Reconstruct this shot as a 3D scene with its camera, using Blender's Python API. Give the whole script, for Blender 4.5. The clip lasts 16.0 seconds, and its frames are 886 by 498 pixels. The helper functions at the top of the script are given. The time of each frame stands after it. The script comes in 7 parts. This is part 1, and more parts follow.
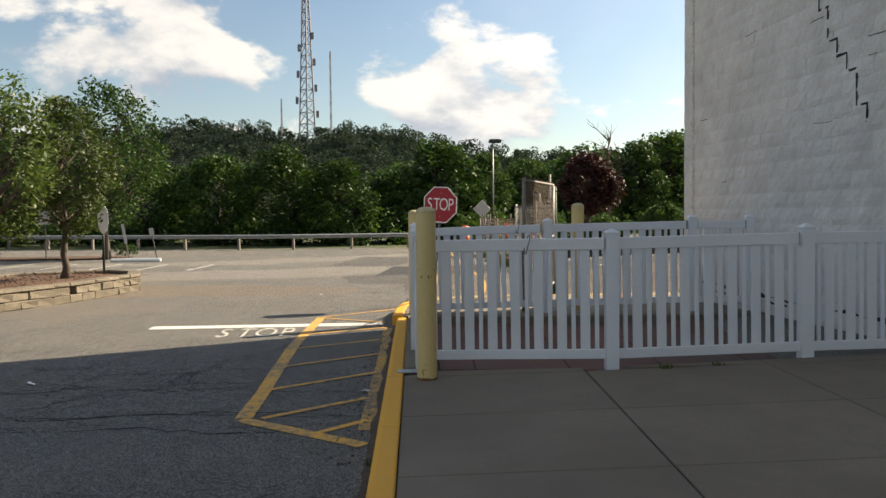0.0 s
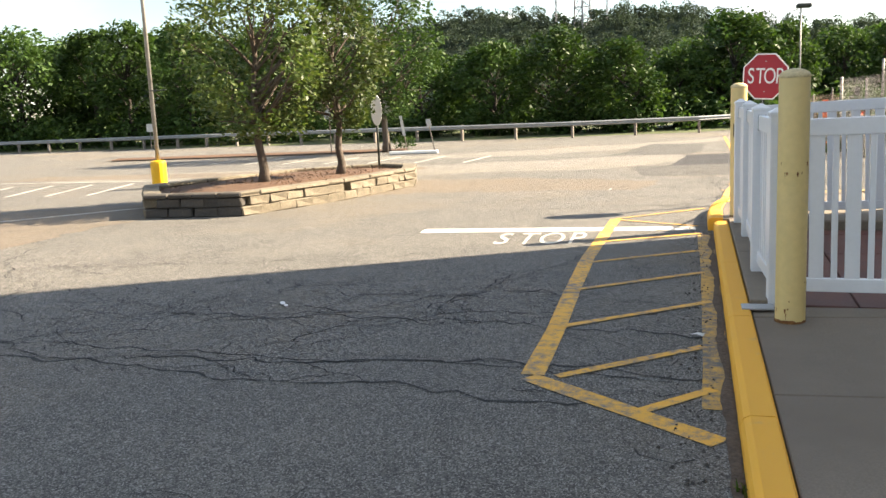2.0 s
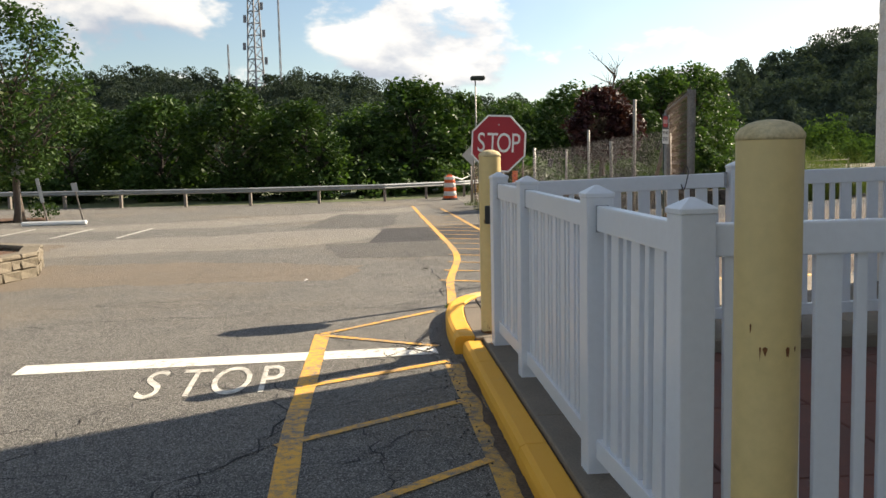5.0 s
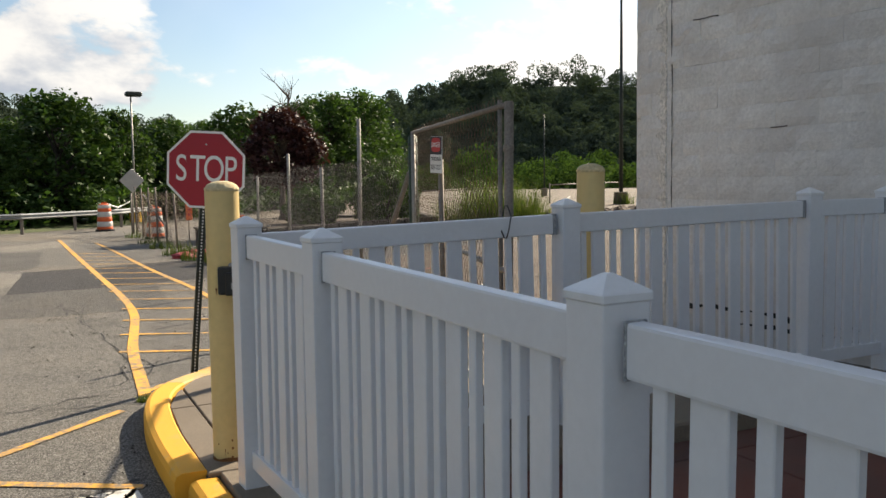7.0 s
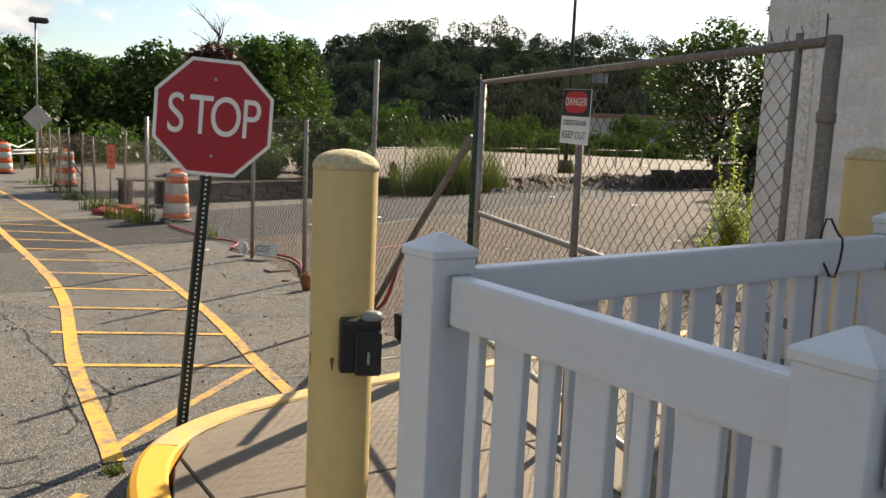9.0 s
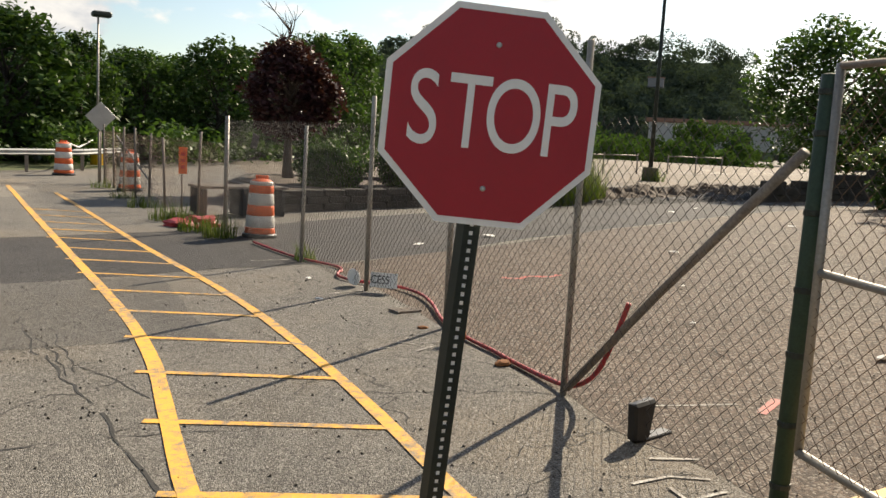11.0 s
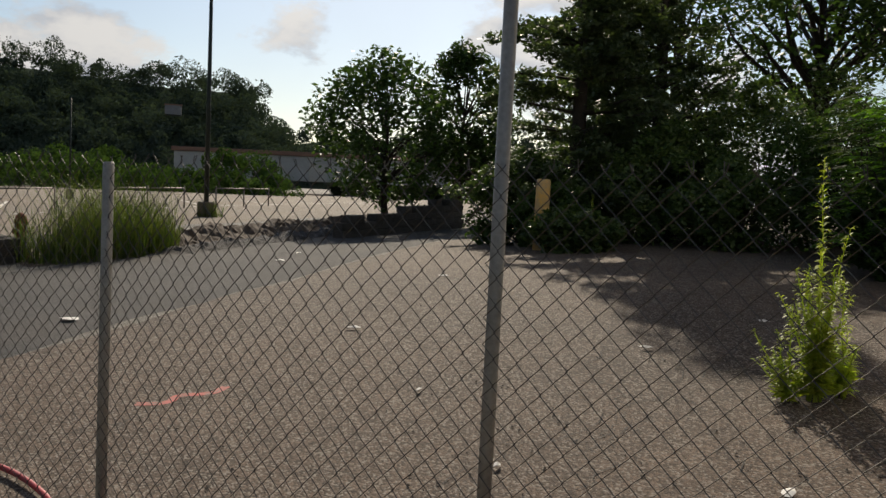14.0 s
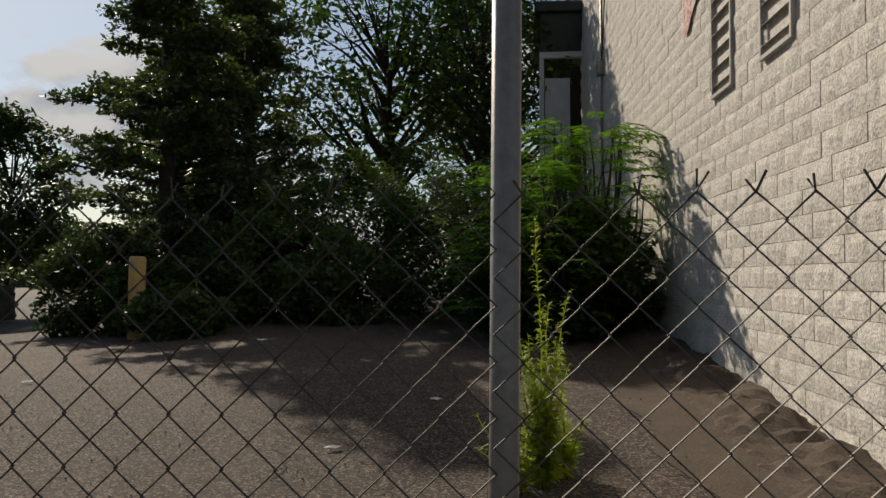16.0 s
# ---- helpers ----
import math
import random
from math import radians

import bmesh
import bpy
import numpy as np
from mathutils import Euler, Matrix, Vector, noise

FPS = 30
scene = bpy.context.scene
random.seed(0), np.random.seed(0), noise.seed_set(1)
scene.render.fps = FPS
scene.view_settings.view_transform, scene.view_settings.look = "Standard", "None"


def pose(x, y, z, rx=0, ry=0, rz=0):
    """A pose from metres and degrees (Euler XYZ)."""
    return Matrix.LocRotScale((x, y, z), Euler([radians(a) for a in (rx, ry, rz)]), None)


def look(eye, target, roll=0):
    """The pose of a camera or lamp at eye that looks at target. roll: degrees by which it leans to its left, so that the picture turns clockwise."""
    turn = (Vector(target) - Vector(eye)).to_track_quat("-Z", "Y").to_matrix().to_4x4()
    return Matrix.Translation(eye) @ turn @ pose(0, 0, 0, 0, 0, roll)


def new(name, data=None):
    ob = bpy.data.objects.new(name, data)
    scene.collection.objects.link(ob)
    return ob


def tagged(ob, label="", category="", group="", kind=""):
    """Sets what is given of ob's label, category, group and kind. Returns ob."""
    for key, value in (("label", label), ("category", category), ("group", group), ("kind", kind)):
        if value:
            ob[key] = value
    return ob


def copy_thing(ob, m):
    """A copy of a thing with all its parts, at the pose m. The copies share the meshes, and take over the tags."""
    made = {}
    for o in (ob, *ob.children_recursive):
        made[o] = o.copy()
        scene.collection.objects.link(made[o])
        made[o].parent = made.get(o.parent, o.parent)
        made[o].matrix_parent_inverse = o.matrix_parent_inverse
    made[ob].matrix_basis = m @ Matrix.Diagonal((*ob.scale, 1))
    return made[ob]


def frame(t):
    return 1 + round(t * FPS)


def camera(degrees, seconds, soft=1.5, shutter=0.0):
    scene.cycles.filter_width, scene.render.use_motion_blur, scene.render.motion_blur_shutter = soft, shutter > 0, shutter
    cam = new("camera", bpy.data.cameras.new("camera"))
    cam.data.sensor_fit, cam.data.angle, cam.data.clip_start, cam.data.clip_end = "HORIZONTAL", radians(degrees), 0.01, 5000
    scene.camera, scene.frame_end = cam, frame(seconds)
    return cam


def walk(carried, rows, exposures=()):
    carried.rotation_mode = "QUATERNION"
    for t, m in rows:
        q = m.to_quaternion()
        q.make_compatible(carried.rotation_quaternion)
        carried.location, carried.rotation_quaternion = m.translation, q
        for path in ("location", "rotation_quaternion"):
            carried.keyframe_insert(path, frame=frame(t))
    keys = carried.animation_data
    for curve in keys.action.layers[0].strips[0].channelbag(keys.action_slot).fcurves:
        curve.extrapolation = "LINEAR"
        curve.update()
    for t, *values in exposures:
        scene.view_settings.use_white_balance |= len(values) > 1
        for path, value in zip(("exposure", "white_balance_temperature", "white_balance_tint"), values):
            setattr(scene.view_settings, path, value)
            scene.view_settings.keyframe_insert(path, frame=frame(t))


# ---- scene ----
cam = camera(54.4, 16.0)
PATH = [
    (0, (0.949, -1.26, 1.571), (0.83, 0.734, 1.488), -0.5),
    (0.5, (0.788, -0.855, 1.592), (0.462, 1.113, 1.449), -0.1),
    (1, (0.635, -0.288, 1.56), (0.112, 1.63, 1.337), -0.5),
    (1.5, (0.447, 0.252, 1.525), (-0.233, 2.107, 1.218), -1.1),
    (2, (0.295, 0.751, 1.493), (-0.438, 2.584, 1.17), -2.6),
    (2.5, (0.117, 1.154, 1.455), (-0.438, 3.049, 1.14), -3.5),
    (3, (-0.055, 1.674, 1.469), (-0.418, 3.619, 1.173), -3.0),
    (3.5, (-0.216, 2.271, 1.476), (-0.453, 4.239, 1.207), -1.6),
    (3.7, (-0.286, 2.462, 1.489), (-0.474, 4.437, 1.236), -1.0),
    (5.8, (-0.649, 4.909, 1.554), (-0.426, 6.887, 1.361), -2.9),
    (6, (-0.689, 5.11, 1.562), (-0.362, 7.074, 1.373), -3.2),
    (6.5, (-0.712, 5.713, 1.584), (-0.105, 7.613, 1.429), -2.0),
    (7, (-0.815, 6.31, 1.606), (-0.065, 8.157, 1.447), -0.8),
    (7.5, (-0.913, 6.924, 1.624), (-0.119, 8.751, 1.444), -1.7),
    (8, (-0.984, 7.53, 1.638), (-0.091, 9.306, 1.421), -1.1),
    (8.5, (-0.999, 8.152, 1.625), (-0.035, 9.884, 1.363), -0.5),
    (9, (-1.055, 8.757, 1.659), (-0.112, 10.503, 1.405), 2.5),
    (9.5, (-1.125, 9.376, 1.65), (-0.212, 11.137, 1.392), 3.0),
    (10, (-1.161, 9.945, 1.638), (-0.325, 11.74, 1.36), 2.5),
    (10.2, (-1.172, 10.179, 1.641), (-0.353, 11.985, 1.376), 3.4),
    (12.3, (-0.911, 12.843, 1.661), (0.051, 14.581, 1.432), 0.5),
    (12.5, (-0.877, 13.042, 1.675), (0.142, 14.75, 1.467), 0.9),
    (13, (-0.701, 13.618, 1.717), (0.5, 15.21, 1.566), 1.2),
    (13.5, (-0.447, 14.117, 1.709), (0.985, 15.505, 1.555), 2.2),
    (13.7, (-0.339, 14.288, 1.696), (1.192, 15.566, 1.542), 2.6),
    (14, (-0.199, 14.593, 1.737), (1.464, 15.695, 1.603), 2.5),
    (14.5, (0.151, 14.99, 1.737), (1.946, 15.87, 1.672), 0.8),
    (14.8, (0.343, 15.229, 1.751), (2.195, 15.983, 1.741), 0.0),
    (15, (0.346, 15.336, 1.75), (2.232, 16.001, 1.773), -1.3),
    (15.5, (0.567, 15.647, 1.72), (2.53, 16.029, 1.768), -0.6),
    (16, (0.774, 15.87, 1.688), (2.766, 16.038, 1.756), -0.0),
]
EXPO = [(0, 1.1, 7100, 10), (0.5, 1.25, 7100, 10), (1, 1.6, 7200, 10), (1.5, 1.85, 7200, 10), (2, 2.15, 7200, 10), (2.5, 1.85, 7200, 10), (3, 1.7, 7200, 10), (3.5, 1.55, 7000, 10), (6, 1.1, 6900, 10), (6.5, 1.1, 6900, 10), (7, 1.0, 6900, 10), (8, 0.95, 6900, 10), (8.5, 1.05, 7000, 10), (9.0, 1.05, 7000, 10), (9.5, 0.95, 6900, 10), (10, 0.9, 6900, 10), (12.5, 1.05, 7300, 10), (13.0, 0.55, 6900, 10), (13.5, 0.25, 6700, 10), (14, 0.08, 6700, 10), (14.5, -0.15, 6700, 10), (15, -0.25, 6800, 10), (16, -0.33, 6700, 10)]
walk(cam, [(t, look(eye, target, roll)) for t, eye, target, roll in PATH], EXPO)

# ---- sky, sun ----
SUN_AZ = 56.0      # degrees from +y towards +x
SUN_EL = 33.0
wd = bpy.data.worlds.new("sky_world")
scene.world = wd
wd.use_nodes = True
wn, wl = wd.node_tree.nodes, wd.node_tree.links
wn.clear()
sky = wn.new("ShaderNodeTexSky")
sky.sky_type, sky.sun_disc = "NISHITA", False
sky.sun_elevation, sky.sun_rotation = radians(SUN_EL), radians(SUN_AZ)
sky.air_density, sky.dust_density, sky.ozone_density = 1.0, 0.45, 1.4
tc = wn.new("ShaderNodeTexCoord")
sep = wn.new("ShaderNodeSeparateXYZ")
wl.new(tc.outputs["Generated"], sep.inputs[0])


def wmath(op, a, b=None):
    n = wn.new("ShaderNodeMath")
    n.operation = op
    for k, v in enumerate((a, b)):
        if v is None:
            continue
        if isinstance(v, (int, float)):
            n.inputs[k].default_value = v
        else:
            wl.new(v, n.inputs[k])
    return n.outputs[0]


# cumulus: billows by direction, flattened a little; each is white where the layer thins out above it and grey below
def wvec(lift):
    comb = wn.new("ShaderNodeCombineXYZ")
    wl.new(sep.outputs["X"], comb.inputs[0])
    wl.new(sep.outputs["Y"], comb.inputs[1])
    wl.new(wmath("ADD", wmath("MULTIPLY", sep.outputs["Z"], 1.9), lift), comb.inputs[2])
    return comb.outputs[0]


def wnoise(vec, scale, detail, rough, w, distort=0.15):
    n = wn.new("ShaderNodeTexNoise")
    n.noise_dimensions = "4D"
    n.inputs["Scale"].default_value = scale
    n.inputs["Detail"].default_value = detail
    n.inputs["Roughness"].default_value = rough
    n.inputs["W"].default_value = w
    n.inputs["Distortion"].default_value = distort
    wl.new(vec, n.inputs["Vector"])
    return n.outputs["Fac"]


def wrange(fac, a, b):
    r = wn.new("ShaderNodeMapRange")
    r.interpolation_type = "SMOOTHSTEP"
    r.inputs["From Min"].default_value, r.inputs["From Max"].default_value = a, b
    wl.new(fac, r.inputs["Value"])
    return r.outputs["Result"]


def wmix(fac, a, b):
    m = wn.new("ShaderNodeMixRGB")
    for k, v in zip(("Fac", "Color1", "Color2"), (fac, a, b)):
        if isinstance(v, tuple):
            m.inputs[k].default_value = v
        else:
            wl.new(v, m.inputs[k])
    return m.outputs["Color"]


here, above = wvec(0.0), wvec(0.075)
body = wnoise(here, 4.6, 9, 0.56, 5.3)
body_up = wnoise(above, 4.6, 9, 0.56, 5.3)
# more cloud low down than overhead
low = wmath("MULTIPLY", wmath("SUBTRACT", 0.3, wmath("MINIMUM", sep.outputs["Z"], 0.3)), 0.22)
cover = wrange(wmath("ADD", body, low), 0.55, 0.615)
veil = wmath("MULTIPLY", wrange(wnoise(here, 1.7, 6, 0.5, 1.4, 0.5), 0.45, 0.75), 0.35)
lit = wrange(wmath("SUBTRACT", body, body_up), -0.11, 0.10)
cloud = wmix(lit, (3.9, 4.4, 5.3, 1), (8.0, 7.95, 7.85, 1))
air = wmix(veil, sky.outputs[0], (6.6, 7.3, 8.2, 1))
mixc = wn.new("ShaderNodeMixRGB")
wl.new(cover, mixc.inputs["Fac"])
wl.new(air, mixc.inputs["Color1"])
wl.new(cloud, mixc.inputs["Color2"])
bg = wn.new("ShaderNodeBackground")
bg.inputs["Strength"].default_value = 0.058
# thin cloud and haze scatter the sun forwards: the sky brightens towards it
dot = wn.new("ShaderNodeVectorMath")
dot.operation = "DOT_PRODUCT"
wl.new(tc.outputs["Generated"], dot.inputs[0])
dot.inputs[1].default_value = (math.sin(radians(SUN_AZ)) * math.cos(radians(SUN_EL)), math.cos(radians(SUN_AZ)) * math.cos(radians(SUN_EL)), math.sin(radians(SUN_EL)))
glow = wmath("ADD", 1.0, wmath("MULTIPLY", wmath("POWER", wmath("MAXIMUM", dot.outputs["Value"], 0.0), 3.0), 0.75))
bright = wn.new("ShaderNodeMixRGB")
bright.blend_type, bright.inputs["Fac"].default_value = "MULTIPLY", 1.0
wl.new(mixc.outputs[0], bright.inputs["Color1"])
wl.new(glow, bright.inputs["Color2"])
wl.new(bright.outputs[0], bg.inputs["Color"])
wo = wn.new("ShaderNodeOutputWorld")
wl.new(bg.outputs[0], wo.inputs["Surface"])

sun = new("sun", bpy.data.lights.new("sun", "SUN"))
sun.data.energy, sun.data.angle, sun.data.color = 5.0, radians(0.6), (1.0, 0.89, 0.73)
_s = Vector((math.sin(radians(SUN_AZ)) * math.cos(radians(SUN_EL)), math.cos(radians(SUN_AZ)) * math.cos(radians(SUN_EL)), math.sin(radians(SUN_EL))))
sun.matrix_world = look(_s * 50, (0, 0, 0))

# ---- materials ----
def nodes_of(name):
    m = bpy.data.materials.new(name)
    m.use_nodes = True
    t = m.node_tree
    return m, t.nodes, t.links, t.nodes["Principled BSDF"]


def surf(name, ca, cb, scale=4.0, rough=0.8, metal=0.0, bump=0.2, fine=60.0, fine_mix=0.35, space="world", cc=None, big=0.5, big_at=(0.45, 0.65), spec=0.4, vary=0.0, island=False):
    """Two tones by noise at one scale, grain at a finer one, a third tone in large stains, bump from the grain."""
    m, nn, ll, p = nodes_of(name)
    if space == "world":
        vec = nn.new("ShaderNodeNewGeometry").outputs["Position"]
    else:
        vec = nn.new("ShaderNodeTexCoord").outputs["Object"]

    def noise_tex(s, detail=6):
        n = nn.new("ShaderNodeTexNoise")
        n.inputs["Scale"].default_value, n.inputs["Detail"].default_value = s, detail
        n.inputs["Roughness"].default_value = 0.62
        ll.new(vec, n.inputs["Vector"])
        return n.outputs["Fac"]

    def ramp(f, a, b):
        r = nn.new("ShaderNodeMapRange")
        r.inputs["From Min"].default_value, r.inputs["From Max"].default_value = a, b
        ll.new(f, r.inputs["Value"])
        return r.outputs["Result"]

    def mix(f, a, b, kind="MIX"):
        x = nn.new("ShaderNodeMixRGB")
        x.blend_type = kind
        for k, v in zip(("Fac", "Color1", "Color2"), (f, a, b)):
            if isinstance(v, (int, float)):
                x.inputs[k].default_value = v
            elif isinstance(v, tuple):
                x.inputs[k].default_value = (*v, 1)
            else:
                ll.new(v, x.inputs[k])
        return x.outputs["Color"]

    col = mix(ramp(noise_tex(scale), 0.3, 0.7), ca, cb)
    grain = noise_tex(fine, 3)
    g = nn.new("ShaderNodeMapRange")
    g.inputs["From Min"].default_value, g.inputs["From Max"].default_value = 0.25, 0.75
    g.inputs["To Min"].default_value, g.inputs["To Max"].default_value = 1 - fine_mix, 1 + fine_mix
    ll.new(grain, g.inputs["Value"])
    col = mix(1.0, col, g.outputs["Result"], "MULTIPLY")
    if cc:
        col = mix(ramp(noise_tex(scale * 0.13 * (1 + big), 5), *big_at), col, cc)
    if vary:
        r = nn.new("ShaderNodeNewGeometry").outputs["Random Per Island"] if island else nn.new("ShaderNodeObjectInfo").outputs["Random"]
        v = nn.new("ShaderNodeMapRange")
        v.inputs["To Min"].default_value, v.inputs["To Max"].default_value = 1 - vary, 1 + vary
        ll.new(r, v.inputs["Value"])
        col = mix(1.0, col, v.outputs["Result"], "MULTIPLY")
    ll.new(col, p.inputs["Base Color"])
    rr = nn.new("ShaderNodeMapRange")
    rr.inputs["To Min"].default_value, rr.inputs["To Max"].default_value = max(0.03, rough - 0.12), min(1, rough + 0.12)
    ll.new(grain, rr.inputs["Value"])
    ll.new(rr.outputs["Result"], p.inputs["Roughness"])
    p.inputs["Metallic"].default_value = metal
    p.inputs["Specular IOR Level"].default_value = spec
    if bump:
        b = nn.new("ShaderNodeBump")
        b.inputs["Strength"].default_value, b.inputs["Distance"].default_value = bump, 0.01
        ll.new(grain, b.inputs["Height"])
        ll.new(b.outputs["Normal"], p.inputs["Normal"])
    return m


def leafy(name, ca, cb, through_light=0.35, spec=0.3):
    m, nn, ll, p = nodes_of(name)
    geo = nn.new("ShaderNodeNewGeometry")
    r = nn.new("ShaderNodeValToRGB")
    r.color_ramp.elements[0].color, r.color_ramp.elements[1].color = (*ca, 1), (*cb, 1)
    ll.new(geo.outputs["Random Per Island"], r.inputs["Fac"])
    tone = nn.new("ShaderNodeMapRange")
    tone.inputs["To Min"].default_value, tone.inputs["To Max"].default_value = 0.72, 1.22
    ll.new(nn.new("ShaderNodeObjectInfo").outputs["Random"], tone.inputs["Value"])
    own = nn.new("ShaderNodeMixRGB")
    own.blend_type, own.inputs["Fac"].default_value = "MULTIPLY", 1.0
    ll.new(r.outputs["Color"], own.inputs["Color1"])
    ll.new(tone.outputs["Result"], own.inputs["Color2"])
    ll.new(own.outputs["Color"], p.inputs["Base Color"])
    p.inputs["Roughness"].default_value, p.inputs["Specular IOR Level"].default_value = 0.5, spec
    tr = nn.new("ShaderNodeBsdfTranslucent")
    hs = nn.new("ShaderNodeMixRGB")
    hs.blend_type, hs.inputs["Fac"].default_value = "MULTIPLY", 1.0
    hs.inputs["Color2"].default_value = (1.3, 1.5, 0.6, 1)
    ll.new(own.outputs["Color"], hs.inputs["Color1"])
    ll.new(hs.outputs["Color"], tr.inputs["Color"])
    mx = nn.new("ShaderNodeMixShader")
    mx.inputs["Fac"].default_value = through_light
    ll.new(p.outputs[0], mx.inputs[1])
    ll.new(tr.outputs[0], mx.inputs[2])
    ll.new(mx.outputs[0], nn["Material Output"].inputs["Surface"])
    return m


def worn_paint(name, paint, under, lo, hi, scale=14.0):
    """Road paint that has worn through to what lies under it."""
    m, nn, ll, p = nodes_of(name)
    pos = nn.new("ShaderNodeNewGeometry").outputs["Position"]
    out = []
    for s, d in ((scale, 8), (1.1, 3), (170.0, 2)):
        n = nn.new("ShaderNodeTexNoise")
        n.inputs["Scale"].default_value, n.inputs["Detail"].default_value = s, d
        n.inputs["Roughness"].default_value = 0.7
        ll.new(pos, n.inputs["Vector"])
        out.append(n.outputs["Fac"])
    a = nn.new("ShaderNodeMath")
    a.operation = "MULTIPLY_ADD"
    ll.new(out[0], a.inputs[0])
    a.inputs[1].default_value = 0.6
    b = nn.new("ShaderNodeMath")
    b.operation = "MULTIPLY_ADD"
    ll.new(out[1], b.inputs[0])
    b.inputs[1].default_value = 0.3
    c = nn.new("ShaderNodeMath")
    c.operation = "MULTIPLY"
    ll.new(out[2], c.inputs[0])
    c.inputs[1].default_value = 0.25
    ll.new(c.outputs[0], b.inputs[2])
    ll.new(b.outputs[0], a.inputs[2])
    r = nn.new("ShaderNodeMapRange")
    r.inputs["From Min"].default_value, r.inputs["From Max"].default_value = lo, hi
    ll.new(a.outputs[0], r.inputs["Value"])
    x = nn.new("ShaderNodeMixRGB")
    x.inputs["Color1"].default_value, x.inputs["Color2"].default_value = (*paint, 1), (*under, 1)
    ll.new(r.outputs["Result"], x.inputs["Fac"])
    ll.new(x.outputs["Color"], p.inputs["Base Color"])
    p.inputs["Roughness"].default_value = 0.75
    bm_ = nn.new("ShaderNodeBump")
    bm_.inputs["Strength"].default_value, bm_.inputs["Distance"].default_value = 0.3, 0.004
    ll.new(out[2], bm_.inputs["Height"])
    ll.new(bm_.outputs["Normal"], p.inputs["Normal"])
    return m


def chain_mat():
    m = surf("galvanised_wire", (0.11, 0.103, 0.095), (0.075, 0.068, 0.061), 8, 0.55, 0.4, 0.0, 40, 0.25)
    return m


def asphalt(name, ca, cb, cc, big_at, stone, grain_scale=150.0, contrast=0.55, patch=0.5):
    """Old asphalt: single stones of the aggregate in several greys, dark binder between them, worn and stained areas."""
    m, nn, ll, p = nodes_of(name)
    pos = nn.new("ShaderNodeNewGeometry").outputs["Position"]

    def noise_tex(s, detail=6, rough=0.62):
        n = nn.new("ShaderNodeTexNoise")
        n.inputs["Scale"].default_value, n.inputs["Detail"].default_value = s, detail
        n.inputs["Roughness"].default_value = rough
        ll.new(pos, n.inputs["Vector"])
        return n.outputs["Fac"]

    def rng_(f, a, b, lo=0.0, hi=1.0):
        r = nn.new("ShaderNodeMapRange")
        for k, v in zip(("From Min", "From Max", "To Min", "To Max"), (a, b, lo, hi)):
            r.inputs[k].default_value = v
        ll.new(f, r.inputs["Value"])
        return r.outputs["Result"]

    def mix(f, a, b, kind="MIX"):
        x = nn.new("ShaderNodeMixRGB")
        x.blend_type = kind
        for k, v in zip(("Fac", "Color1", "Color2"), (f, a, b)):
            if isinstance(v, (int, float)):
                x.inputs[k].default_value = v
            elif isinstance(v, tuple):
                x.inputs[k].default_value = (*v, 1)
            else:
                ll.new(v, x.inputs[k])
        return x.outputs["Color"]

    vor = nn.new("ShaderNodeTexVoronoi")
    vor.inputs["Scale"].default_value = grain_scale
    ll.new(pos, vor.inputs["Vector"])
    bw = nn.new("ShaderNodeRGBToBW")
    ll.new(vor.outputs["Color"], bw.inputs[0])
    col = mix(rng_(noise_tex(0.9), 0.3, 0.7), ca, cb)
    col = mix(rng_(noise_tex(0.19, 5), *big_at), col, cc)
    col = mix(rng_(noise_tex(6.0, 8, 0.7), 0.42, 0.7), col, mix(1.0, col, (1 - patch * 0.5,) * 3, "MULTIPLY"))
    col = mix(1.0, col, rng_(bw.outputs[0], 0.2, 0.8, 1 - contrast, 1 + contrast), "MULTIPLY")
    col = mix(rng_(bw.outputs[0], 0.70, 0.78), col, stone)
    col = mix(1.0, col, rng_(noise_tex(26.0, 4), 0.3, 0.7, 0.9, 1.1), "MULTIPLY")
    ll.new(col, p.inputs["Base Color"])
    p.inputs["Roughness"].default_value, p.inputs["Specular IOR Level"].default_value = 0.88, 0.3
    b = nn.new("ShaderNodeBump")
    b.inputs["Strength"].default_value, b.inputs["Distance"].default_value = 0.8, 0.006
    ll.new(rng_(vor.outputs["Distance"], 0.0, 0.7, 1.0, 0.0), b.inputs["Height"])
    ll.new(b.outputs["Normal"], p.inputs["Normal"])
    return m


M_ASPHALT = asphalt("worn_asphalt", (0.122, 0.115, 0.104), (0.166, 0.153, 0.133), (0.20, 0.165, 0.122), (0.5, 0.68), (0.30, 0.285, 0.255))
M_ASPHALT_DARK = asphalt("newer_asphalt", (0.042, 0.041, 0.042), (0.062, 0.059, 0.059), (0.075, 0.066, 0.058), (0.5, 0.7), (0.11, 0.105, 0.10))
M_ASPHALT_MID = asphalt("patched_asphalt", (0.092, 0.087, 0.081), (0.122, 0.114, 0.104), (0.13, 0.115, 0.095), (0.5, 0.7), (0.2, 0.19, 0.17))
M_ASPHALT_PALE = asphalt("bleached_asphalt", (0.235, 0.215, 0.182), (0.205, 0.188, 0.16), (0.225, 0.195, 0.15), (0.5, 0.7), (0.34, 0.32, 0.28), contrast=0.4)
M_ASPHALT_DUST = asphalt("dust_stained_asphalt", (0.185, 0.15, 0.113), (0.165, 0.14, 0.112), (0.21, 0.165, 0.12), (0.45, 0.65), (0.28, 0.24, 0.19), contrast=0.4)
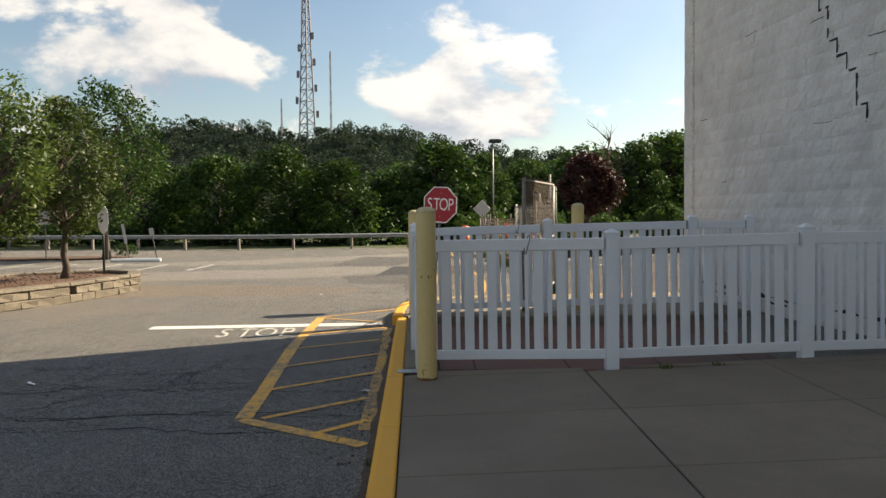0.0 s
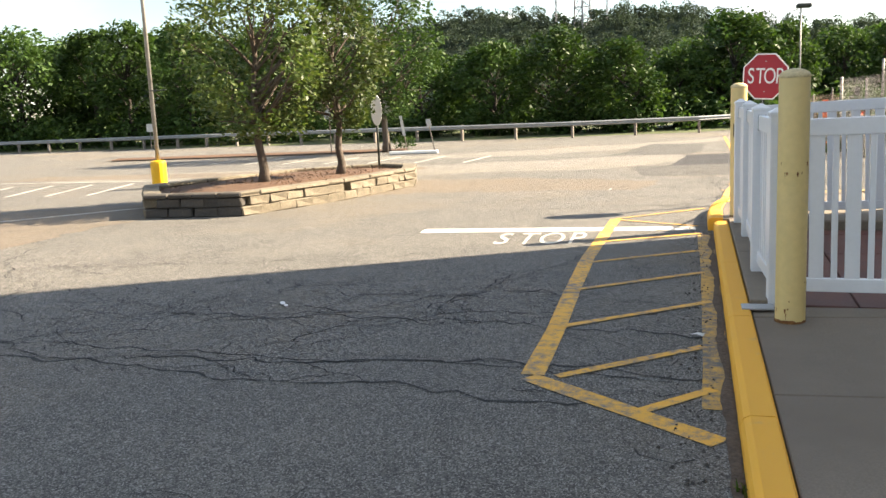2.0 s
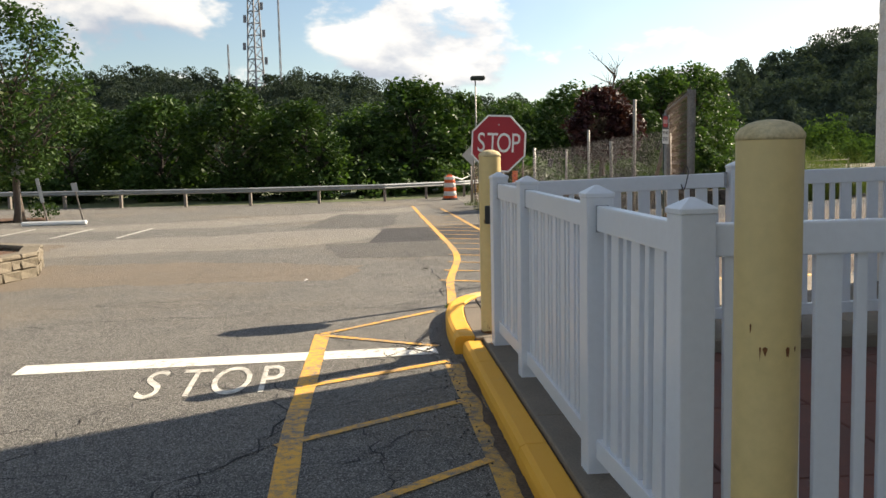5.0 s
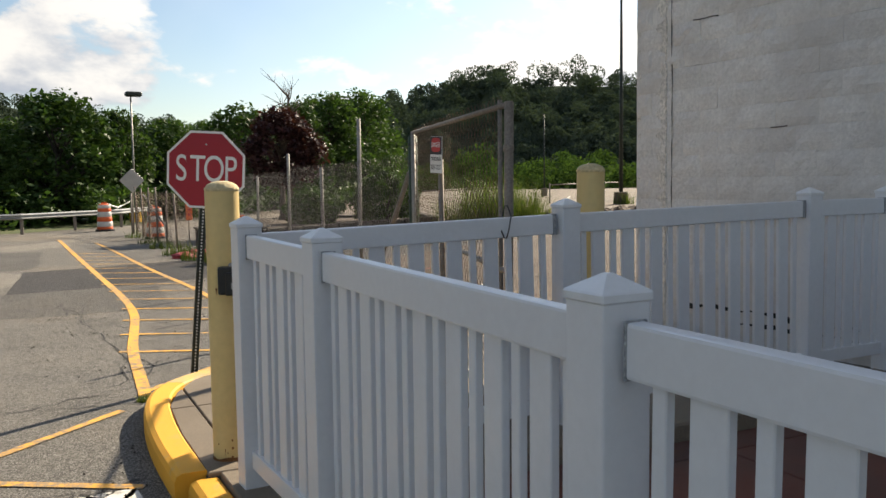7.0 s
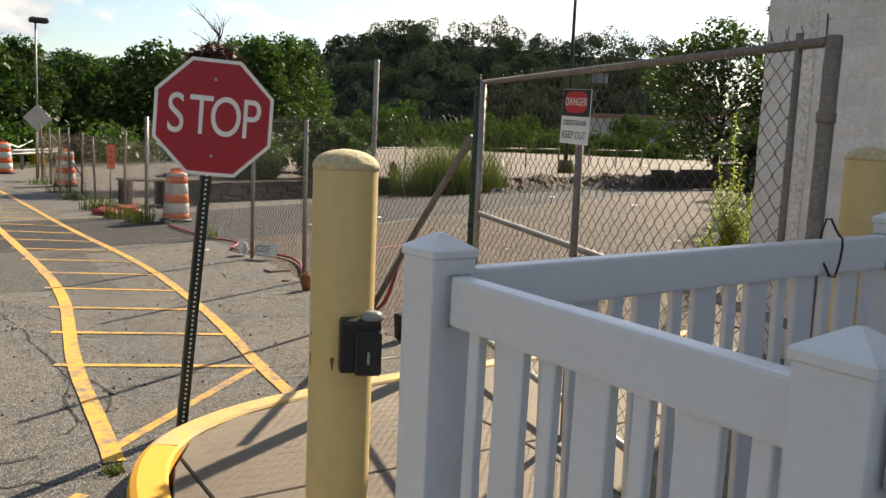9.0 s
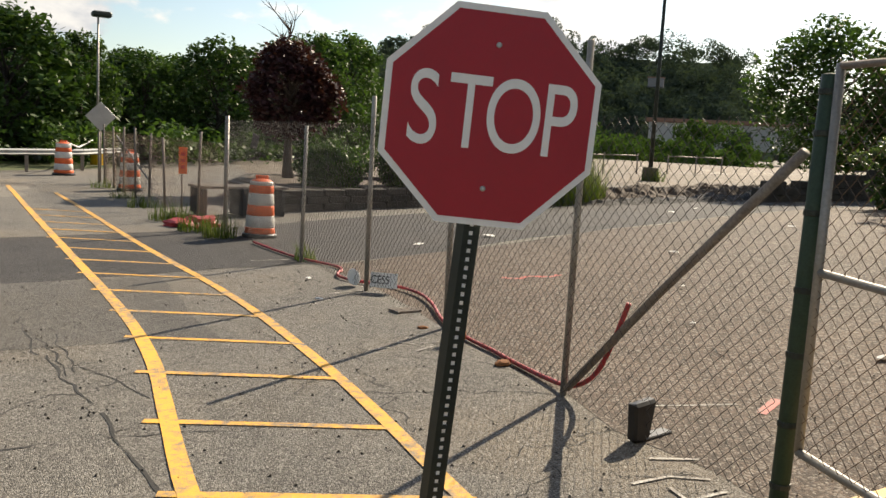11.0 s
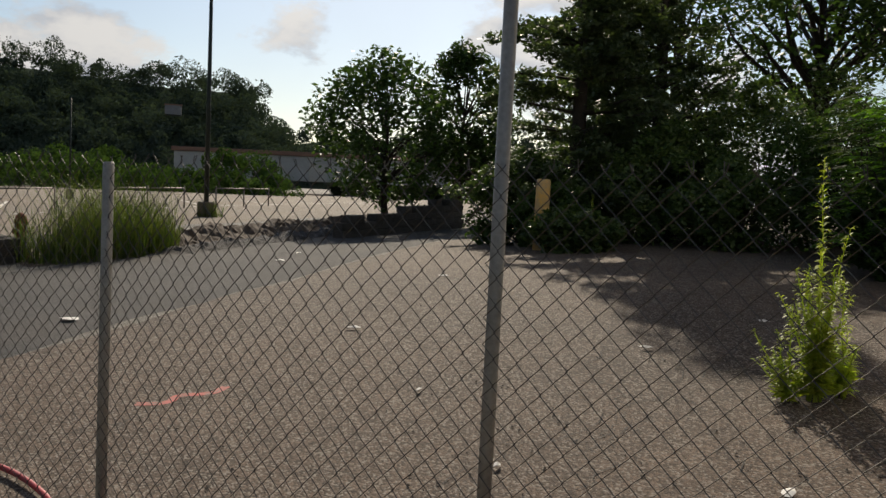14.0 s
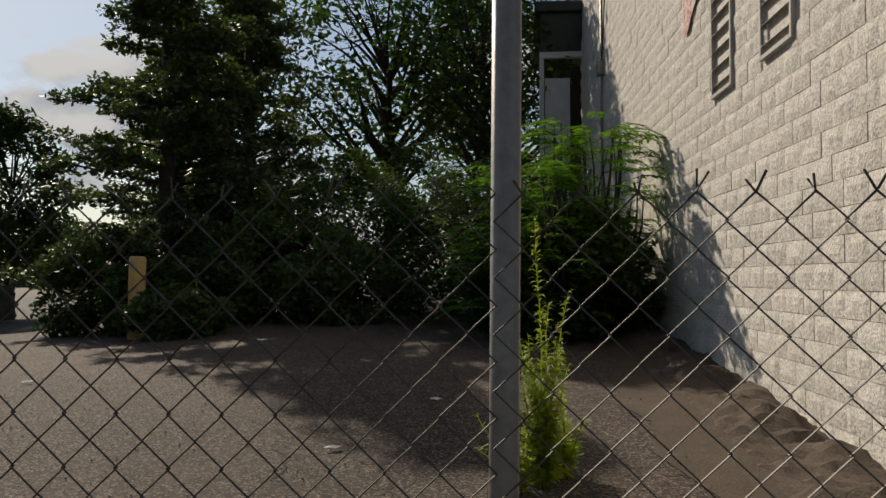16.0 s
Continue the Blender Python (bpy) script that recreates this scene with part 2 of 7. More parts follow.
M_ASPHALT_BROWN = asphalt("crumbling_brown_asphalt", (0.088, 0.060, 0.043), (0.118, 0.083, 0.060), (0.075, 0.054, 0.041), (0.46, 0.62), (0.2, 0.175, 0.147), 70.0, 0.6, 0.9)
M_CRACK = surf("crack_filler", (0.02, 0.02, 0.02), (0.04, 0.038, 0.035), 6, 0.9, 0, 0.3, 90, 0.4)
M_CONC = surf("pavement_concrete", (0.19, 0.154, 0.115), (0.232, 0.19, 0.142), 1.6, 0.85, 0, 0.25, 110, 0.3, cc=(0.15, 0.12, 0.088), vary=0.06)
M_JOINT = surf("joint_filler", (0.06, 0.055, 0.05), (0.09, 0.085, 0.075), 6, 0.95, 0, 0.2, 80, 0.3)
M_REDSLAB = surf("red_stained_concrete", (0.17, 0.058, 0.037), (0.12, 0.043, 0.03), 2.2, 0.75, 0, 0.2, 110, 0.25, cc=(0.09, 0.05, 0.04), vary=0.1)
M_YEL_ROAD = worn_paint("yellow_road_paint", (0.72, 0.37, 0.04), (0.17, 0.155, 0.13), 0.535, 0.67)
M_YEL_OLD = worn_paint("old_yellow_road_paint", (0.56, 0.31, 0.045), (0.12, 0.11, 0.095), 0.50, 0.64)
M_YEL_KERB = worn_paint("yellow_kerb_paint", (0.80, 0.39, 0.03), (0.36, 0.30, 0.2), 0.66, 0.78, 6)
M_YEL_WORN = worn_paint("worn_yellow_kerb_paint", (0.74, 0.45, 0.12), (0.44, 0.35, 0.22), 0.5, 0.68, 7)
M_WHITE_ROAD = worn_paint("white_road_paint", (0.72, 0.69, 0.62), (0.19, 0.175, 0.15), 0.58, 0.72)
M_WHITE_OLD = worn_paint("old_white_road_paint", (0.62, 0.59, 0.52), (0.19, 0.175, 0.15), 0.54, 0.7)
M_RED_SPRAY = worn_paint("red_spray_paint", (0.42, 0.06, 0.045), (0.11, 0.088, 0.07), 0.52, 0.66, 9)
M_CHALK = worn_paint("chalky_spray_paint", (0.6, 0.57, 0.52), (0.16, 0.145, 0.125), 0.48, 0.6, 9)
M_VINYL = surf("white_vinyl", (0.74, 0.75, 0.77), (0.70, 0.71, 0.73), 1.5, 0.35, 0, 0.03, 30, 0.03, spec=0.5)
M_VINYL_CAP = surf("white_vinyl_cap", (0.76, 0.77, 0.78), (0.72, 0.73, 0.74), 2.5, 0.4, 0, 0.03, 30, 0.04, spec=0.5)
M_RAIL_END = surf("rail_end_grime_and_shadow", (0.22, 0.23, 0.24), (0.42, 0.43, 0.44), 40, 0.6, 0.3, 0.1, 160, 0.4)
M_BOLLARD = surf("cream_yellow_bollard_paint", (0.66, 0.50, 0.22), (0.62, 0.465, 0.19), 2.0, 0.5, 0, 0.08, 26, 0.07, cc=(0.58, 0.45, 0.22), space="object")
M_BOLCAP = surf("weathered_bollard_cap", (0.62, 0.52, 0.32), (0.5, 0.39, 0.2), 14, 0.8, 0, 0.5, 60, 0.25, space="object")
M_RUST = surf("rust", (0.16, 0.06, 0.02), (0.26, 0.12, 0.04), 30, 0.9, 0.1, 0.4, 120, 0.4)
M_BLACK = surf("black_plastic", (0.012, 0.012, 0.013), (0.02, 0.02, 0.02), 12, 0.4, 0, 0.05, 60, 0.2)
M_LENS = surf("clear_lens", (0.2, 0.2, 0.19), (0.3, 0.29, 0.27), 20, 0.22, 0, 0.05, 60, 0.1)
M_STOPRED = surf("stop_red", (0.36, 0.008, 0.022), (0.32, 0.008, 0.02), 5, 0.5, 0, 0.0, 50, 0.05, space="object", spec=0.5)
M_SIGNWHITE = surf("sign_white", (0.80, 0.80, 0.78), (0.74, 0.74, 0.72), 5, 0.4, 0, 0.0, 50, 0.04, spec=0.5)
M_SIGNBACK = surf("bare_aluminium", (0.42, 0.43, 0.43), (0.34, 0.35, 0.35), 3, 0.45, 0.6, 0.0, 40, 0.1)
M_POSTDARK = surf("dark_green_post_paint", (0.018, 0.026, 0.022), (0.03, 0.037, 0.03), 8, 0.5, 0.2, 0.05, 70, 0.3)
M_GREEN = surf("green_post_paint", (0.02, 0.045, 0.028), (0.035, 0.06, 0.038), 8, 0.6, 0.1, 0.1, 70, 0.3)
M_GALV = surf("galvanised_steel", (0.34, 0.325, 0.30), (0.25, 0.235, 0.21), 5, 0.5, 0.55, 0.05, 60, 0.2)
M_GALV_RUST = surf("rusting_steel", (0.19, 0.16, 0.135), (0.25, 0.22, 0.19), 9, 0.7, 0.3, 0.1, 60, 0.35)
M_WIRE = chain_mat()
M_WIRE_RUST = surf("rusty_wire", (0.17, 0.12, 0.085), (0.11, 0.08, 0.06), 8, 0.7, 0.4, 0.0, 40, 0.25)
M_BLOCK = surf("painted_split_block", (0.74, 0.715, 0.68), (0.66, 0.63, 0.59), 3.0, 0.85, 0, 0.9, 34, 0.14, cc=(0.56, 0.53, 0.50), vary=0.05)
M_MORTAR = surf("painted_mortar", (0.64, 0.62, 0.58), (0.56, 0.54, 0.5), 6, 0.9, 0, 0.4, 60, 0.15)
M_SPLIT = surf("painted_split_face_block", (0.74, 0.70, 0.64), (0.62, 0.58, 0.52), 4.0, 0.9, 0, 1.0, 38, 0.42, vary=0.06)
M_GRAFFITI = worn_paint("red_wall_paint", (0.5, 0.03, 0.05), (0.6, 0.52, 0.46), 0.5, 0.6, 12)
# near-black that paints the shade inside openings
M_SHADE_BLACK = surf("opening_shade_black", (0.012, 0.011, 0.01), (0.02, 0.018, 0.016), 4, 0.9, 0, 0.1, 40, 0.3)
M_LOUVRE = surf("louvre_metal", (0.5, 0.48, 0.44), (0.4, 0.38, 0.35), 6, 0.6, 0.2, 0.05, 60, 0.15)
M_WHITEPAINT = surf("white_painted_metal", (0.6, 0.62, 0.63), (0.5, 0.52, 0.53), 3, 0.6, 0, 0.05, 60, 0.08)
M_RETAIN = surf("retaining_wall_block", (0.215, 0.18, 0.13), (0.155, 0.131, 0.096), 7, 0.95, 0, 1.0, 45, 0.35, vary=0.16)
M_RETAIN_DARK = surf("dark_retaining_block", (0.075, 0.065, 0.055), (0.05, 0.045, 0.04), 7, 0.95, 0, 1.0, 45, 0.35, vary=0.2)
M_MULCH = surf("bark_mulch", (0.085, 0.045, 0.027), (0.13, 0.075, 0.045), 16, 0.95, 0, 1.0, 70, 0.6)
M_SOIL = surf("bare_soil", (0.072, 0.05, 0.035), (0.108, 0.08, 0.057), 3, 0.95, 0, 1.0, 50, 0.5)
M_BARK = surf("bark", (0.12, 0.09, 0.07), (0.07, 0.055, 0.043), 10, 0.95, 0, 1.0, 60, 0.45, space="object")
M_BARK_DARK = surf("dark_bark", (0.05, 0.04, 0.033), (0.03, 0.025, 0.021), 10, 0.95, 0, 1.0, 60, 0.4, space="object")
M_LEAF = leafy("pear_leaves", (0.042, 0.076, 0.02), (0.125, 0.155, 0.05), 0.22)
M_LEAF_WOOD = leafy("woodland_leaves", (0.027, 0.058, 0.016), (0.064, 0.106, 0.028), 0.16, 0.1)
M_LEAF_WOOD2 = leafy("dark_woodland_leaves", (0.034, 0.064, 0.02), (0.07, 0.115, 0.036), 0.28, 0.1)
M_LEAF_RED = leafy("purple_maple_leaves", (0.032, 0.011, 0.014), (0.075, 0.024, 0.026), 0.2)
M_LEAF_SUMAC = leafy("sumac_leaves", (0.06, 0.14, 0.018), (0.15, 0.26, 0.035), 0.5)
M_NEEDLE = leafy("pine_needles", (0.045, 0.07, 0.032), (0.1, 0.13, 0.06), 0.32)
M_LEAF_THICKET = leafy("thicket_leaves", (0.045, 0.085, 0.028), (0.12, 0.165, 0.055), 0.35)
M_GRASS = leafy("tall_grass", (0.04, 0.078, 0.018), (0.14, 0.15, 0.05), 0.3, 0.1)
M_WEED = leafy("goldenrod_leaves", (0.24, 0.31, 0.04), (0.45, 0.46, 0.09), 0.55)
# distance haze is mixed into this leaf colour: paler and bluer than the leaves
M_HILL_HAZED = leafy("hazed_far_canopy", (0.06, 0.08, 0.066), (0.082, 0.104, 0.078), 0.12, 0.0)
M_HILL2 = leafy("near_canopy", (0.07, 0.122, 0.038), (0.108, 0.168, 0.052), 0.2, 0.0)
M_TURF = surf("rough_turf", (0.05, 0.07, 0.025), (0.10, 0.11, 0.04), 1.2, 0.95, 0, 0.8, 40, 0.5)
M_RAIL = surf("guard_rail_steel", (0.33, 0.34, 0.34), (0.25, 0.26, 0.26), 3, 0.5, 0.4, 0.02, 40, 0.1)
M_YELLOW = surf("safety_yellow", (0.75, 0.42, 0.01), (0.66, 0.36, 0.012), 4, 0.5, 0, 0.05, 40, 0.08)
M_ORANGE = surf("safety_orange", (0.72, 0.13, 0.03), (0.62, 0.11, 0.03), 6, 0.55, 0, 0.05, 40, 0.12)
M_BARRELWHITE = surf("scuffed_white_band", (0.62, 0.60, 0.57), (0.48, 0.46, 0.43), 9, 0.5, 0, 0.05, 40, 0.15)
M_HOSE = surf("red_conduit", (0.42, 0.035, 0.04), (0.30, 0.045, 0.05), 7, 0.5, 0, 0.1, 60, 0.3)
M_BRICK = surf("broken_brick", (0.30, 0.13, 0.05), (0.22, 0.09, 0.04), 20, 0.95, 0, 0.8, 90, 0.3)
M_PAPER = surf("paper_litter", (0.7, 0.69, 0.66), (0.6, 0.59, 0.56), 20, 0.8, 0, 0.2, 60, 0.1)
M_TEXTDARK = surf("sign_ink", (0.02, 0.02, 0.025), (0.03, 0.03, 0.035), 20, 0.6, 0, 0, 60, 0.1)
M_DANGER = surf("danger_red", (0.52, 0.03, 0.03), (0.46, 0.03, 0.03), 20, 0.5, 0, 0, 60, 0.05)
M_TOWER = surf("tower_steel", (0.22, 0.22, 0.23), (0.17, 0.17, 0.18), 1, 0.6, 0.2, 0, 10, 0.1)
M_CABLE = surf("black_tie", (0.015, 0.015, 0.016), (0.02, 0.02, 0.02), 20, 0.5, 0, 0, 60, 0.1)
M_FARWALL = surf("far_pale_wall", (0.42, 0.42, 0.41), (0.36, 0.36, 0.35), 0.3, 0.9, 0, 0, 4, 0.08)
M_FARROOF = surf("far_brown_roof", (0.25, 0.15, 0.11), (0.21, 0.12, 0.09), 0.3, 0.9, 0, 0, 4, 0.08)
M_TREEWRAP = surf("lichen_hydrant_rust", (0.22, 0.06, 0.04), (0.15, 0.05, 0.035), 20, 0.8, 0, 0.2, 60, 0.2)

# ---- building helpers ----
def gz(x, y):
    """Height of the ground: level on the drive, rising to the east beyond the wire fence."""
    d = x - 2.2
    if d <= 0:
        return 0.0
    f = min(1.0, max(0.0, (y - 18.0) / 12.0))
    f = f * f * (3 - 2 * f)
    k, cap = 0.12 + (0.03 - 0.12) * f, 1.0 - 0.4 * f
    return cap * math.tanh(k * d * d / (d + 1.2) / cap)


def thing(name, loc=(0, 0, 0), rot=0.0, label="", category="", group="", kind=""):
    e = new(name)
    e.empty_display_size = 0.1
    e.matrix_world = Matrix.Translation(loc) @ Matrix.Rotation(radians(rot), 4, "Z")
    return tagged(e, label, category, group, kind)


def mesh_of(name, verts, faces, material, smooth=False):
    me = bpy.data.meshes.new(name)
    me.from_pydata([tuple(v) for v in verts], [], faces)
    me.materials.append(material)
    if smooth:
        me.polygons.foreach_set("use_smooth", [True] * len(me.polygons))
    me.update()
    return me


def hang(name, me, parent=None, label="", m=None):
    ob = new(name, me)
    if parent is not None:
        ob.parent = parent
    if m is not None:
        ob.matrix_basis = m
    return tagged(ob, label)


def part(name, bm, material, parent=None, label="", m=None, smooth=False):
    me = bpy.data.meshes.new(name)
    bmesh.ops.recalc_face_normals(bm, faces=bm.faces)
    bm.to_mesh(me)
    bm.free()
    me.materials.append(material)
    if smooth:
        me.polygons.foreach_set("use_smooth", [True] * len(me.polygons))
    return hang(name, me, parent, label, m)


def box(size, at=(0, 0, 0), bevel=0.0, seg=1, bm=None):
    """A box by its size and centre, with rounded edges."""
    own = bmesh.new()
    bmesh.ops.create_cube(own, size=1)
    bmesh.ops.scale(own, vec=size, verts=own.verts)
    if bevel:
        bmesh.ops.bevel(own, geom=own.edges[:], offset=bevel, segments=seg, affect="EDGES", profile=0.6)
    bmesh.ops.translate(own, vec=at, verts=own.verts)
    if bm is None:
        return own
    tmp = bpy.data.meshes.new("tmp")
    own.to_mesh(tmp)
    own.free()
    bm.from_mesh(tmp)
    bpy.data.meshes.remove(tmp)
    return bm


def lathe(profile, n=24, bm=None, at=(0, 0, 0)):
    """A turned shape from (radius, height) pairs."""
    bm = bm or bmesh.new()
    rings = []
    for r, z in profile:
        rings.append([bm.verts.new((at[0] + r * math.cos(2 * math.pi * k / n), at[1] + r * math.sin(2 * math.pi * k / n), at[2] + z)) for k in range(n)])
    for a, b in zip(rings, rings[1:]):
        for k in range(n):
            bm.faces.new((a[k], a[(k + 1) % n], b[(k + 1) % n], b[k]))
    bm.faces.new(rings[0][::-1])
    bm.faces.new(rings[-1])
    return bm


def tube(points, radii, n=8, caps=True):
    """Vertices and faces of a tube along points, with a radius at each."""
    pts = [Vector(p) for p in points]
    if isinstance(radii, (int, float)):
        radii = [radii] * len(pts)
    verts, faces = [], []
    for i, p in enumerate(pts):
        d = (pts[min(i + 1, len(pts) - 1)] - pts[max(i - 1, 0)]).normalized()
        side = d.cross(Vector((0.3, 0.2, 1)) if abs(d.z) < 0.9 else Vector((1, 0.1, 0))).normalized()
        up = side.cross(d)
        for k in range(n):
            a = 2 * math.pi * (k + 0.5) / n
            verts.append(p + radii[i] * (math.cos(a) * side + math.sin(a) * up))
    for i in range(len(pts) - 1):
        for k in range(n):
            faces.append((i * n + k, i * n + (k + 1) % n, (i + 1) * n + (k + 1) % n, (i + 1) * n + k))
    if caps:
        faces.append(tuple(range(n))[::-1])
        faces.append(tuple(range((len(pts) - 1) * n, len(pts) * n)))
    return verts, faces


def joined(pieces):
    verts, faces = [], []
    for v, f in pieces:
        o = len(verts)
        verts += v
        faces += [tuple(i + o for i in q) for q in f]
    return verts, faces


def tube_part(name, points, radii, material, parent=None, label="", n=8, smooth=True):
    return hang(name, mesh_of(name, *tube(points, radii, n), material, smooth), parent, label)


def prism(poly, z0, z1, bevel=0.0):
    """A flat-topped block over a polygon."""
    bm = bmesh.new()
    f = bm.faces.new([bm.verts.new((x, y, z1)) for x, y in poly])
    bmesh.ops.recalc_face_normals(bm, faces=bm.faces)
    if f.normal.z < 0:
        f.normal_flip()
    low = bmesh.ops.extrude_face_region(bm, geom=[f])
    bmesh.ops.translate(bm, vec=(0, 0, z0 - z1), verts=[v for v in low["geom"] if isinstance(v, bmesh.types.BMVert)])
    bmesh.ops.recalc_face_normals(bm, faces=bm.faces)
    if bevel:
        top = [e for e in bm.edges if all(abs(v.co.z - z1) < 1e-5 for v in e.verts)]
        bmesh.ops.bevel(bm, geom=top, offset=bevel, segments=1, affect="EDGES", profile=0.5)
    return bm


def clip(poly, nx, ny, d):
    """The part of a polygon where nx*x + ny*y <= d."""
    out = []
    for (x0, y0), (x1, y1) in zip(poly, poly[1:] + poly[:1]):
        a, b = nx * x0 + ny * y0 - d, nx * x1 + ny * y1 - d
        if a <= 0:
            out.append((x0, y0))
        if (a < 0 < b) or (b < 0 < a):
            t = a / (a - b)
            out.append((x0 + t * (x1 - x0), y0 + t * (y1 - y0)))
    return out


def shrunk(poly, by):
    """A convex polygon drawn in on all sides."""
    cx, cy = sum(p[0] for p in poly) / len(poly), sum(p[1] for p in poly) / len(poly)
    out = poly
    for (x0, y0), (x1, y1) in zip(poly, poly[1:] + poly[:1]):
        length = math.hypot(x1 - x0, y1 - y0)
        if length < 1e-4:
            continue
        nx, ny = (y1 - y0) / length, -(x1 - x0) / length
        if nx * (cx - x0) + ny * (cy - y0) > 0:
            nx, ny = -nx, -ny
        out = clip(out, nx, ny, nx * x0 + ny * y0 - by)
        if len(out) < 3:
            return []
    return out


def strip(points, width, z=0.004, wave=0.0, seed=0):
    """Flat ribbon along points on the ground."""
    rnd = random.Random(seed)
    pts = [Vector((p[0], p[1], 0)) for p in points]
    verts, faces = [], []
    for i, p in enumerate(pts):
        d = (pts[min(i + 1, len(pts) - 1)] - pts[max(i - 1, 0)]).normalized()
        s = Vector((-d.y, d.x, 0))
        w = width[i] if isinstance(width, (list, tuple)) else width
        w *= 1 + wave * rnd.uniform(-1, 1)
        for k in (-0.5, 0.5):
            q = p + s * w * k
            verts.append((q.x, q.y, gz(q.x, q.y) + z))
    for i in range(len(pts) - 1):
        faces.append((2 * i, 2 * i + 1, 2 * i + 3, 2 * i + 2))
    return verts, faces


def dense(points, step):
    out = []
    for a, b in zip(points, points[1:]):
        n = max(1, int(math.dist(a, b) / step))
        out += [tuple(a[k] + (b[k] - a[k]) * i / n for k in range(len(a))) for i in range(n)]
    return out + [points[-1]]


def rounded(points, times=2):
    """Corner-cutting of a polyline."""
    for _ in range(times):
        out = [points[0]]
        for a, b in zip(points, points[1:]):
            out.append(tuple(0.75 * p + 0.25 * q for p, q in zip(a, b)))
            out.append(tuple(0.25 * p + 0.75 * q for p, q in zip(a, b)))
        points = out + [points[-1]]
    return points


def letters(name, text, height, material, parent, m, label="", wide=1.0, thick=0.0008):
    """Writing as a mesh, centred, lying in the local xy plane."""
    cu = bpy.data.curves.new(name, "FONT")
    cu.body, cu.size, cu.align_x, cu.align_y, cu.extrude = text, height / 0.69, "CENTER", "CENTER", thick
    tmp = bpy.data.objects.new(name, cu)
    scene.collection.objects.link(tmp)
    me = bpy.data.meshes.new_from_object(tmp.evaluated_get(bpy.context.evaluated_depsgraph_get()))
    bpy.data.objects.remove(tmp)
    bpy.data.curves.remove(cu)
    me.materials.clear()
    me.materials.append(material)
    me.transform(Matrix.Diagonal((wide, 1, 1, 1)))
    return hang(name, me, parent, label, m)


def leaf_mesh(name, centres, radii, per, size, material, seed, flat=0.6, droop=0.0, shell=0.35, squash=1.0):
    """Leaves scattered in many clumps: each leaf a small folded blade of two triangles on either side."""
    rng = np.random.default_rng(seed)
    c = np.repeat(np.asarray(centres, float), per, axis=0)
    r = np.repeat(np.asarray(radii, float), per)[:, None]
    n = len(c)
    d = rng.normal(size=(n, 3))
    d /= np.linalg.norm(d, axis=1)[:, None]
    rad = (shell + (1 - shell) * rng.random((n, 1))) ** 0.6
    p = c + d * rad * r * (1, 1, squash)
    a = rng.normal(size=(n, 3))
    a[:, 2] = a[:, 2] * flat - droop
    a /= np.linalg.norm(a, axis=1)[:, None]
    up = rng.normal(size=(n, 3)) * 0.6 + (0, 0, 1)
    b = np.cross(a, up)
    b /= np.linalg.norm(b, axis=1)[:, None] + 1e-9
    s = size * (0.6 + 0.8 * rng.random((n, 1)))
    quads = np.stack([p - a * s, p - b * s * 0.5, p + a * s, p + b * s * 0.5], axis=1)
    verts = quads.reshape(-1, 3)
    me = bpy.data.meshes.new(name)
    me.vertices.add(len(verts))
    me.vertices.foreach_set("co", verts.ravel())
    me.loops.add(n * 4)
    me.loops.foreach_set("vertex_index", np.arange(n * 4, dtype=np.int32))
    me.polygons.add(n)
    me.polygons.foreach_set("loop_start", np.arange(0, n * 4, 4, dtype=np.int32))
    me.materials.append(material)
    me.update(calc_edges=True)
    me.validate()
    return me


def limb(rnd, a, b, r0, r1, bend=0.08, n=6):
    a, b = Vector(a), Vector(b)
    length = (b - a).length
    pts = []
    off = Vector((rnd.uniform(-1, 1), rnd.uniform(-1, 1), rnd.uniform(-0.3, 0.6))) * bend * length
    for k in range(n + 1):
        t = k / n
        pts.append(a.lerp(b, t) + off * math.sin(math.pi * t) + Vector((rnd.uniform(-1, 1), rnd.uniform(-1, 1), 0)) * 0.015 * length * (0 < k < n))
    return pts, [r0 + (r1 - r0) * k / n for k in range(n + 1)]


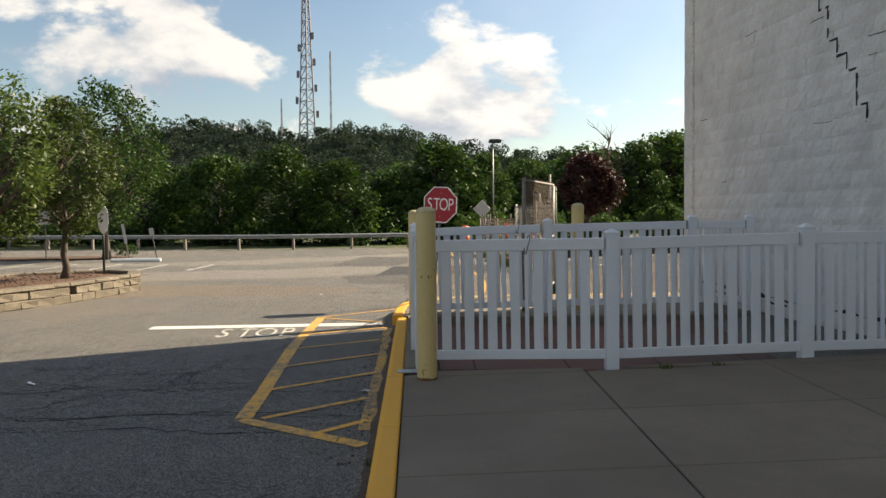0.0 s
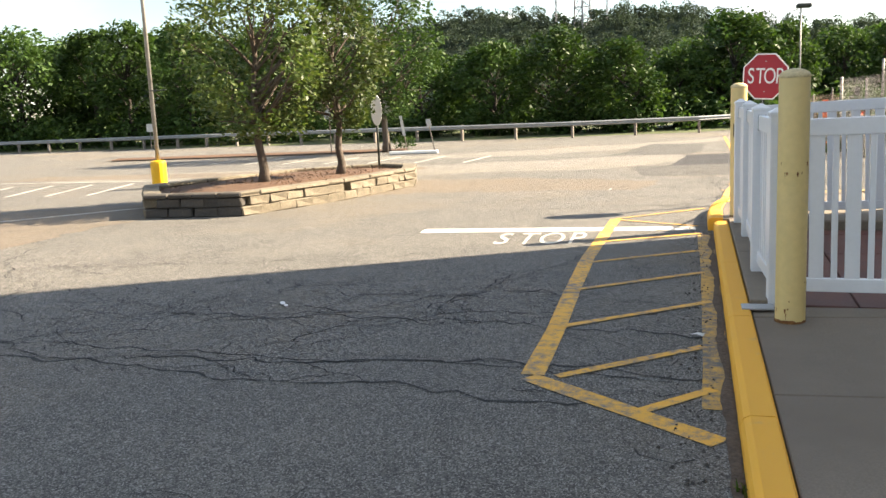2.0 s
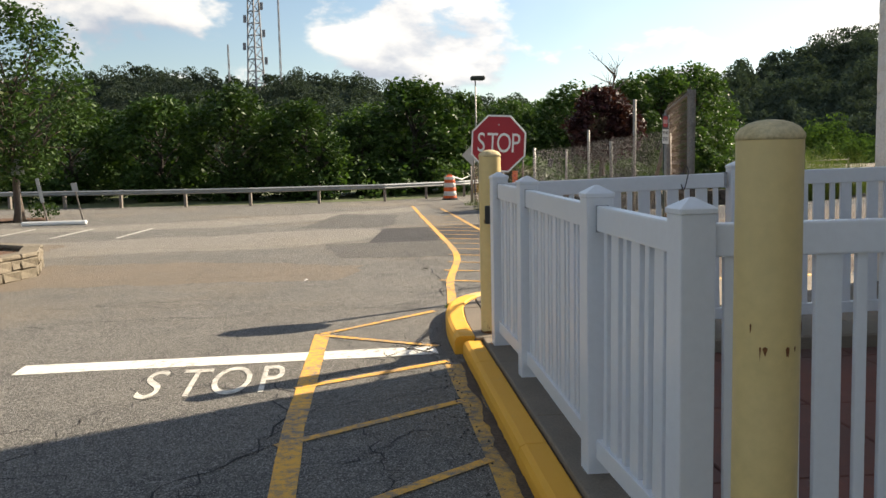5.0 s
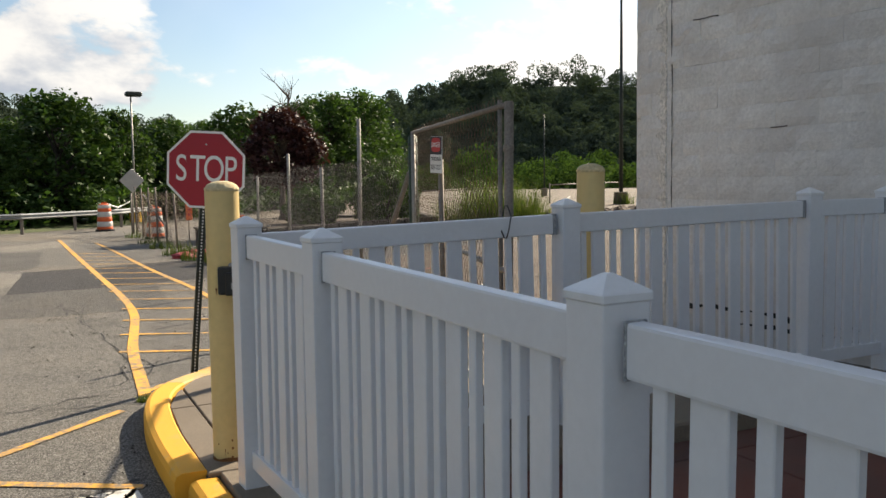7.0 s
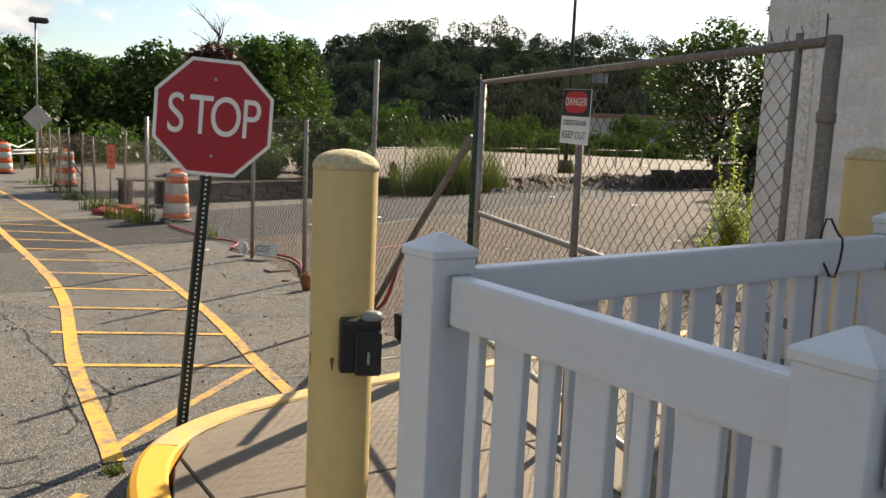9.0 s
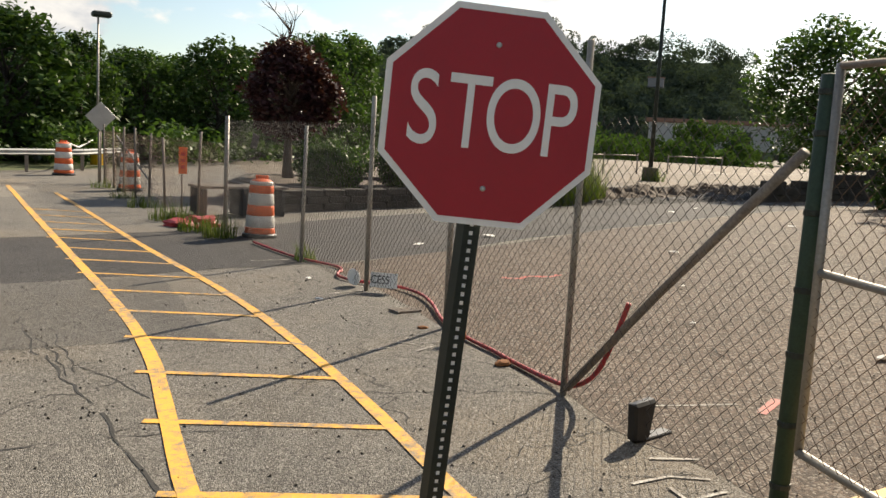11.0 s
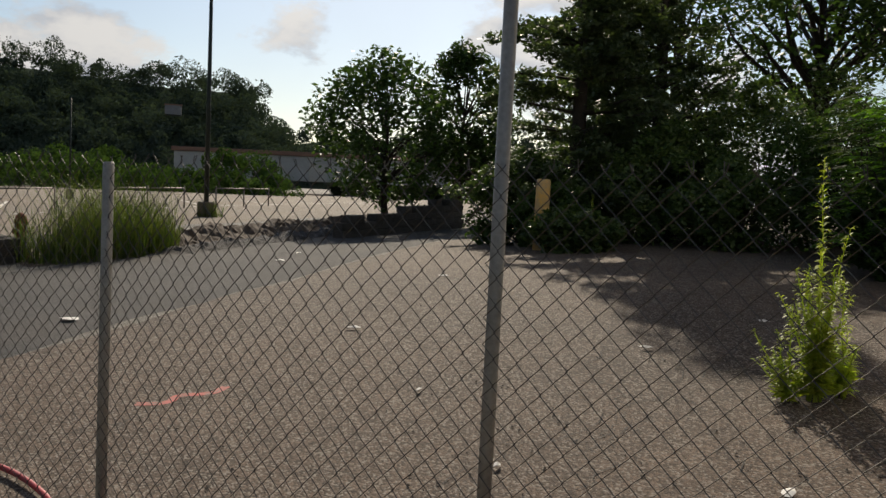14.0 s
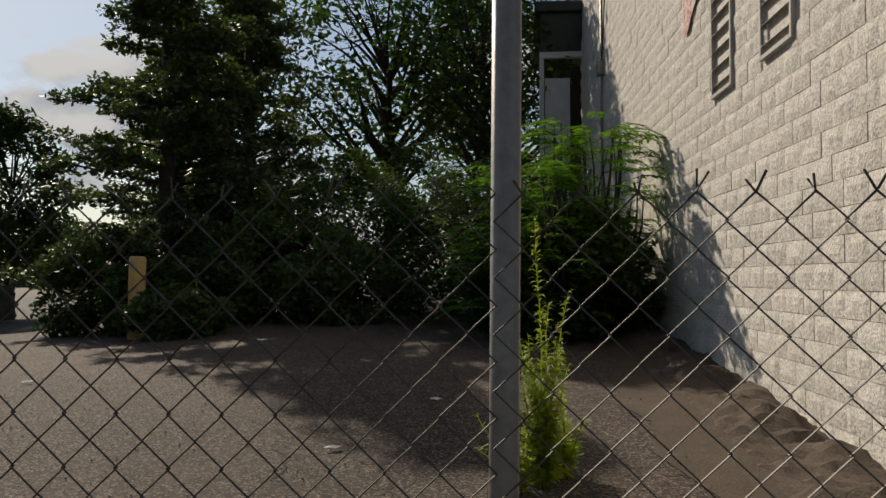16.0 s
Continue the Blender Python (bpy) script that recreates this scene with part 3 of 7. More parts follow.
def broadleaf(name, loc, height, width, trunk_h, trunk_r, leaf, bark, seed, per=26, clumps=90, size=0.07, label="", category="tree", group="", lean=(0, 0), crown_low=None, top_bias=1.0):
    """A tree: tapered trunk, limbs and twigs, and a crown of leaf clumps set at the ends of the twigs."""
    rnd = random.Random(seed)
    t = thing(name, loc, 0, label, category, group)
    low = crown_low if crown_low is not None else trunk_h
    wood = []
    top = Vector((lean[0], lean[1], trunk_h + 0.5 * (height - trunk_h)))
    pts, rad = limb(rnd, (0, 0, -0.05), top, trunk_r, trunk_r * 0.35, 0.03, 9)
    rad[0] *= 1.45
    rad[1] *= 1.08
    wood.append(tube(pts, rad, 9))
    centres, sizes = [], []
    mid = (low + height) / 2
    half = (height - low) / 2
    tips = []
    for k in range(clumps):
        # clumps over an uneven egg-shaped outline
        az = rnd.uniform(0, 2 * math.pi)
        zz = rnd.uniform(-1, 1)
        lump = 0.78 + 0.3 * noise.noise(Vector((math.cos(az) * 1.3 + seed, math.sin(az) * 1.3, zz * 1.6)))
        prof = math.sqrt(max(0.0, 1 - abs(zz) ** 2.2)) * (1.0 - 0.22 * max(0, zz) * top_bias)
        rr = width / 2 * prof * lump * rnd.uniform(0.5, 1.0) ** 0.5
        centres.append(Vector((rr * math.cos(az) + lean[0], rr * math.sin(az) + lean[1], mid + half * zz * (0.92 + 0.12 * lump))))
        sizes.append(width * rnd.uniform(0.07, 0.135))
    order = sorted(range(clumps), key=lambda k: rnd.random())
    for k in order[: max(14, clumps // 4)]:
        c = centres[k]
        h = min(max(trunk_h * 0.9, c.z - 0.55 * math.hypot(c.x, c.y) - 0.1 * height), trunk_h + 0.48 * (height - trunk_h))
        f = (h - trunk_h) / max(0.1, height - trunk_h)
        base = Vector((lean[0] * f, lean[1] * f, h))
        p2, r2 = limb(rnd, base, c, trunk_r * (0.42 - 0.25 * f), trunk_r * 0.06, 0.09, 5)
        wood.append(tube(p2, r2, 6))
        for _ in range(2):
            q = p2[3] + Vector((rnd.uniform(-1, 1), rnd.uniform(-1, 1), rnd.uniform(-0.2, 0.9))) * width * 0.13
            p3, r3 = limb(rnd, p2[3], q, trunk_r * 0.1, trunk_r * 0.035, 0.05, 3)
            wood.append(tube(p3, r3, 5))
    hang("trunk", mesh_of("trunk", *joined(wood), bark, True), t)
    hang("crown", leaf_mesh("crown", [tuple(c) for c in centres], sizes, per, size, leaf, seed), t)
    return t

# ---- ground ----
def axis_steps(lo, hi, fine_lo, fine_hi, step):
    out = [fine_lo + step * k for k in range(int((fine_hi - fine_lo) / step) + 1)]
    s, v = step, out[-1]
    while v < hi:
        s *= 1.35
        v += s
        out.append(min(v, hi))
    s, v = step, out[0]
    while v > lo:
        s *= 1.35
        v -= s
        out.insert(0, max(v, lo))
    return out


gx, gy = axis_steps(-3000, 3000, -3.0, 26.0, 0.5), axis_steps(-3000, 3000, 8.0, 38.0, 0.5)
gv = [(x, y, gz(x, y)) for y in gy for x in gx]
gf = [(j * len(gx) + i, j * len(gx) + i + 1, (j + 1) * len(gx) + i + 1, (j + 1) * len(gx) + i) for j in range(len(gy) - 1) for i in range(len(gx) - 1)]
ground = tagged(new("ground", mesh_of("ground", gv, gf, M_ASPHALT)), "sun-bleached cracked asphalt of a large car park", "ground", kind="structure")


def flat_patch(name, poly, material, label, z=0.004, category="road surface"):
    verts, faces = [], []
    xs, ys = [p[0] for p in poly], [p[1] for p in poly]
    # cut along the ground's own squares, so that the patch follows its slope
    for y0, y1 in zip(gy, gy[1:]):
        if y1 < min(ys) or y0 > max(ys):
            continue
        row = clip(clip(poly, 0, -1, -y0), 0, 1, y1)
        for x0, x1 in zip(gx, gx[1:]):
            if x1 < min(xs) or x0 > max(xs) or len(row) < 3:
                continue
            cell = clip(clip(row, -1, 0, -x0), 1, 0, x1)
            if len(cell) > 2:
                faces.append(tuple(range(len(verts), len(verts) + len(cell))))
                verts += [(x, y, gz(x, y) + z) for x, y in cell]
    bm = bmesh.new()
    me_ = mesh_of(name, verts, faces, material)
    bm.from_mesh(me_)
    bmesh.ops.remove_doubles(bm, verts=bm.verts[:], dist=0.0005)
    bmesh.ops.recalc_face_normals(bm, faces=bm.faces)
    for f in bm.faces:
        if f.normal.z < 0:
            f.normal_flip()
    bm.to_mesh(me_)
    bm.free()
    ob = hang(name, me_)
    return tagged(ob, label, category, kind="structure")


def ragged(poly, amp, step, seed):
    rnd = random.Random(seed)
    return [(x + rnd.uniform(-amp, amp), y + rnd.uniform(-amp, amp)) for x, y in dense(poly + [poly[0]], step)[:-1]]


flat_patch("asphalt_band", ragged([(-2.0, 20.4), (1.8, 21.6), (4.1, 22.0), (9.0, 23.0), (15.5, 25.5), (24, 29.0), (24, 31.0), (15, 30.4), (6.0, 27.3), (3.2, 26.3), (1.6, 25.4), (-2.0, 24.0)], 0.08, 0.8, 1), M_ASPHALT_DARK, "strip of newer dark asphalt across the drive", 0.004)
flat_patch("brown_asphalt", ragged([(2.0, 13.75), (4.2, 14.0), (9, 13.9), (19, 14.0), (22, 16.5), (20, 22), (17.5, 26.2), (9.0, 22.9), (4.1, 21.9), (2.2, 21.55)], 0.08, 0.7, 12), M_ASPHALT_BROWN, "crumbling brown gravelly asphalt beyond the wire fence", 0.003)
flat_patch("asphalt_patch", ragged([(-2.9, 20.3), (-2.3, 17.9), (0.15, 17.9), (0.1, 20.9), (-1.9, 20.55)], 0.05, 0.5, 2), M_ASPHALT_MID, "rectangular mended patch of grey asphalt", 0.0025)
flat_patch("asphalt_patch", ragged([(-4.1, 24.6), (-1.9, 24.5), (-2.0, 29.3), (-3.8, 30.0)], 0.08, 0.6, 3), M_ASPHALT_MID, "mended patch of grey asphalt in the drive", 0.0025)
flat_patch("pale_asphalt", ragged([(-9, 18.5), (-3.5, 20.0), (-1.5, 22.0), (-2.5, 24.3), (-8, 22.2), (-18, 20.5), (-18, 18.2)], 0.25, 1.0, 4), M_ASPHALT_PALE, "pale bleached band of old asphalt", 0.002)
flat_patch("pale_asphalt", ragged([(-14, 24.2), (-6, 25.5), (-1.5, 31.0), (-1.2, 34.0), (-5, 30), (-9, 27.2), (-15, 25.5)], 0.25, 1.0, 5), M_ASPHALT_PALE, "pale bleached band of old asphalt", 0.002)
flat_patch("dusty_asphalt", ragged([(-7.6, 16.6), (-6.8, 17.6), (-4.3, 17.7), (-1.9, 16.9), (-1.7, 16.2), (-2.1, 15.4), (-3.4, 15.3), (-5.8, 15.0), (-7.0, 14.4)], 0.14, 0.3, 14), M_ASPHALT_DUST, "brown dust-stained band of asphalt", 0.002)
flat_patch("dusty_asphalt", ragged([(-8.9, 8.0), (-9.0, 12.0), (-10.2, 13.4), (-13.5, 11.5), (-16, 9), (-12, 6.5)], 0.16, 0.35, 15), M_ASPHALT_DUST, "brown dust-stained corner of the car park", 0.002)
flat_patch("dusty_asphalt", ragged([(-20, 18.6), (-12, 19.0), (-8, 20.0), (-8.5, 21.6), (-14, 20.6), (-20, 20.2)], 0.2, 0.4, 16), M_ASPHALT_DUST, "brown dust-stained band of asphalt", 0.0035)
flat_patch("rough_verge", ragged([(-200, 39.2), (-40, 39.4), (-14, 37.3), (-3, 38.6), (1.5, 43.5), (3.5, 52), (8, 80), (40, 140), (-200, 160)], 0.2, 3, 6), M_TURF, "rough shaded grass behind the guard rail", 0.006)
flat_patch("dirt_strip", ragged([(8.0, 28.4), (15, 30.6), (24, 31.2), (30, 34.0), (24, 35.5), (15, 33.0), (9, 31)], 0.25, 0.7, 7), M_SOIL, "strip of bare broken soil beside the drive", 0.008)
flat_patch("soil_under_trees", ragged([(15.0, 13), (17.5, 15.5), (18.5, 19.5), (16.5, 22.0), (17.5, 26.0), (24, 28), (40, 30), (60, 10), (40, 4), (20, 6)], 0.3, 1.2, 8), M_SOIL, "bare shaded soil under the trees", 0.008)
flat_patch("gravel_lot", ragged([(9.5, 33.5), (14, 35.2), (24, 37.0), (34, 38), (95, 62), (95, 96), (40, 100), (9, 62), (5.5, 42)], 0.3, 1.5, 21), M_ASPHALT_DUST, "dry tan gravelly surface of the far car park", 0.005)
flat_patch("soil_strip", ragged([(4.6, 13.3), (4.6, 14.1), (7.0, 14.9), (10, 14.8), (19, 14.6), (19, 13.5)], 0.12, 0.5, 9), M_SOIL, "crumbled soil and grit along the wall", 0.012)

# cracks, as thin ragged ribbons
rndc = random.Random(5)


def crack_line(a, b, wob, step, seed):
    r = random.Random(seed)
    pts = dense([a, b], step)
    off, out = 0.0, []
    nx, ny = -(b[1] - a[1]), b[0] - a[0]
    ln = math.hypot(nx, ny)
    for x, y in pts:
        off += r.uniform(-1, 1) * wob
        off *= 0.93
        out.append((x + nx / ln * off + r.uniform(-1, 1) * wob * 0.45, y + ny / ln * off + r.uniform(-1, 1) * wob * 0.45))
    return out


crack_runs = [((-9, 4.9), (-0.3, 4.85), 0.06, 0.02), ((-5, 5.15), (-0.25, 5.35), 0.05, 0.013), ((-4.2, 6.05), (-0.12, 6.35), 0.07, 0.017), ((-3.6, 6.6), (-1.2, 6.45), 0.08, 0.014), ((-3.4, 7.1), (-1.4, 6.75), 0.08, 0.012), ((-2.2, 6.6), (-1.5, 9.2), 0.06, 0.011), ((-2.9, 5.4), (-2.2, 6.3), 0.07, 0.01), ((-9, 4.7), (0.1, 5.2), 0.07, 0.022), ((-7, 3.9), (-1.5, 7.4), 0.1, 0.012), ((-4.5, 7.2), (-0.3, 7.0), 0.12, 0.012), ((-2.0, 6.2), (-0.2, 6.6), 0.08, 0.01),
              ((-6, 5.9), (-1.9, 6.3), 0.12, 0.012), ((-2.6, 5.5), (-1.7, 9.5), 0.1, 0.009), ((-4.4, 5.0), (-3.6, 7.2), 0.1, 0.009), ((-8, 7.2), (-3, 9.2), 0.12, 0.012),
              ((-4.6, 12.2), (-0.7, 13.2), 0.08, 0.018), ((-3.9, 13.4), (-0.55, 13.15), 0.07, 0.012), ((-6.5, 12.8), (-2.5, 13.9), 0.1, 0.014),
              ((0.7, 16.4), (2.0, 15.9), 0.05, 0.012), ((2.3, 17.4), (9, 16.2), 0.08, 0.012), ((2.4, 19.4), (8, 20.6), 0.08, 0.012), ((3.2, 16.2), (8.5, 17.8), 0.1, 0.016), ((4.5, 15.2), (9.5, 19.2), 0.12, 0.014), ((6.5, 14.8), (10, 13.7), 0.1, 0.022),
              ((5.5, 14.6), (9.2, 14.5), 0.1, 0.016), ((-6, 3.0), (-0.3, 3.2), 0.1, 0.014), ((-1.0, 10.72), (-0.6, 11.15), 0.04, 0.03), ((-0.95, 11.05), (-0.58, 10.8), 0.04, 0.026), ((-0.85, 10.75), (-0.66, 11.1), 0.03, 0.022), ((-5, 5.0), (-9, 9), 0.1, 0.012), ((-12, 9), (-5, 12.2), 0.12, 0.014), ((-9, 19.8), (-2, 20.6), 0.1, 0.016), ((-5.5, 15.6), (0.2, 15.9), 0.07, 0.012), ((-4.0, 17.0), (-2.4, 18.6), 0.07, 0.014)]
# one long crack beside the walkway, which forks at its near end and crumbles into a net at its far end
fork = [(-0.79, 16.3), (-0.76, 15.83), (-0.64, 15.06), (-0.57, 14.7), (-0.64, 14.28), (-0.59, 13.78), (-0.67, 13.6)]
spur = [(-0.57, 14.7), (-0.44, 14.59), (-0.37, 14.24), (-0.43, 13.92), (-0.59, 13.78)]
crack_runs += [(a, b, 0.012, 0.017) for run in (fork, spur) for a, b in zip(run, run[1:])]
crack_runs += [((-1.24, 19.0), (-1.05, 17.7), 0.03, 0.016), ((-1.05, 17.7), (-0.82, 16.5), 0.025, 0.014), ((-1.15, 18.2), (-0.9, 17.1), 0.03, 0.01), ((-0.98, 18.3), (-0.82, 17.2), 0.03, 0.01), ((-0.85, 17.3), (-0.45, 16.5), 0.025, 0.01)]
pieces = []
for k, (a, b, wob, w) in enumerate(crack_runs):
    line = crack_line(a, b, wob, 0.1, k)
    pieces.append(strip(line, [(1.1 if a[0] < 2 else 0.5) * w * rndc.uniform(0.15, 1.5) for _ in line], 0.003 if a[0] < 2 else 0.01))
    for _ in range(5):
        i = rndc.randrange(len(line))
        p = line[i]
        ang = rndc.uniform(0, 2 * math.pi)
        reach = min(0.9, 0.28 * math.dist(a, b))
        q = (p[0] + reach * math.cos(ang), p[1] + reach * math.sin(ang))
        sub = crack_line(p, q, wob, 0.08, 100 + k)
        pieces.append(strip(sub, [w * 0.4 * rndc.uniform(0.2, 1.3) for _ in sub], 0.003 if a[0] < 2 else 0.01))
# a net of hairline cracks over the old drive
for k in range(100):
    x, y = rndc.uniform(-8.5, -0.2), rndc.uniform(2.2, 10.5)
    if k % 4 == 0:
        x, y = rndc.uniform(-5.5, 1.8), rndc.uniform(13.9, 20.0)
    ang = rndc.gauss(0.1, 0.8) + (math.pi / 2 if rndc.random() < 0.3 else 0)
    ln = rndc.uniform(0.4, 2.2)
    q = (min(x + ln * math.cos(ang), 0.35 - 0.092 * y if y < 12 else 2.0), y + ln * math.sin(ang))
    fine = crack_line((x, y), q, 0.07, 0.06, 300 + k)
    pieces.append(strip(fine, [0.010 * rndc.uniform(0.1, 1.4) for _ in fine], 0.0028))
tagged(hang("cracks", mesh_of("cracks", *joined(pieces), M_CRACK)), "ragged black cracks across the asphalt", "crack", kind="stuff")

# loose grit on the old asphalt beyond the wire fence and along the kerb
rng = np.random.default_rng(11)
gp_ = []
for (x0, x1, y0, y1, n) in ((-1.5, 2.0, 13.9, 22, 500), (2.2, 10, 13.5, 22, 900), (-0.9, 0.3, 4, 12, 260), (4.6, 18, 12.0, 14.2, 700)):
    for _ in range(n):
        x, y = rng.uniform(x0, x1), rng.uniform(y0, y1)
        if x0 == -0.9:
            x = 0.47 - 0.092 * y - abs(rng.normal()) * 0.12
        s = rng.uniform(0.004, 0.014)
        o = rng.uniform(-0.4, 0.4, 3) * s
        e = gz(x, y) + (0.002 if x < 2 else 0.01)
        v = [(x - s, y, e), (x + s * 0.6, y + s, e), (x + s * 0.5, y - s, e), (x + o[0], y + o[1], e + s * 0.9)]
        gp_.append((v, [(0, 1, 3), (1, 2, 3), (2, 0, 3)]))
tagged(hang("grit", mesh_of("grit", *joined(gp_), M_RETAIN_DARK)), "loose dark grit scattered on the asphalt", "grit", kind="stuff")

# ---- road markings ----
def marking(name, runs, material, label, width=0.1, z=0.006):
    t = thing(name, (0, 0, 0), 0, label, "road marking", kind="structure")
    for k, run in enumerate(runs):
        pts = dense(run, 0.25)
        hang("stripe", mesh_of("stripe", *strip(pts, width, z + 0.0006 * (k % 4), 0.06, k), material), t)
    return t


marking("no_parking_hatching", [[(-0.99, 5.22), (-1.1, 6.2), (-1.27, 7.43), (-1.455, 8.9), (-1.68, 11.65)], [(-1.0, 5.18), (-0.33, 4.74), (0.06, 4.48)]], M_YEL_ROAD, "yellow painted outline of a hatched no-parking area", 0.13, 0.0045)
marking("no_parking_hatching", [[(-0.33, 4.79), (-0.02, 5.2)], [(-0.85, 5.22), (-0.13, 5.99)], [(-1.14, 6.22), (-0.18, 7.2)], [(-1.33, 7.36), (-0.33, 8.29)], [(-1.49, 8.56), (-0.45, 9.4)], [(-1.6, 9.78), (-0.55, 10.5)], [(-1.68, 11.6), (-0.62, 11.05)], [(-1.68, 11.65), (-0.68, 12.75)]], M_YEL_ROAD, "thin yellow hatching stripes beside the kerb", 0.07, 0.0056)
marking("kerb_edge_line", [[(0.02, 4.9), (-0.1, 6.3), (-0.3, 8.5), (-0.5, 10.4)]], M_YEL_OLD, "worn yellow line along the foot of the kerb", 0.14, 0.0034)
marking("stop_line", [[(-3.85, 10.47), (-2.3, 10.68), (-0.64, 10.92)]], M_WHITE_ROAD, "broad worn white stop line", 0.3, 0.003)
marking("walkway_line", [rounded([(-0.5, 13.1), (-0.5, 13.8), (-0.52, 15.0), (-0.43, 16.5), (-0.38, 17.4), (-0.42, 18.9), (-0.69, 21.9), (-1.15, 27), (-1.75, 34)])], M_YEL_ROAD, "curving yellow walkway line on the drive", 0.10, 0.0072)
marking("walkway_line", [rounded([(0.66, 13.75), (0.66, 14.6), (0.72, 15.7), (0.74, 17.0), (0.66, 19.5), (0.15, 23.3), (-0.3, 28), (-0.75, 32)])], M_YEL_ROAD, "curving yellow walkway line on the drive", 0.09, 0.0072)
rungs = [[(-0.48, 13.3), (0.6, 14.55)]]
for k in range(14):
    y = 14.85 + 1.02 * k
    xl = np.interp(y, [13, 15, 17.4, 18.9, 21.9, 27, 34], [-0.5, -0.52, -0.38, -0.42, -0.69, -1.15, -1.75])
    xr = np.interp(y, [13, 15.7, 17, 19.5, 23.3, 28, 32], [0.66, 0.72, 0.74, 0.66, 0.15, -0.3, -0.75])
    rungs.append([(xl - 0.12, y + 0.22), (xr + 0.02, y - 0.28)])
marking("walkway_rungs", rungs, M_YEL_ROAD, "thin yellow rungs across the painted walkway", 0.065, 0.0052)
word = thing("stop_lettering", (-2.24, 9.98, 0.0), 8, "worn white word painted on the asphalt", "road marking", kind="structure")
for k, ch in enumerate("STOP"):
    letters("letter", ch, 0.78, M_WHITE_OLD, word, Matrix.Translation((-0.4 + 0.275 * k, 0, 0.004)), wide=0.33)
park = []
for k in range(8):
    park.append([(-7.8 - 1.55 * k, 22.8 + 0.2 * k), (-7.95 - 1.6 * k, 25.6 + 0.25 * k)])
for k in range(7):
    park.append([(-13.4 - 1.0 * k, 14.9 - 0.15 * k), (-14.5 - 1.1 * k, 17.6 - 0.2 * k)])
park.append([(-12.2, 10.2), (-11.36, 10.96), (-9.91, 12.99)])
park.append([(-12, 18.3), (-30, 17.5)])
marking("parking_bay_lines", park, M_WHITE_OLD, "faded white parking bay lines", 0.08, 0.005)
far_lines = [[(16 + 6 * k, 44 + 1.5 * k), (21 + 6 * k, 52 + 1.5 * k)] for k in range(9)] + [[(14, 42), (70, 62)]]
marking("parking_bay_lines", far_lines, M_WHITE_OLD, "faded white bay lines of the far car park", 0.12, 0.012)
marking("survey_marks", [[(1.55, 14.5), (1.8, 14.52), (1.98, 14.42)], [(1.58, 14.18), (1.76, 14.25), (1.95, 14.27)], [(1.86, 14.76), (2.12, 14.66)], [(1.66, 14.08), (1.7, 14.4)], [(1.2, 17.3), (1.38, 17.36)], [(1.5, 17.5), (1.62, 17.42)], [(1.55, 17.2), (1.72, 17.3)], [(1.8, 17.45), (1.9, 17.4)], [(1.6, 19.6), (2.0, 19.75)], [(1.3, 21.9), (2.2, 22.0)], [(2.5, 15.5), (3.0, 15.3)]], M_CHALK, "white sprayed survey marks on the asphalt", 0.022, 0.007)
marking("red_survey_marks", [rounded([(3.72, 19.8), (3.86, 19.6), (4.02, 19.72), (4.18, 19.5), (4.36, 19.56)]), [(3.0, 15.1), (3.3, 15.25)]], M_RED_SPRAY, "smudged red sprayed marks on the asphalt", 0.075, 0.007)

marking("red_survey_marks", [rounded([(2.95, 13.5), (3.0, 13.67), (3.15, 13.62), (3.3, 13.78)]), [(2.9, 13.1), (3.04, 13.17), (3.3, 13.35)]], M_RED_SPRAY, "smudged red sprayed marks on the pavement", 0.09, 0.115)
# dirt washed up against the foot of the kerb
rd = random.Random(44)
kd = [(0.83 - 0.0917 * (y + 3.0) - 0.03 - 0.02 * noise.noise(Vector((0, y * 1.7, 3))), y) for y in [2.0 + 0.05 * k for k in range(170)]]
kw = [max(0.012, 0.055 + 0.07 * noise.noise(Vector((1, y * 2.3, 0))) + 0.03 * noise.noise(Vector((5, y * 9, 0)))) for _, y in kd]
tagged(hang("kerb_dirt", mesh_of("kerb_dirt", *strip(kd, kw, 0.0085), M_SOIL)), "dark gritty dirt along the foot of the kerb", "dirt", kind="stuff")

# ---- kerb and pavement ----
KERB_TOP = 0.14
straight = [(0.83 - 0.0917 * (y + 3.0), y) for y in (-8, -5, -2, 1, 4, 7, 10.75)]
curve_out = [(-0.49, 10.75), (-0.56, 11.5), (-0.57, 12.25), (-0.49, 12.72), (-0.32, 13.04), (-0.07, 13.27), (0.25, 13.45), (0.6, 13.55), (1.03, 13.66), (1.5, 13.73), (2.13, 13.8), (3.28, 13.95), (4.4, 14.15)]


def kerb_piece(points, width, parent, top=KERB_TOP, paint=M_YEL_KERB):
    """A rounded kerb stone along points; its body lies to the right of the way."""
    verts, faces = [], []
    prof = [(0.0, -0.05), (0.0, top - 0.045), (0.012, top - 0.014), (0.04, top), (width - 0.012, top), (width, top - 0.012), (width, -0.05)]
    pts = [Vector((p[0], p[1], 0)) for p in points]
    for i, p in enumerate(pts):
        d = (pts[min(i + 1, len(pts) - 1)] - pts[max(i - 1, 0)]).normalized()
        s = Vector((d.y, -d.x, 0))
        for o, z in prof:
            q = p + s * o
            verts.append((q.x, q.y, z))
    n = len(prof)
    for i in range(len(pts) - 1):
        for k in range(n - 1):
            faces.append((i * n + k, i * n + k + 1, (i + 1) * n + k + 1, (i + 1) * n + k))
    faces.append(tuple(range(n))[::-1])
    faces.append(tuple(range((len(pts) - 1) * n, len(pts) * n)))
    return hang("kerb_stone", mesh_of("kerb_stone", verts, faces, paint), parent)


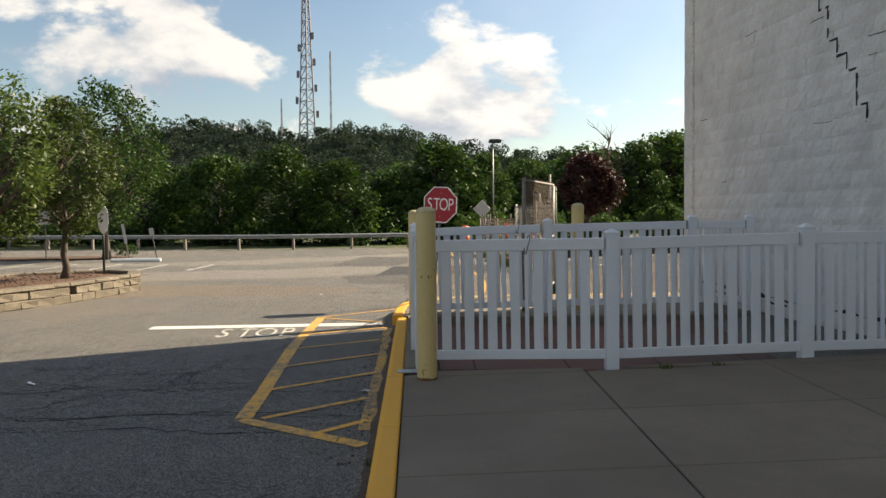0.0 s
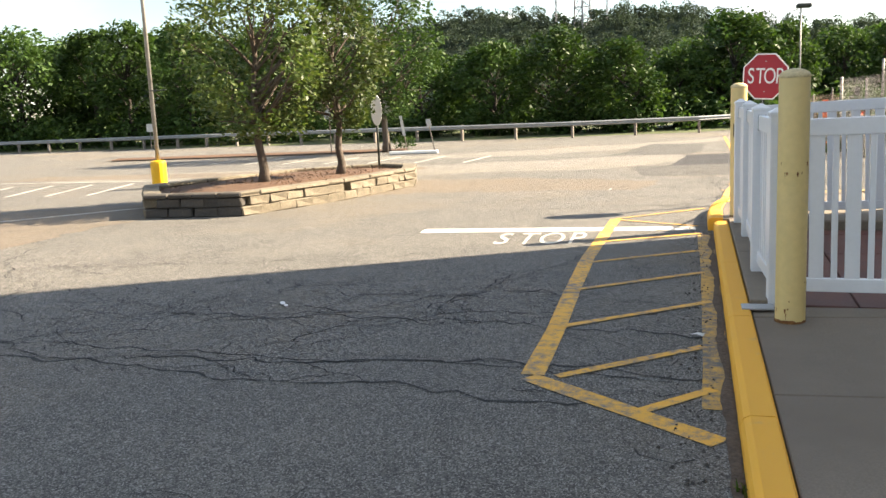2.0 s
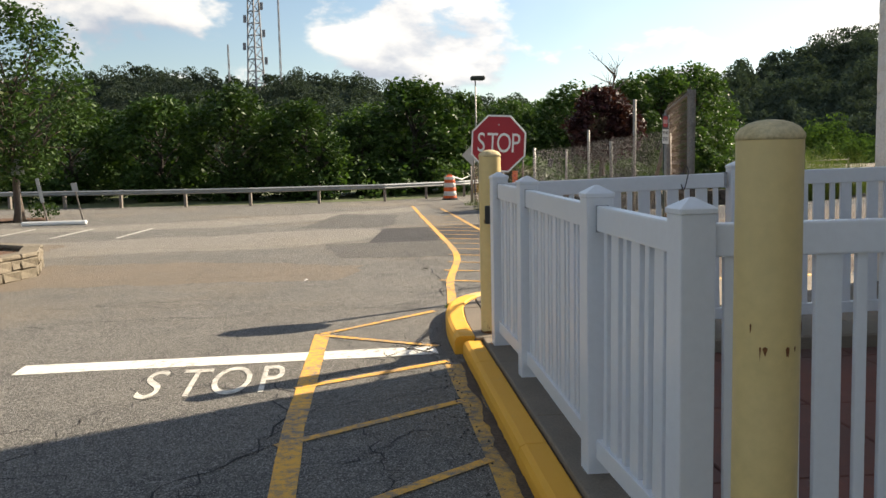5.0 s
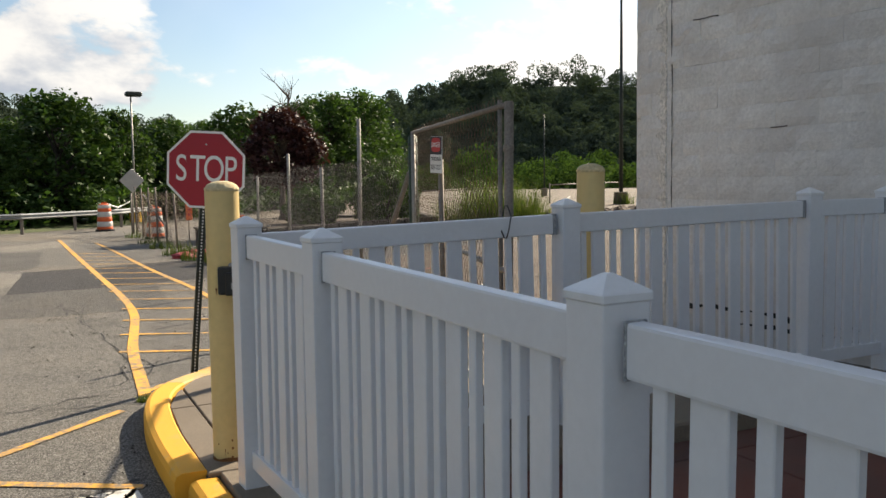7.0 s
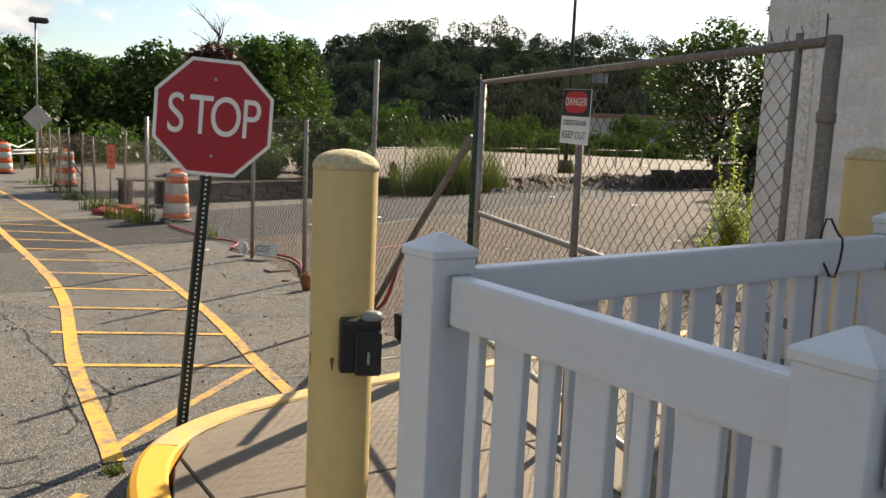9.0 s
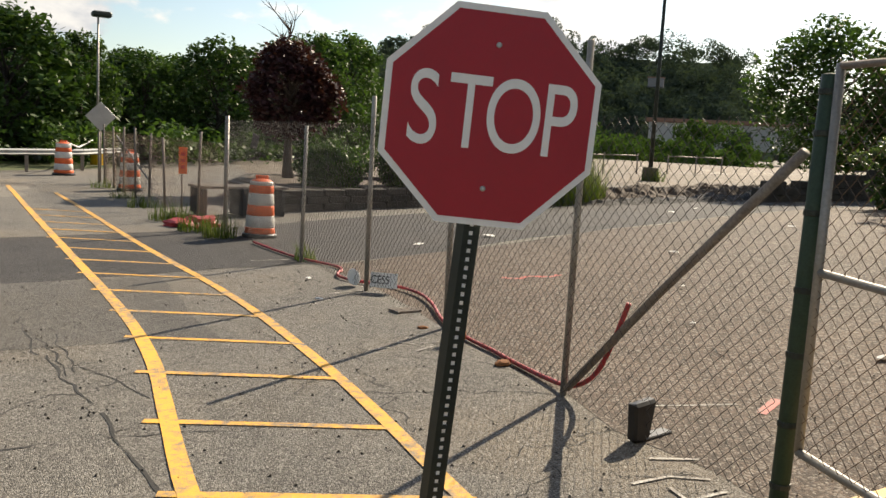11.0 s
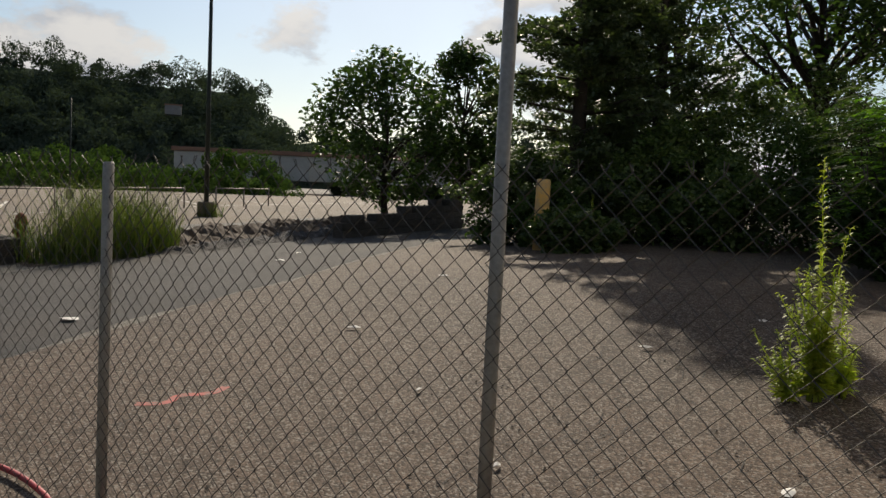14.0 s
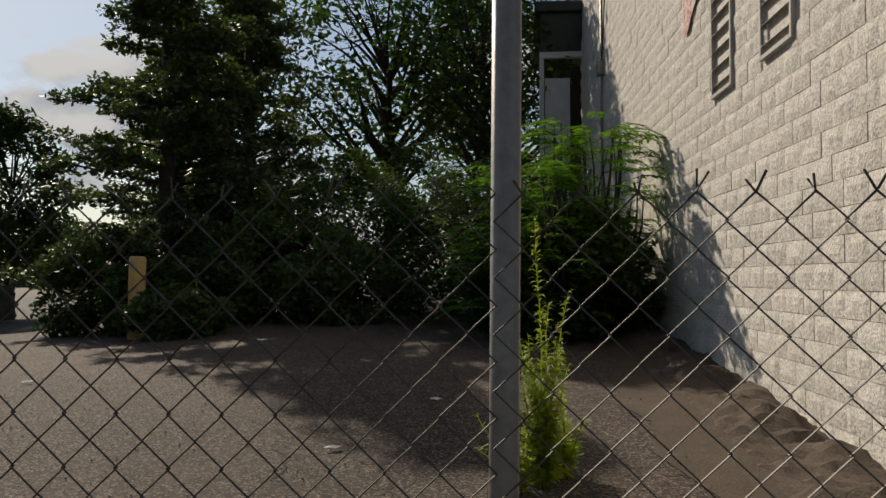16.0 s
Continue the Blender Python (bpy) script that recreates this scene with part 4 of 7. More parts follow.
kerb = thing("kerb", (0, 0, 0), 0, "concrete kerb thickly painted yellow, chipped at the foot", "kerb", kind="structure")
cuts = [-8, -5.2, -2.2, 0.8, 2.7, 4.55, 6.35, 8.2, 10.0, 10.72]
for a, b in zip(cuts, cuts[1:]):
    kerb_piece([(0.83 - 0.0917 * (y + 3.0), y) for y in (a, b - 0.008)], 0.155, kerb, 0.115)
fine_curve = rounded(curve_out, 2)
seg = len(fine_curve) // 6
for k in range(0, len(fine_curve) - 1, seg):
    run = fine_curve[k: k + seg + 1]
    if len(run) > 1:
        run[-1] = tuple(0.98 * q + 0.02 * p for p, q in zip(run[-2], run[-1]))
        kerb_piece(run, 0.17, kerb, 0.145, M_YEL_WORN if run[-1][0] > 0.0 else M_YEL_KERB)

pave = thing("pavement", (0, 0, 0), 0, "grey concrete pavement slabs with dark joints", "pavement", kind="structure")


def kerb_in(y):
    return 0.83 - 0.0917 * (y + 3.0) + 0.155


south = [(kerb_in(-8) + 0.004, -8.0), (9.0, -8.0), (9.0, 7.5), (5.3, 7.2), (3.95, 7.02), (2.05, 6.72), (kerb_in(6.72) + 0.004, 6.72)]
hang("pavement_bed", (lambda bm: (lambda me: (bm.to_mesh(me), me.materials.append(M_JOINT), me)[2])(bpy.data.meshes.new("pavement_bed")))(prism(south, -0.05, 0.07)), pave)
# slab joints run with the kerb and across it
lx, ly = -0.0645, -0.998
jx, jy = 0.998, -0.0645


def slabs(poly, across, along, parent, z0, z1, material, gap=0.006, name="slab", fall=0.0):
    """Cuts a polygon by two families of joint lines into single slabs."""
    for a, b in zip(across, across[1:]):
        row = clip(clip(poly, 0.09, -1.0, -a), -0.09, 1.0, b)
        for c, d in zip(along, along[1:]):
            cell = clip(clip(row, -1.0, -0.0645, -c), 1.0, 0.0645, d) if len(row) > 2 else []
            cell = shrunk(cell, gap) if len(cell) > 2 else []
            if len(cell) > 2:
                bm = prism(cell, z0, z1, 0.006)
                for v in bm.verts:
                    v.co.z += fall * (v.co.x - 2.0)
                part(name, bm, material, parent)


slabs(south, [-9.5, -7.2, -5.4, -3.6, -1.8, 0.0, 1.75, 3.43, 4.88, 6.4, 8], [0.0, 2.19, 3.87, 5.5, 7.2, 9.5], pave, 0.02, 0.14, M_CONC, fall=0.024)
north = [(-0.33, 10.72), (4.35, 10.9), (4.1, 13.95), (3.2, 13.77), (2.1, 13.62), (1.5, 13.55), (0.6, 13.37), (0.1, 13.17), (-0.17, 12.93), (-0.32, 12.58), (-0.4, 12.2), (-0.39, 11.5)]
bm = prism(north, -0.05, 0.118)
me = bpy.data.meshes.new("pavement_bed")
bm.to_mesh(me)
bm.free()
me.materials.append(M_JOINT)
hang("pavement_bed", me, pave)
slabs(north, [9, 12.15, 13.6, 15], [-1.5, 0.55, 2.15, 3.5, 6], pave, 0.10, 0.14, M_CONC)
side = [(-0.28, 7.0), (0.12, 6.72), (0.3, 6.72), (0.3, 7.0), (-0.02, 10.72), (-0.46, 10.72)]
side = [(kerb_in(6.72) + 0.004, 6.72), (0.42, 6.72), (0.05, 10.72), (kerb_in(10.72) + 0.004, 10.72)]
slabs(side, [5, 8.6, 9.9, 12], [-3, 5], pave, 0.02, 0.14, M_CONC, 0.003)

# the red floor inside the white fence, with a low concrete rim at the back
court = thing("fenced_court_floor", (0, 0, 0), 0, "red-brown stained concrete floor inside the white fence", "floor", kind="structure")
inner = [(0.42, 6.74), (2.05, 6.74), (3.95, 7.04), (5.35, 7.25), (4.75, 10.9), (4.4, 10.9), (1.7, 10.55), (0.06, 10.42)]
bm = prism(inner, -0.05, 0.085)
me = bpy.data.meshes.new("court_bed")
bm.to_mesh(me)
bm.free()
me.materials.append(M_JOINT)
hang("court_bed", me, court)
slabs([(0.43, 6.76), (2.05, 6.76), (3.95, 7.06), (5.33, 7.27), (4.8, 10.45), (0.09, 10.1)], [5, 7.6, 8.7, 9.8, 12], [0, 1.2, 2.1, 3.0, 3.9, 4.8, 6.5], court, 0.05, 0.105, M_REDSLAB, 0.005, "floor_slab")
part("rim", prism([(0.06, 10.12), (4.78, 10.47), (4.7, 10.88), (0.02, 10.7)], -0.05, 0.2, 0.015), M_CONC, court, "pale concrete rim")

# ---- building ----
CORNER = (4.13, 13.43)
WDIR = Vector((0.148, -0.989, 0)).normalized()    # along the west face, away from the corner
NDIR = Vector((0.9994, 0.035, 0)).normalized()   # along the north face
HGT = 10.0


def wall_frame(direction, outward):
    """Pose of a wall face: local x along it, y up, z outward."""
    up = Vector((0, 0, 1))
    m = Matrix((direction, up, outward)).transposed().to_4x4()
    m.translation = Vector((CORNER[0], CORNER[1], 0))
    return m


W_OUT = Vector((WDIR.y, -WDIR.x, 0))
N_OUT = Vector((-NDIR.y, NDIR.x, 0))
if W_OUT.x > 0:
    W_OUT = -W_OUT
if N_OUT.y < 0:
    N_OUT = -N_OUT
wall_w = thing("wall_west", (0, 0, 0), 0, "white-painted concrete block wall, cracked in steps", "wall", kind="structure")
wall_n = thing("wall_north", (0, 0, 0), 0, "sunlit pale split-face block wall with louvred vents", "wall", kind="structure")
p0 = Vector((CORNER[0], CORNER[1], 0))
wlen, nlen = 24.0, 19.6
pw, pn = p0 + WDIR * wlen, p0 + NDIR * nlen
core_w = [(p0 - W_OUT * 0.012 + WDIR * 0.02), (pw - W_OUT * 0.012), (pw - W_OUT * 0.4), (p0 - W_OUT * 0.4 + WDIR * 0.02)]
part("wall_core", prism([(p.x, p.y) for p in core_w], -0.2, HGT), M_BLOCK, wall_w)
core_n = [(p0 - N_OUT * 0.014 + NDIR * 0.03), (pn - N_OUT * 0.014), (pn - N_OUT * 0.4), (p0 - N_OUT * 0.4 + NDIR * 0.03)]
part("wall_core", prism([(p.x, p.y) for p in core_n], -0.2, HGT), M_SPLIT, wall_n)
roof = part("roof", prism([(p0.x, p0.y), (pw.x, pw.y), (23.4, pw.y), (pn.x, pn.y)], HGT, HGT + 0.3), M_ASPHALT_DARK)
tagged(roof, "flat dark roof of the block building", "roof", kind="structure")
back = part("wall_south", prism([(pw.x, pw.y), (23.4, pw.y), (23.4, pw.y + 0.3), (pw.x, pw.y + 0.3)], 0, HGT), M_MORTAR)
tagged(back, "plain far wall of the block building", "wall", kind="structure")
back = part("wall_east", prism([(23.4, pw.y), (23.7, pw.y), (pn.x, pn.y - 0.05), (pn.x - 0.3, pn.y - 0.05)], 0, HGT), M_MORTAR)
tagged(back, "plain far wall of the block building", "wall", kind="structure")


def block_mesh(w, h, d, rough, seed, material):
    """A split-faced block: a coarse uneven front with worn edges."""
    r = random.Random(seed)
    nx, ny = 5, 3
    verts, faces = [], []
    for j in range(ny + 1):
        for i in range(nx + 1):
            edge = i in (0, nx) or j in (0, ny)
            verts.append((-w / 2 + w * i / nx, -h / 2 + h * j / ny, (0.0 if edge else rough * r.uniform(0.35, 1.3))))
    for j in range(ny):
        for i in range(nx):
            a = j * (nx + 1) + i
            faces.append((a, a + 1, a + nx + 2, a + nx + 1))
    o = len(verts)
    ring = [0, nx, (ny + 1) * (nx + 1) - 1, ny * (nx + 1)]
    for k in ring:
        x, y, _ = verts[k]
        verts.append((x, y, -d))
    for k in range(4):
        faces.append((ring[(k + 1) % 4], ring[k], o + k, o + (k + 1) % 4))
    return mesh_of("block", verts, faces, material)


def lay_blocks(parent, direction, outward, length, height, material, rough, w, h, near, seed, holes=(), joint=0.007, jitter=0.004):
    """Courses of half-bonded blocks; those within the near stretch are single, the others share one mesh."""
    rnd = random.Random(seed)
    kinds = [block_mesh(w - joint, h - joint, 0.06, rough, seed + k, material) for k in range(6)]
    halves = [block_mesh(w / 2 - joint, h - joint, 0.06, rough, seed + 20 + k, material) for k in range(3)]
    base = wall_frame(direction, outward)
    rest, single = [], 0
    for j in range(int(height / h)):
        x = 0.0 if j % 2 == 0 else -w / 2
        while x < length:
            half = x < 0 or x + w > length
            cx, ww = (x + w / 2, w) if not half else ((w / 4, w / 2) if x < 0 else (x + w / 4, w / 2))
            cy = (j + 0.5) * h
            x += w
            if any(a < cx < b and c < cy < d for a, b, c, d in holes):
                continue
            me_ = rnd.choice(halves if half else kinds)
            m = base @ Matrix.Translation((cx, cy, rnd.uniform(-jitter, jitter))) @ Matrix.Rotation(rnd.uniform(-0.006, 0.006), 4, "Z")
            if near[0] <= cx <= near[1] and near[2] <= cy <= near[3] and single < 300:
                hang("block", me_, parent, "", m)
                single += 1
            else:
                o = [m @ v.co for v in me_.vertices]
                rest.append((o, [tuple(p.vertices) for p in me_.polygons]))
    ob = hang("block_courses", mesh_of("block_courses", *joined(rest), material), parent)
    tagged(ob, kind="stuff")


VENTS = [(2.1, 2.9), (3.9, 4.75), (5.65, 6.45)]
lay_blocks(wall_w, WDIR, W_OUT, 14.0, 7.4, M_BLOCK, 0.012, 0.4, 0.2, (0, 6.0, 0.9, 5.2), 3, joint=0.0014, jitter=0.0025)
lay_blocks(wall_n, NDIR, N_OUT, 19.6, 8.0, M_SPLIT, 0.011, 0.4, 0.2, (0.8, 6.6, 0.5, 3.4), 40, holes=[(a, b, 3.66, 5.3) for a, b in VENTS], joint=0.005)
# stepped settlement crack and hairline crack in the painted wall
wb = wall_frame(WDIR, W_OUT)


def wall_crack(name, pts, width, z=0.011, parent=None, base=wb):
    verts, faces = strip([(x, y) for x, y in pts], width, 0)
    vv = [base @ Vector((v[0], v[1], z)) for v in verts]
    return hang(name, mesh_of(name, vv, faces, M_CRACK), parent or wall_w, "dark open crack")


step_pts, cx, cy = [], 5.05, 6.2
step_pts = [(3.7, 7.4), (3.7, 4.7)]
x, y = 3.7, 4.7
for k in range(8):
    x += 0.2
    step_pts.append((x, y))
    y -= 0.2 if k % 3 else 0.4
    step_pts.append((x, y))
wall_crack("crack", step_pts, [0.03 + 0.012 * ((k * 7) % 3) for k in range(len(step_pts))])
wall_crack("crack", crack_line((0.42, 7.4), (0.5, 0.2), 0.004, 0.12, 71), [0.005 + 0.004 * ((k * 5) % 3) for k in range(len(crack_line((0.42, 7.4), (0.5, 0.2), 0.004, 0.12, 71)))])
rw = random.Random(17)
for k in range(14):
    jx_, jy_ = rw.uniform(0.6, 7.5), 0.2 * rw.randint(4, 26)
    wall_crack("crack", crack_line((jx_, jy_), (jx_ + rw.uniform(0.12, 0.42), jy_ + 0.001), 0.006, 0.06, 200 + k), rw.uniform(0.004, 0.010))

for k, (a_, b_, hgt) in enumerate([(0.7, 2.6, 0.43), (2.5, 4.4, 0.41), (4.5, 6.3, 0.42), (1.2, 3.6, 0.33)]):
    grime = crack_line((a_, hgt), (b_, hgt + 0.01), 0.012, 0.05, 400 + k)
    wall_crack("grime_streak", grime, [max(0.003, 0.03 + 0.06 * noise.noise(Vector((p[0] * 3.1, k, 0.5)))) for p in grime], 0.013)

# ---- white vinyl fence ----
POST = 0.119
TOP = 1.39


def fence_post_meshes():
    bm = box((POST, POST, 1.32), (0, 0, 0.58), 0.006, 2)
    me_ = bpy.data.meshes.new("post")
    bm.to_mesh(me_)
    bm.free()
    me_.materials.append(M_VINYL)
    bm = bmesh.new()
    s = POST / 2 + 0.005
    box((2 * s, 2 * s, 0.022), (0, 0, 1.236), 0.004, 1, bm)
    a = [bm.verts.new((x, y, 1.247)) for x, y in ((-s + .004, -s + .004), (s - .004, -s + .004), (s - .004, s - .004), (-s + .004, s - .004))]
    b = [bm.verts.new((x * 0.12, y * 0.12, 1.279)) for x, y in ((-s, -s), (s, -s), (s, s), (-s, s))]
    for k in range(4):
        bm.faces.new((a[k], a[(k + 1) % 4], b[(k + 1) % 4], b[k]))
    bm.faces.new(b)
    bmesh.ops.recalc_face_normals(bm, faces=bm.faces)
    cap = bpy.data.meshes.new("cap")
    bm.to_mesh(cap)
    bm.free()
    cap.materials.append(M_VINYL_CAP)
    return me_, cap


POST_ME, CAP_ME = fence_post_meshes()


def picket_mesh(w):
    bm = box((w, 0.024, 0.98), (0, 0, 0.62), 0.003, 1)
    me_ = bpy.data.meshes.new("picket")
    bm.to_mesh(me_)
    bm.free()
    me_.materials.append(M_VINYL)
    return me_


WIDE, SLIM = picket_mesh(0.089), picket_mesh(0.038)


def fence_run(posts, z, label, lifts, skip_first=False, bracket=0.007):
    """Posts with pyramid caps, a deep top rail, a bottom rail and pickets of two widths by turns."""
    f = thing("picket_fence", (posts[0][0], posts[0][1], z), 0, label, "fence", "white fence round the court")
    o = Vector((posts[0][0], posts[0][1], 0))
    for k, p in enumerate(posts):
        if k == 0 and skip_first:
            continue
        q = posts[min(k + 1, len(posts) - 1)]
        r = posts[max(k - 1, 0)]
        ang = math.atan2(q[1] - r[1], q[0] - r[0])
        m = Matrix.Translation(Vector((p[0], p[1], lifts[k])) - o) @ Matrix.Rotation(ang, 4, "Z")
        post = hang("post", POST_ME, f, "", m)
        hang("cap", CAP_ME, post)
    for a, b, la, lb in zip(posts, posts[1:], lifts, lifts[1:]):
        a, b = Vector((*a[:2], 0)), Vector((*b[:2], 0))
        d = (b - a).normalized()
        length = (b - a).length - POST
        if length < 0.1:
            continue
        ang = math.atan2(d.y, d.x)
        m = Matrix.Translation((a + b) / 2 - o + Vector((0, 0, (la + lb) / 2))) @ Matrix.Rotation(ang, 4, "Z") @ Matrix.Rotation(-math.atan2(lb - la, (b - a).length), 4, "Y")
        part("top_rail", box((length + 0.004, 0.05, 0.11), (0, 0, 1.138), 0.008, 2), M_VINYL, f, "", m)
        part("bottom_rail", box((length + 0.004, 0.048, 0.088), (0, 0, 0.115), 0.006, 2), M_VINYL, f, "", m)
        n = max(2, round((length - 0.04) / 0.1128))
        n += 1 - n % 2
        pitch = length / (n + 0.35)
        for k in range(n):
            x = (k - (n - 1) / 2) * pitch
            hang("picket", SLIM if k % 2 == 0 else WIDE, f, "", m @ Matrix.Translation((x, 0, 0)))
        # thin collars paint the routed-hole shadow; the wide back ones are grimy patches
        if bracket:
            for sgn in (-1, 1):
                part("bracket", box((bracket, 0.057, 0.117), (sgn * (length / 2 - 0.003), 0, 1.138), 0.002), M_RAIL_END, f, "grey rail-end collar: grime at the back, painted hole shadow elsewhere", m)
    return f


WEST = [(0.262, 6.78), (0.125, 7.76), (-0.018, 9.49), (-0.14, 10.465)]
FRONT = [(0.262, 6.78), (2.03, 6.77), (3.88, 7.04), (4.98, 7.2)]
BACK = [(-0.14, 10.47), (1.675, 10.58), (3.66, 10.76), (4.46, 10.83)]
fence_run(WEST, 0.14, "white vinyl picket fence beside the yellow kerb", (-0.015, 0.0, 0.014, 0.03))
fence_run(FRONT, 0.14, "white vinyl picket fence across the pavement", (-0.015, 0.0, 0.03, 0.04), True)
fence_run(BACK, 0.245, "white vinyl picket fence along the back of the court", (-0.075, -0.03, 0.0, 0.0), True, 0.026)
for (x, y, ang) in ((1.25, 6.735, 0), (1.27, 10.53, 4)):
    pts = [(0.03 * math.sin(a) * 0.9, 0.028 * math.cos(a) - 0.0, 0.078 * math.sin(a * 1.0 + 0.6) + 0.02 * math.sin(3 * a)) for a in [k * 2 * math.pi / 14 for k in range(15)]]
    w = tube_part("cable_tie", [(x + p[0], y + p[1] * 1.3, (1.275 if y < 8 else 1.375) + p[2]) for p in pts], 0.004, M_CABLE, n=6)
    tagged(w, "black wire tied round the fence rail", "wire")

# ---- bollards ----
def bollard(loc, top, label, rust=True, seed=0, foot=0.14):
    b = thing("bollard", (loc[0], loc[1], foot), 0, label, "bollard", "steel bollards")
    h = top - foot
    r = 0.088
    bm = lathe([(r * 1.0, 0), (r, 0.02), (r, h - 0.05), (r * 0.99, h - 0.045)], 32)
    part("pipe", bm, M_BOLLARD, b, "", smooth=True)
    prof = [(r * 1.012, h - 0.055), (r * 1.03, h - 0.048), (r * 1.02, h - 0.04)] + [(r * math.cos(a), h - 0.042 + 0.042 * math.sin(a)) for a in (0.15, 0.5, 0.9, 1.2, 1.45)]
    part("cap", lathe(prof, 32), M_BOLCAP, b, "rounded concrete-filled cap", smooth=True)
    if rust:
        rnd = random.Random(seed)
        for k in range(16):
            a = math.radians(rnd.uniform(180, 360))
            z = rnd.choice((rnd.uniform(0.01, 0.1), rnd.uniform(0.0, 0.3), 0.92, 0.98))
            hh, ww = rnd.uniform(0.008, 0.045), rnd.uniform(0.05, 0.16)
            n = 5
            vv, ff = [], []
            for i in range(n):
                aa = a + ww * (i / (n - 1) - 0.5)
                e = math.sin(math.pi * i / (n - 1))
                for zz in (z - hh * e * rnd.uniform(0.5, 1), z + 0.006 * e):
                    vv.append(((r + 0.0016) * math.cos(aa), (r + 0.0016) * math.sin(aa), max(0.003, zz)))
            for i in range(n - 1):
                ff.append((2 * i, 2 * i + 2, 2 * i + 3, 2 * i + 1))
            hang("rust_spot", mesh_of("rust_spot", vv, ff, M_RUST), b, "brown rust bleeding through the paint")
        vv, ff = [], []
        for i in range(33):
            aa = 2 * math.pi * i / 32
            for zz in (0.001, 0.012 + 0.012 * rnd.random()):
                vv.append(((r + 0.0014) * math.cos(aa), (r + 0.0014) * math.sin(aa), zz))
        ff = [(2 * i, 2 * i + 2, 2 * i + 3, 2 * i + 1) for i in range(32)]
        hang("rust_ring", mesh_of("rust_ring", vv, ff, M_RUST), b, "rusted foot")
    return b


bollard((0.345, 6.33), 1.63, "cream-yellow painted steel bollard with rust at its foot, on the pavement", True, 3, 0.1)
bolB = bollard((-0.182, 10.945), 1.62, "cream-yellow steel bollard carrying a small black box", True, 8)
bollard((2.13, 11.05), 1.70, "cream-yellow painted steel bollard near the block wall", False, 9)
bx = thing("push_button_box", (-0.172, 10.838, 1.10), -18, "black plastic box with a clear domed lens on the bollard", "box")
part("housing", box((0.11, 0.075, 0.145), (0, 0, 0.005), 0.012, 2), M_BLACK, bx)
part("front_plate", box((0.07, 0.02, 0.12), (0.02, -0.042, -0.01), 0.006, 1), M_BLACK, bx)
part("lens", lathe([(0.032, 0), (0.031, 0.008), (0.024, 0.018), (0.01, 0.023)], 16, at=(0.03, -0.02, 0.078)), M_LENS, bx, "clear domed lens", smooth=True)
part("slot", box((0.006, 0.004, 0.032), (0.02, -0.054, -0.02)), M_SIGNBACK, bx, "small metal slot")
plate = thing("base_plate", (0.15, 6.6, 0.112), 6, "flat pale metal plate at the corner of the fence", "plate")
part("plate", box((0.2, 0.14, 0.012), (0, 0, 0.006), 0.002), M_SIGNBACK, plate)

# ---- stop sign ----
def octagon(across, thick, z=0.0):
    r = across / 2 / math.cos(math.pi / 8)
    bm = bmesh.new()
    top = [bm.verts.new((r * math.cos(math.pi / 8 + k * math.pi / 4), r * math.sin(math.pi / 8 + k * math.pi / 4), z + thick)) for k in range(8)]
    bot = [bm.verts.new((v.co.x, v.co.y, z)) for v in top]
    bm.faces.new(top)
    bm.faces.new(bot[::-1])
    for k in range(8):
        bm.faces.new((top[k], bot[k], bot[(k + 1) % 8], top[(k + 1) % 8]))
    return bm


stop = thing("stop_sign", (-0.115, 13.43, 0), 0, "red octagonal stop sign on a leaning dark perforated post", "road sign")
lean_m = Matrix.Rotation(radians(5.0), 4, "Y")
post_h = 1.95
bm = bmesh.new()
for sx, sy, w, d in ((0, 0.024, 0.05, 0.004), (-0.023, 0, 0.004, 0.05), (0.023, 0, 0.004, 0.05)):
    box((w, d, post_h), (sx, sy, post_h / 2), 0.001, 1, bm)
# pierced front: two edges and bars between the holes
for sx in (-0.017, 0.017):
    box((0.018, 0.004, post_h), (sx, -0.024, post_h / 2), 0, 1, bm)
for k in range(int(post_h / 0.0254)):
    box((0.017, 0.004, 0.0135), (0, -0.024, 0.0254 * k + 0.007), 0, 1, bm)
part("post", bm, M_POSTDARK, stop, "dark perforated square post", lean_m)
# white squares set into the holes paint the daylight seen through them
bm = bmesh.new()
for k in range(int(1.48 / 0.0254)):
    box((0.0115, 0.001, 0.0115), (0, -0.0235, 0.0254 * k + 0.0195), 0, 1, bm)
part("punched_strip", bm, M_SIGNWHITE, stop, "row of white squares painting the light through the punched holes", lean_m)
face = Matrix.Translation((0.150, -0.047, 1.715)) @ Matrix.Rotation(radians(-19), 4, "Z") @ Matrix.Rotation(radians(90), 4, "X") @ Matrix.Rotation(radians(-3.2), 4, "Z")
panel = part("panel", octagon(0.61, 0.003, -0.003), M_SIGNWHITE, stop, "white-edged octagonal plate", face)
part("red_field", octagon(0.574, 0.0012, 0.0002), M_STOPRED, panel, "red reflective field")
for k, ch in enumerate("STOP"):
    letters("letter", ch, 0.205, M_SIGNWHITE, panel, Matrix.Translation((-0.192 + 0.128 * k, -0.002, 0.0022)), "white letter", wide=0.70, thick=0.0006)
for y in (0.2, -0.2):
    part("bolt", lathe([(0.008, 0.001), (0.008, 0.005), (0.005, 0.007)], 10, at=(0, y, 0.0)), M_SIGNBACK, panel, "small metal bolt")

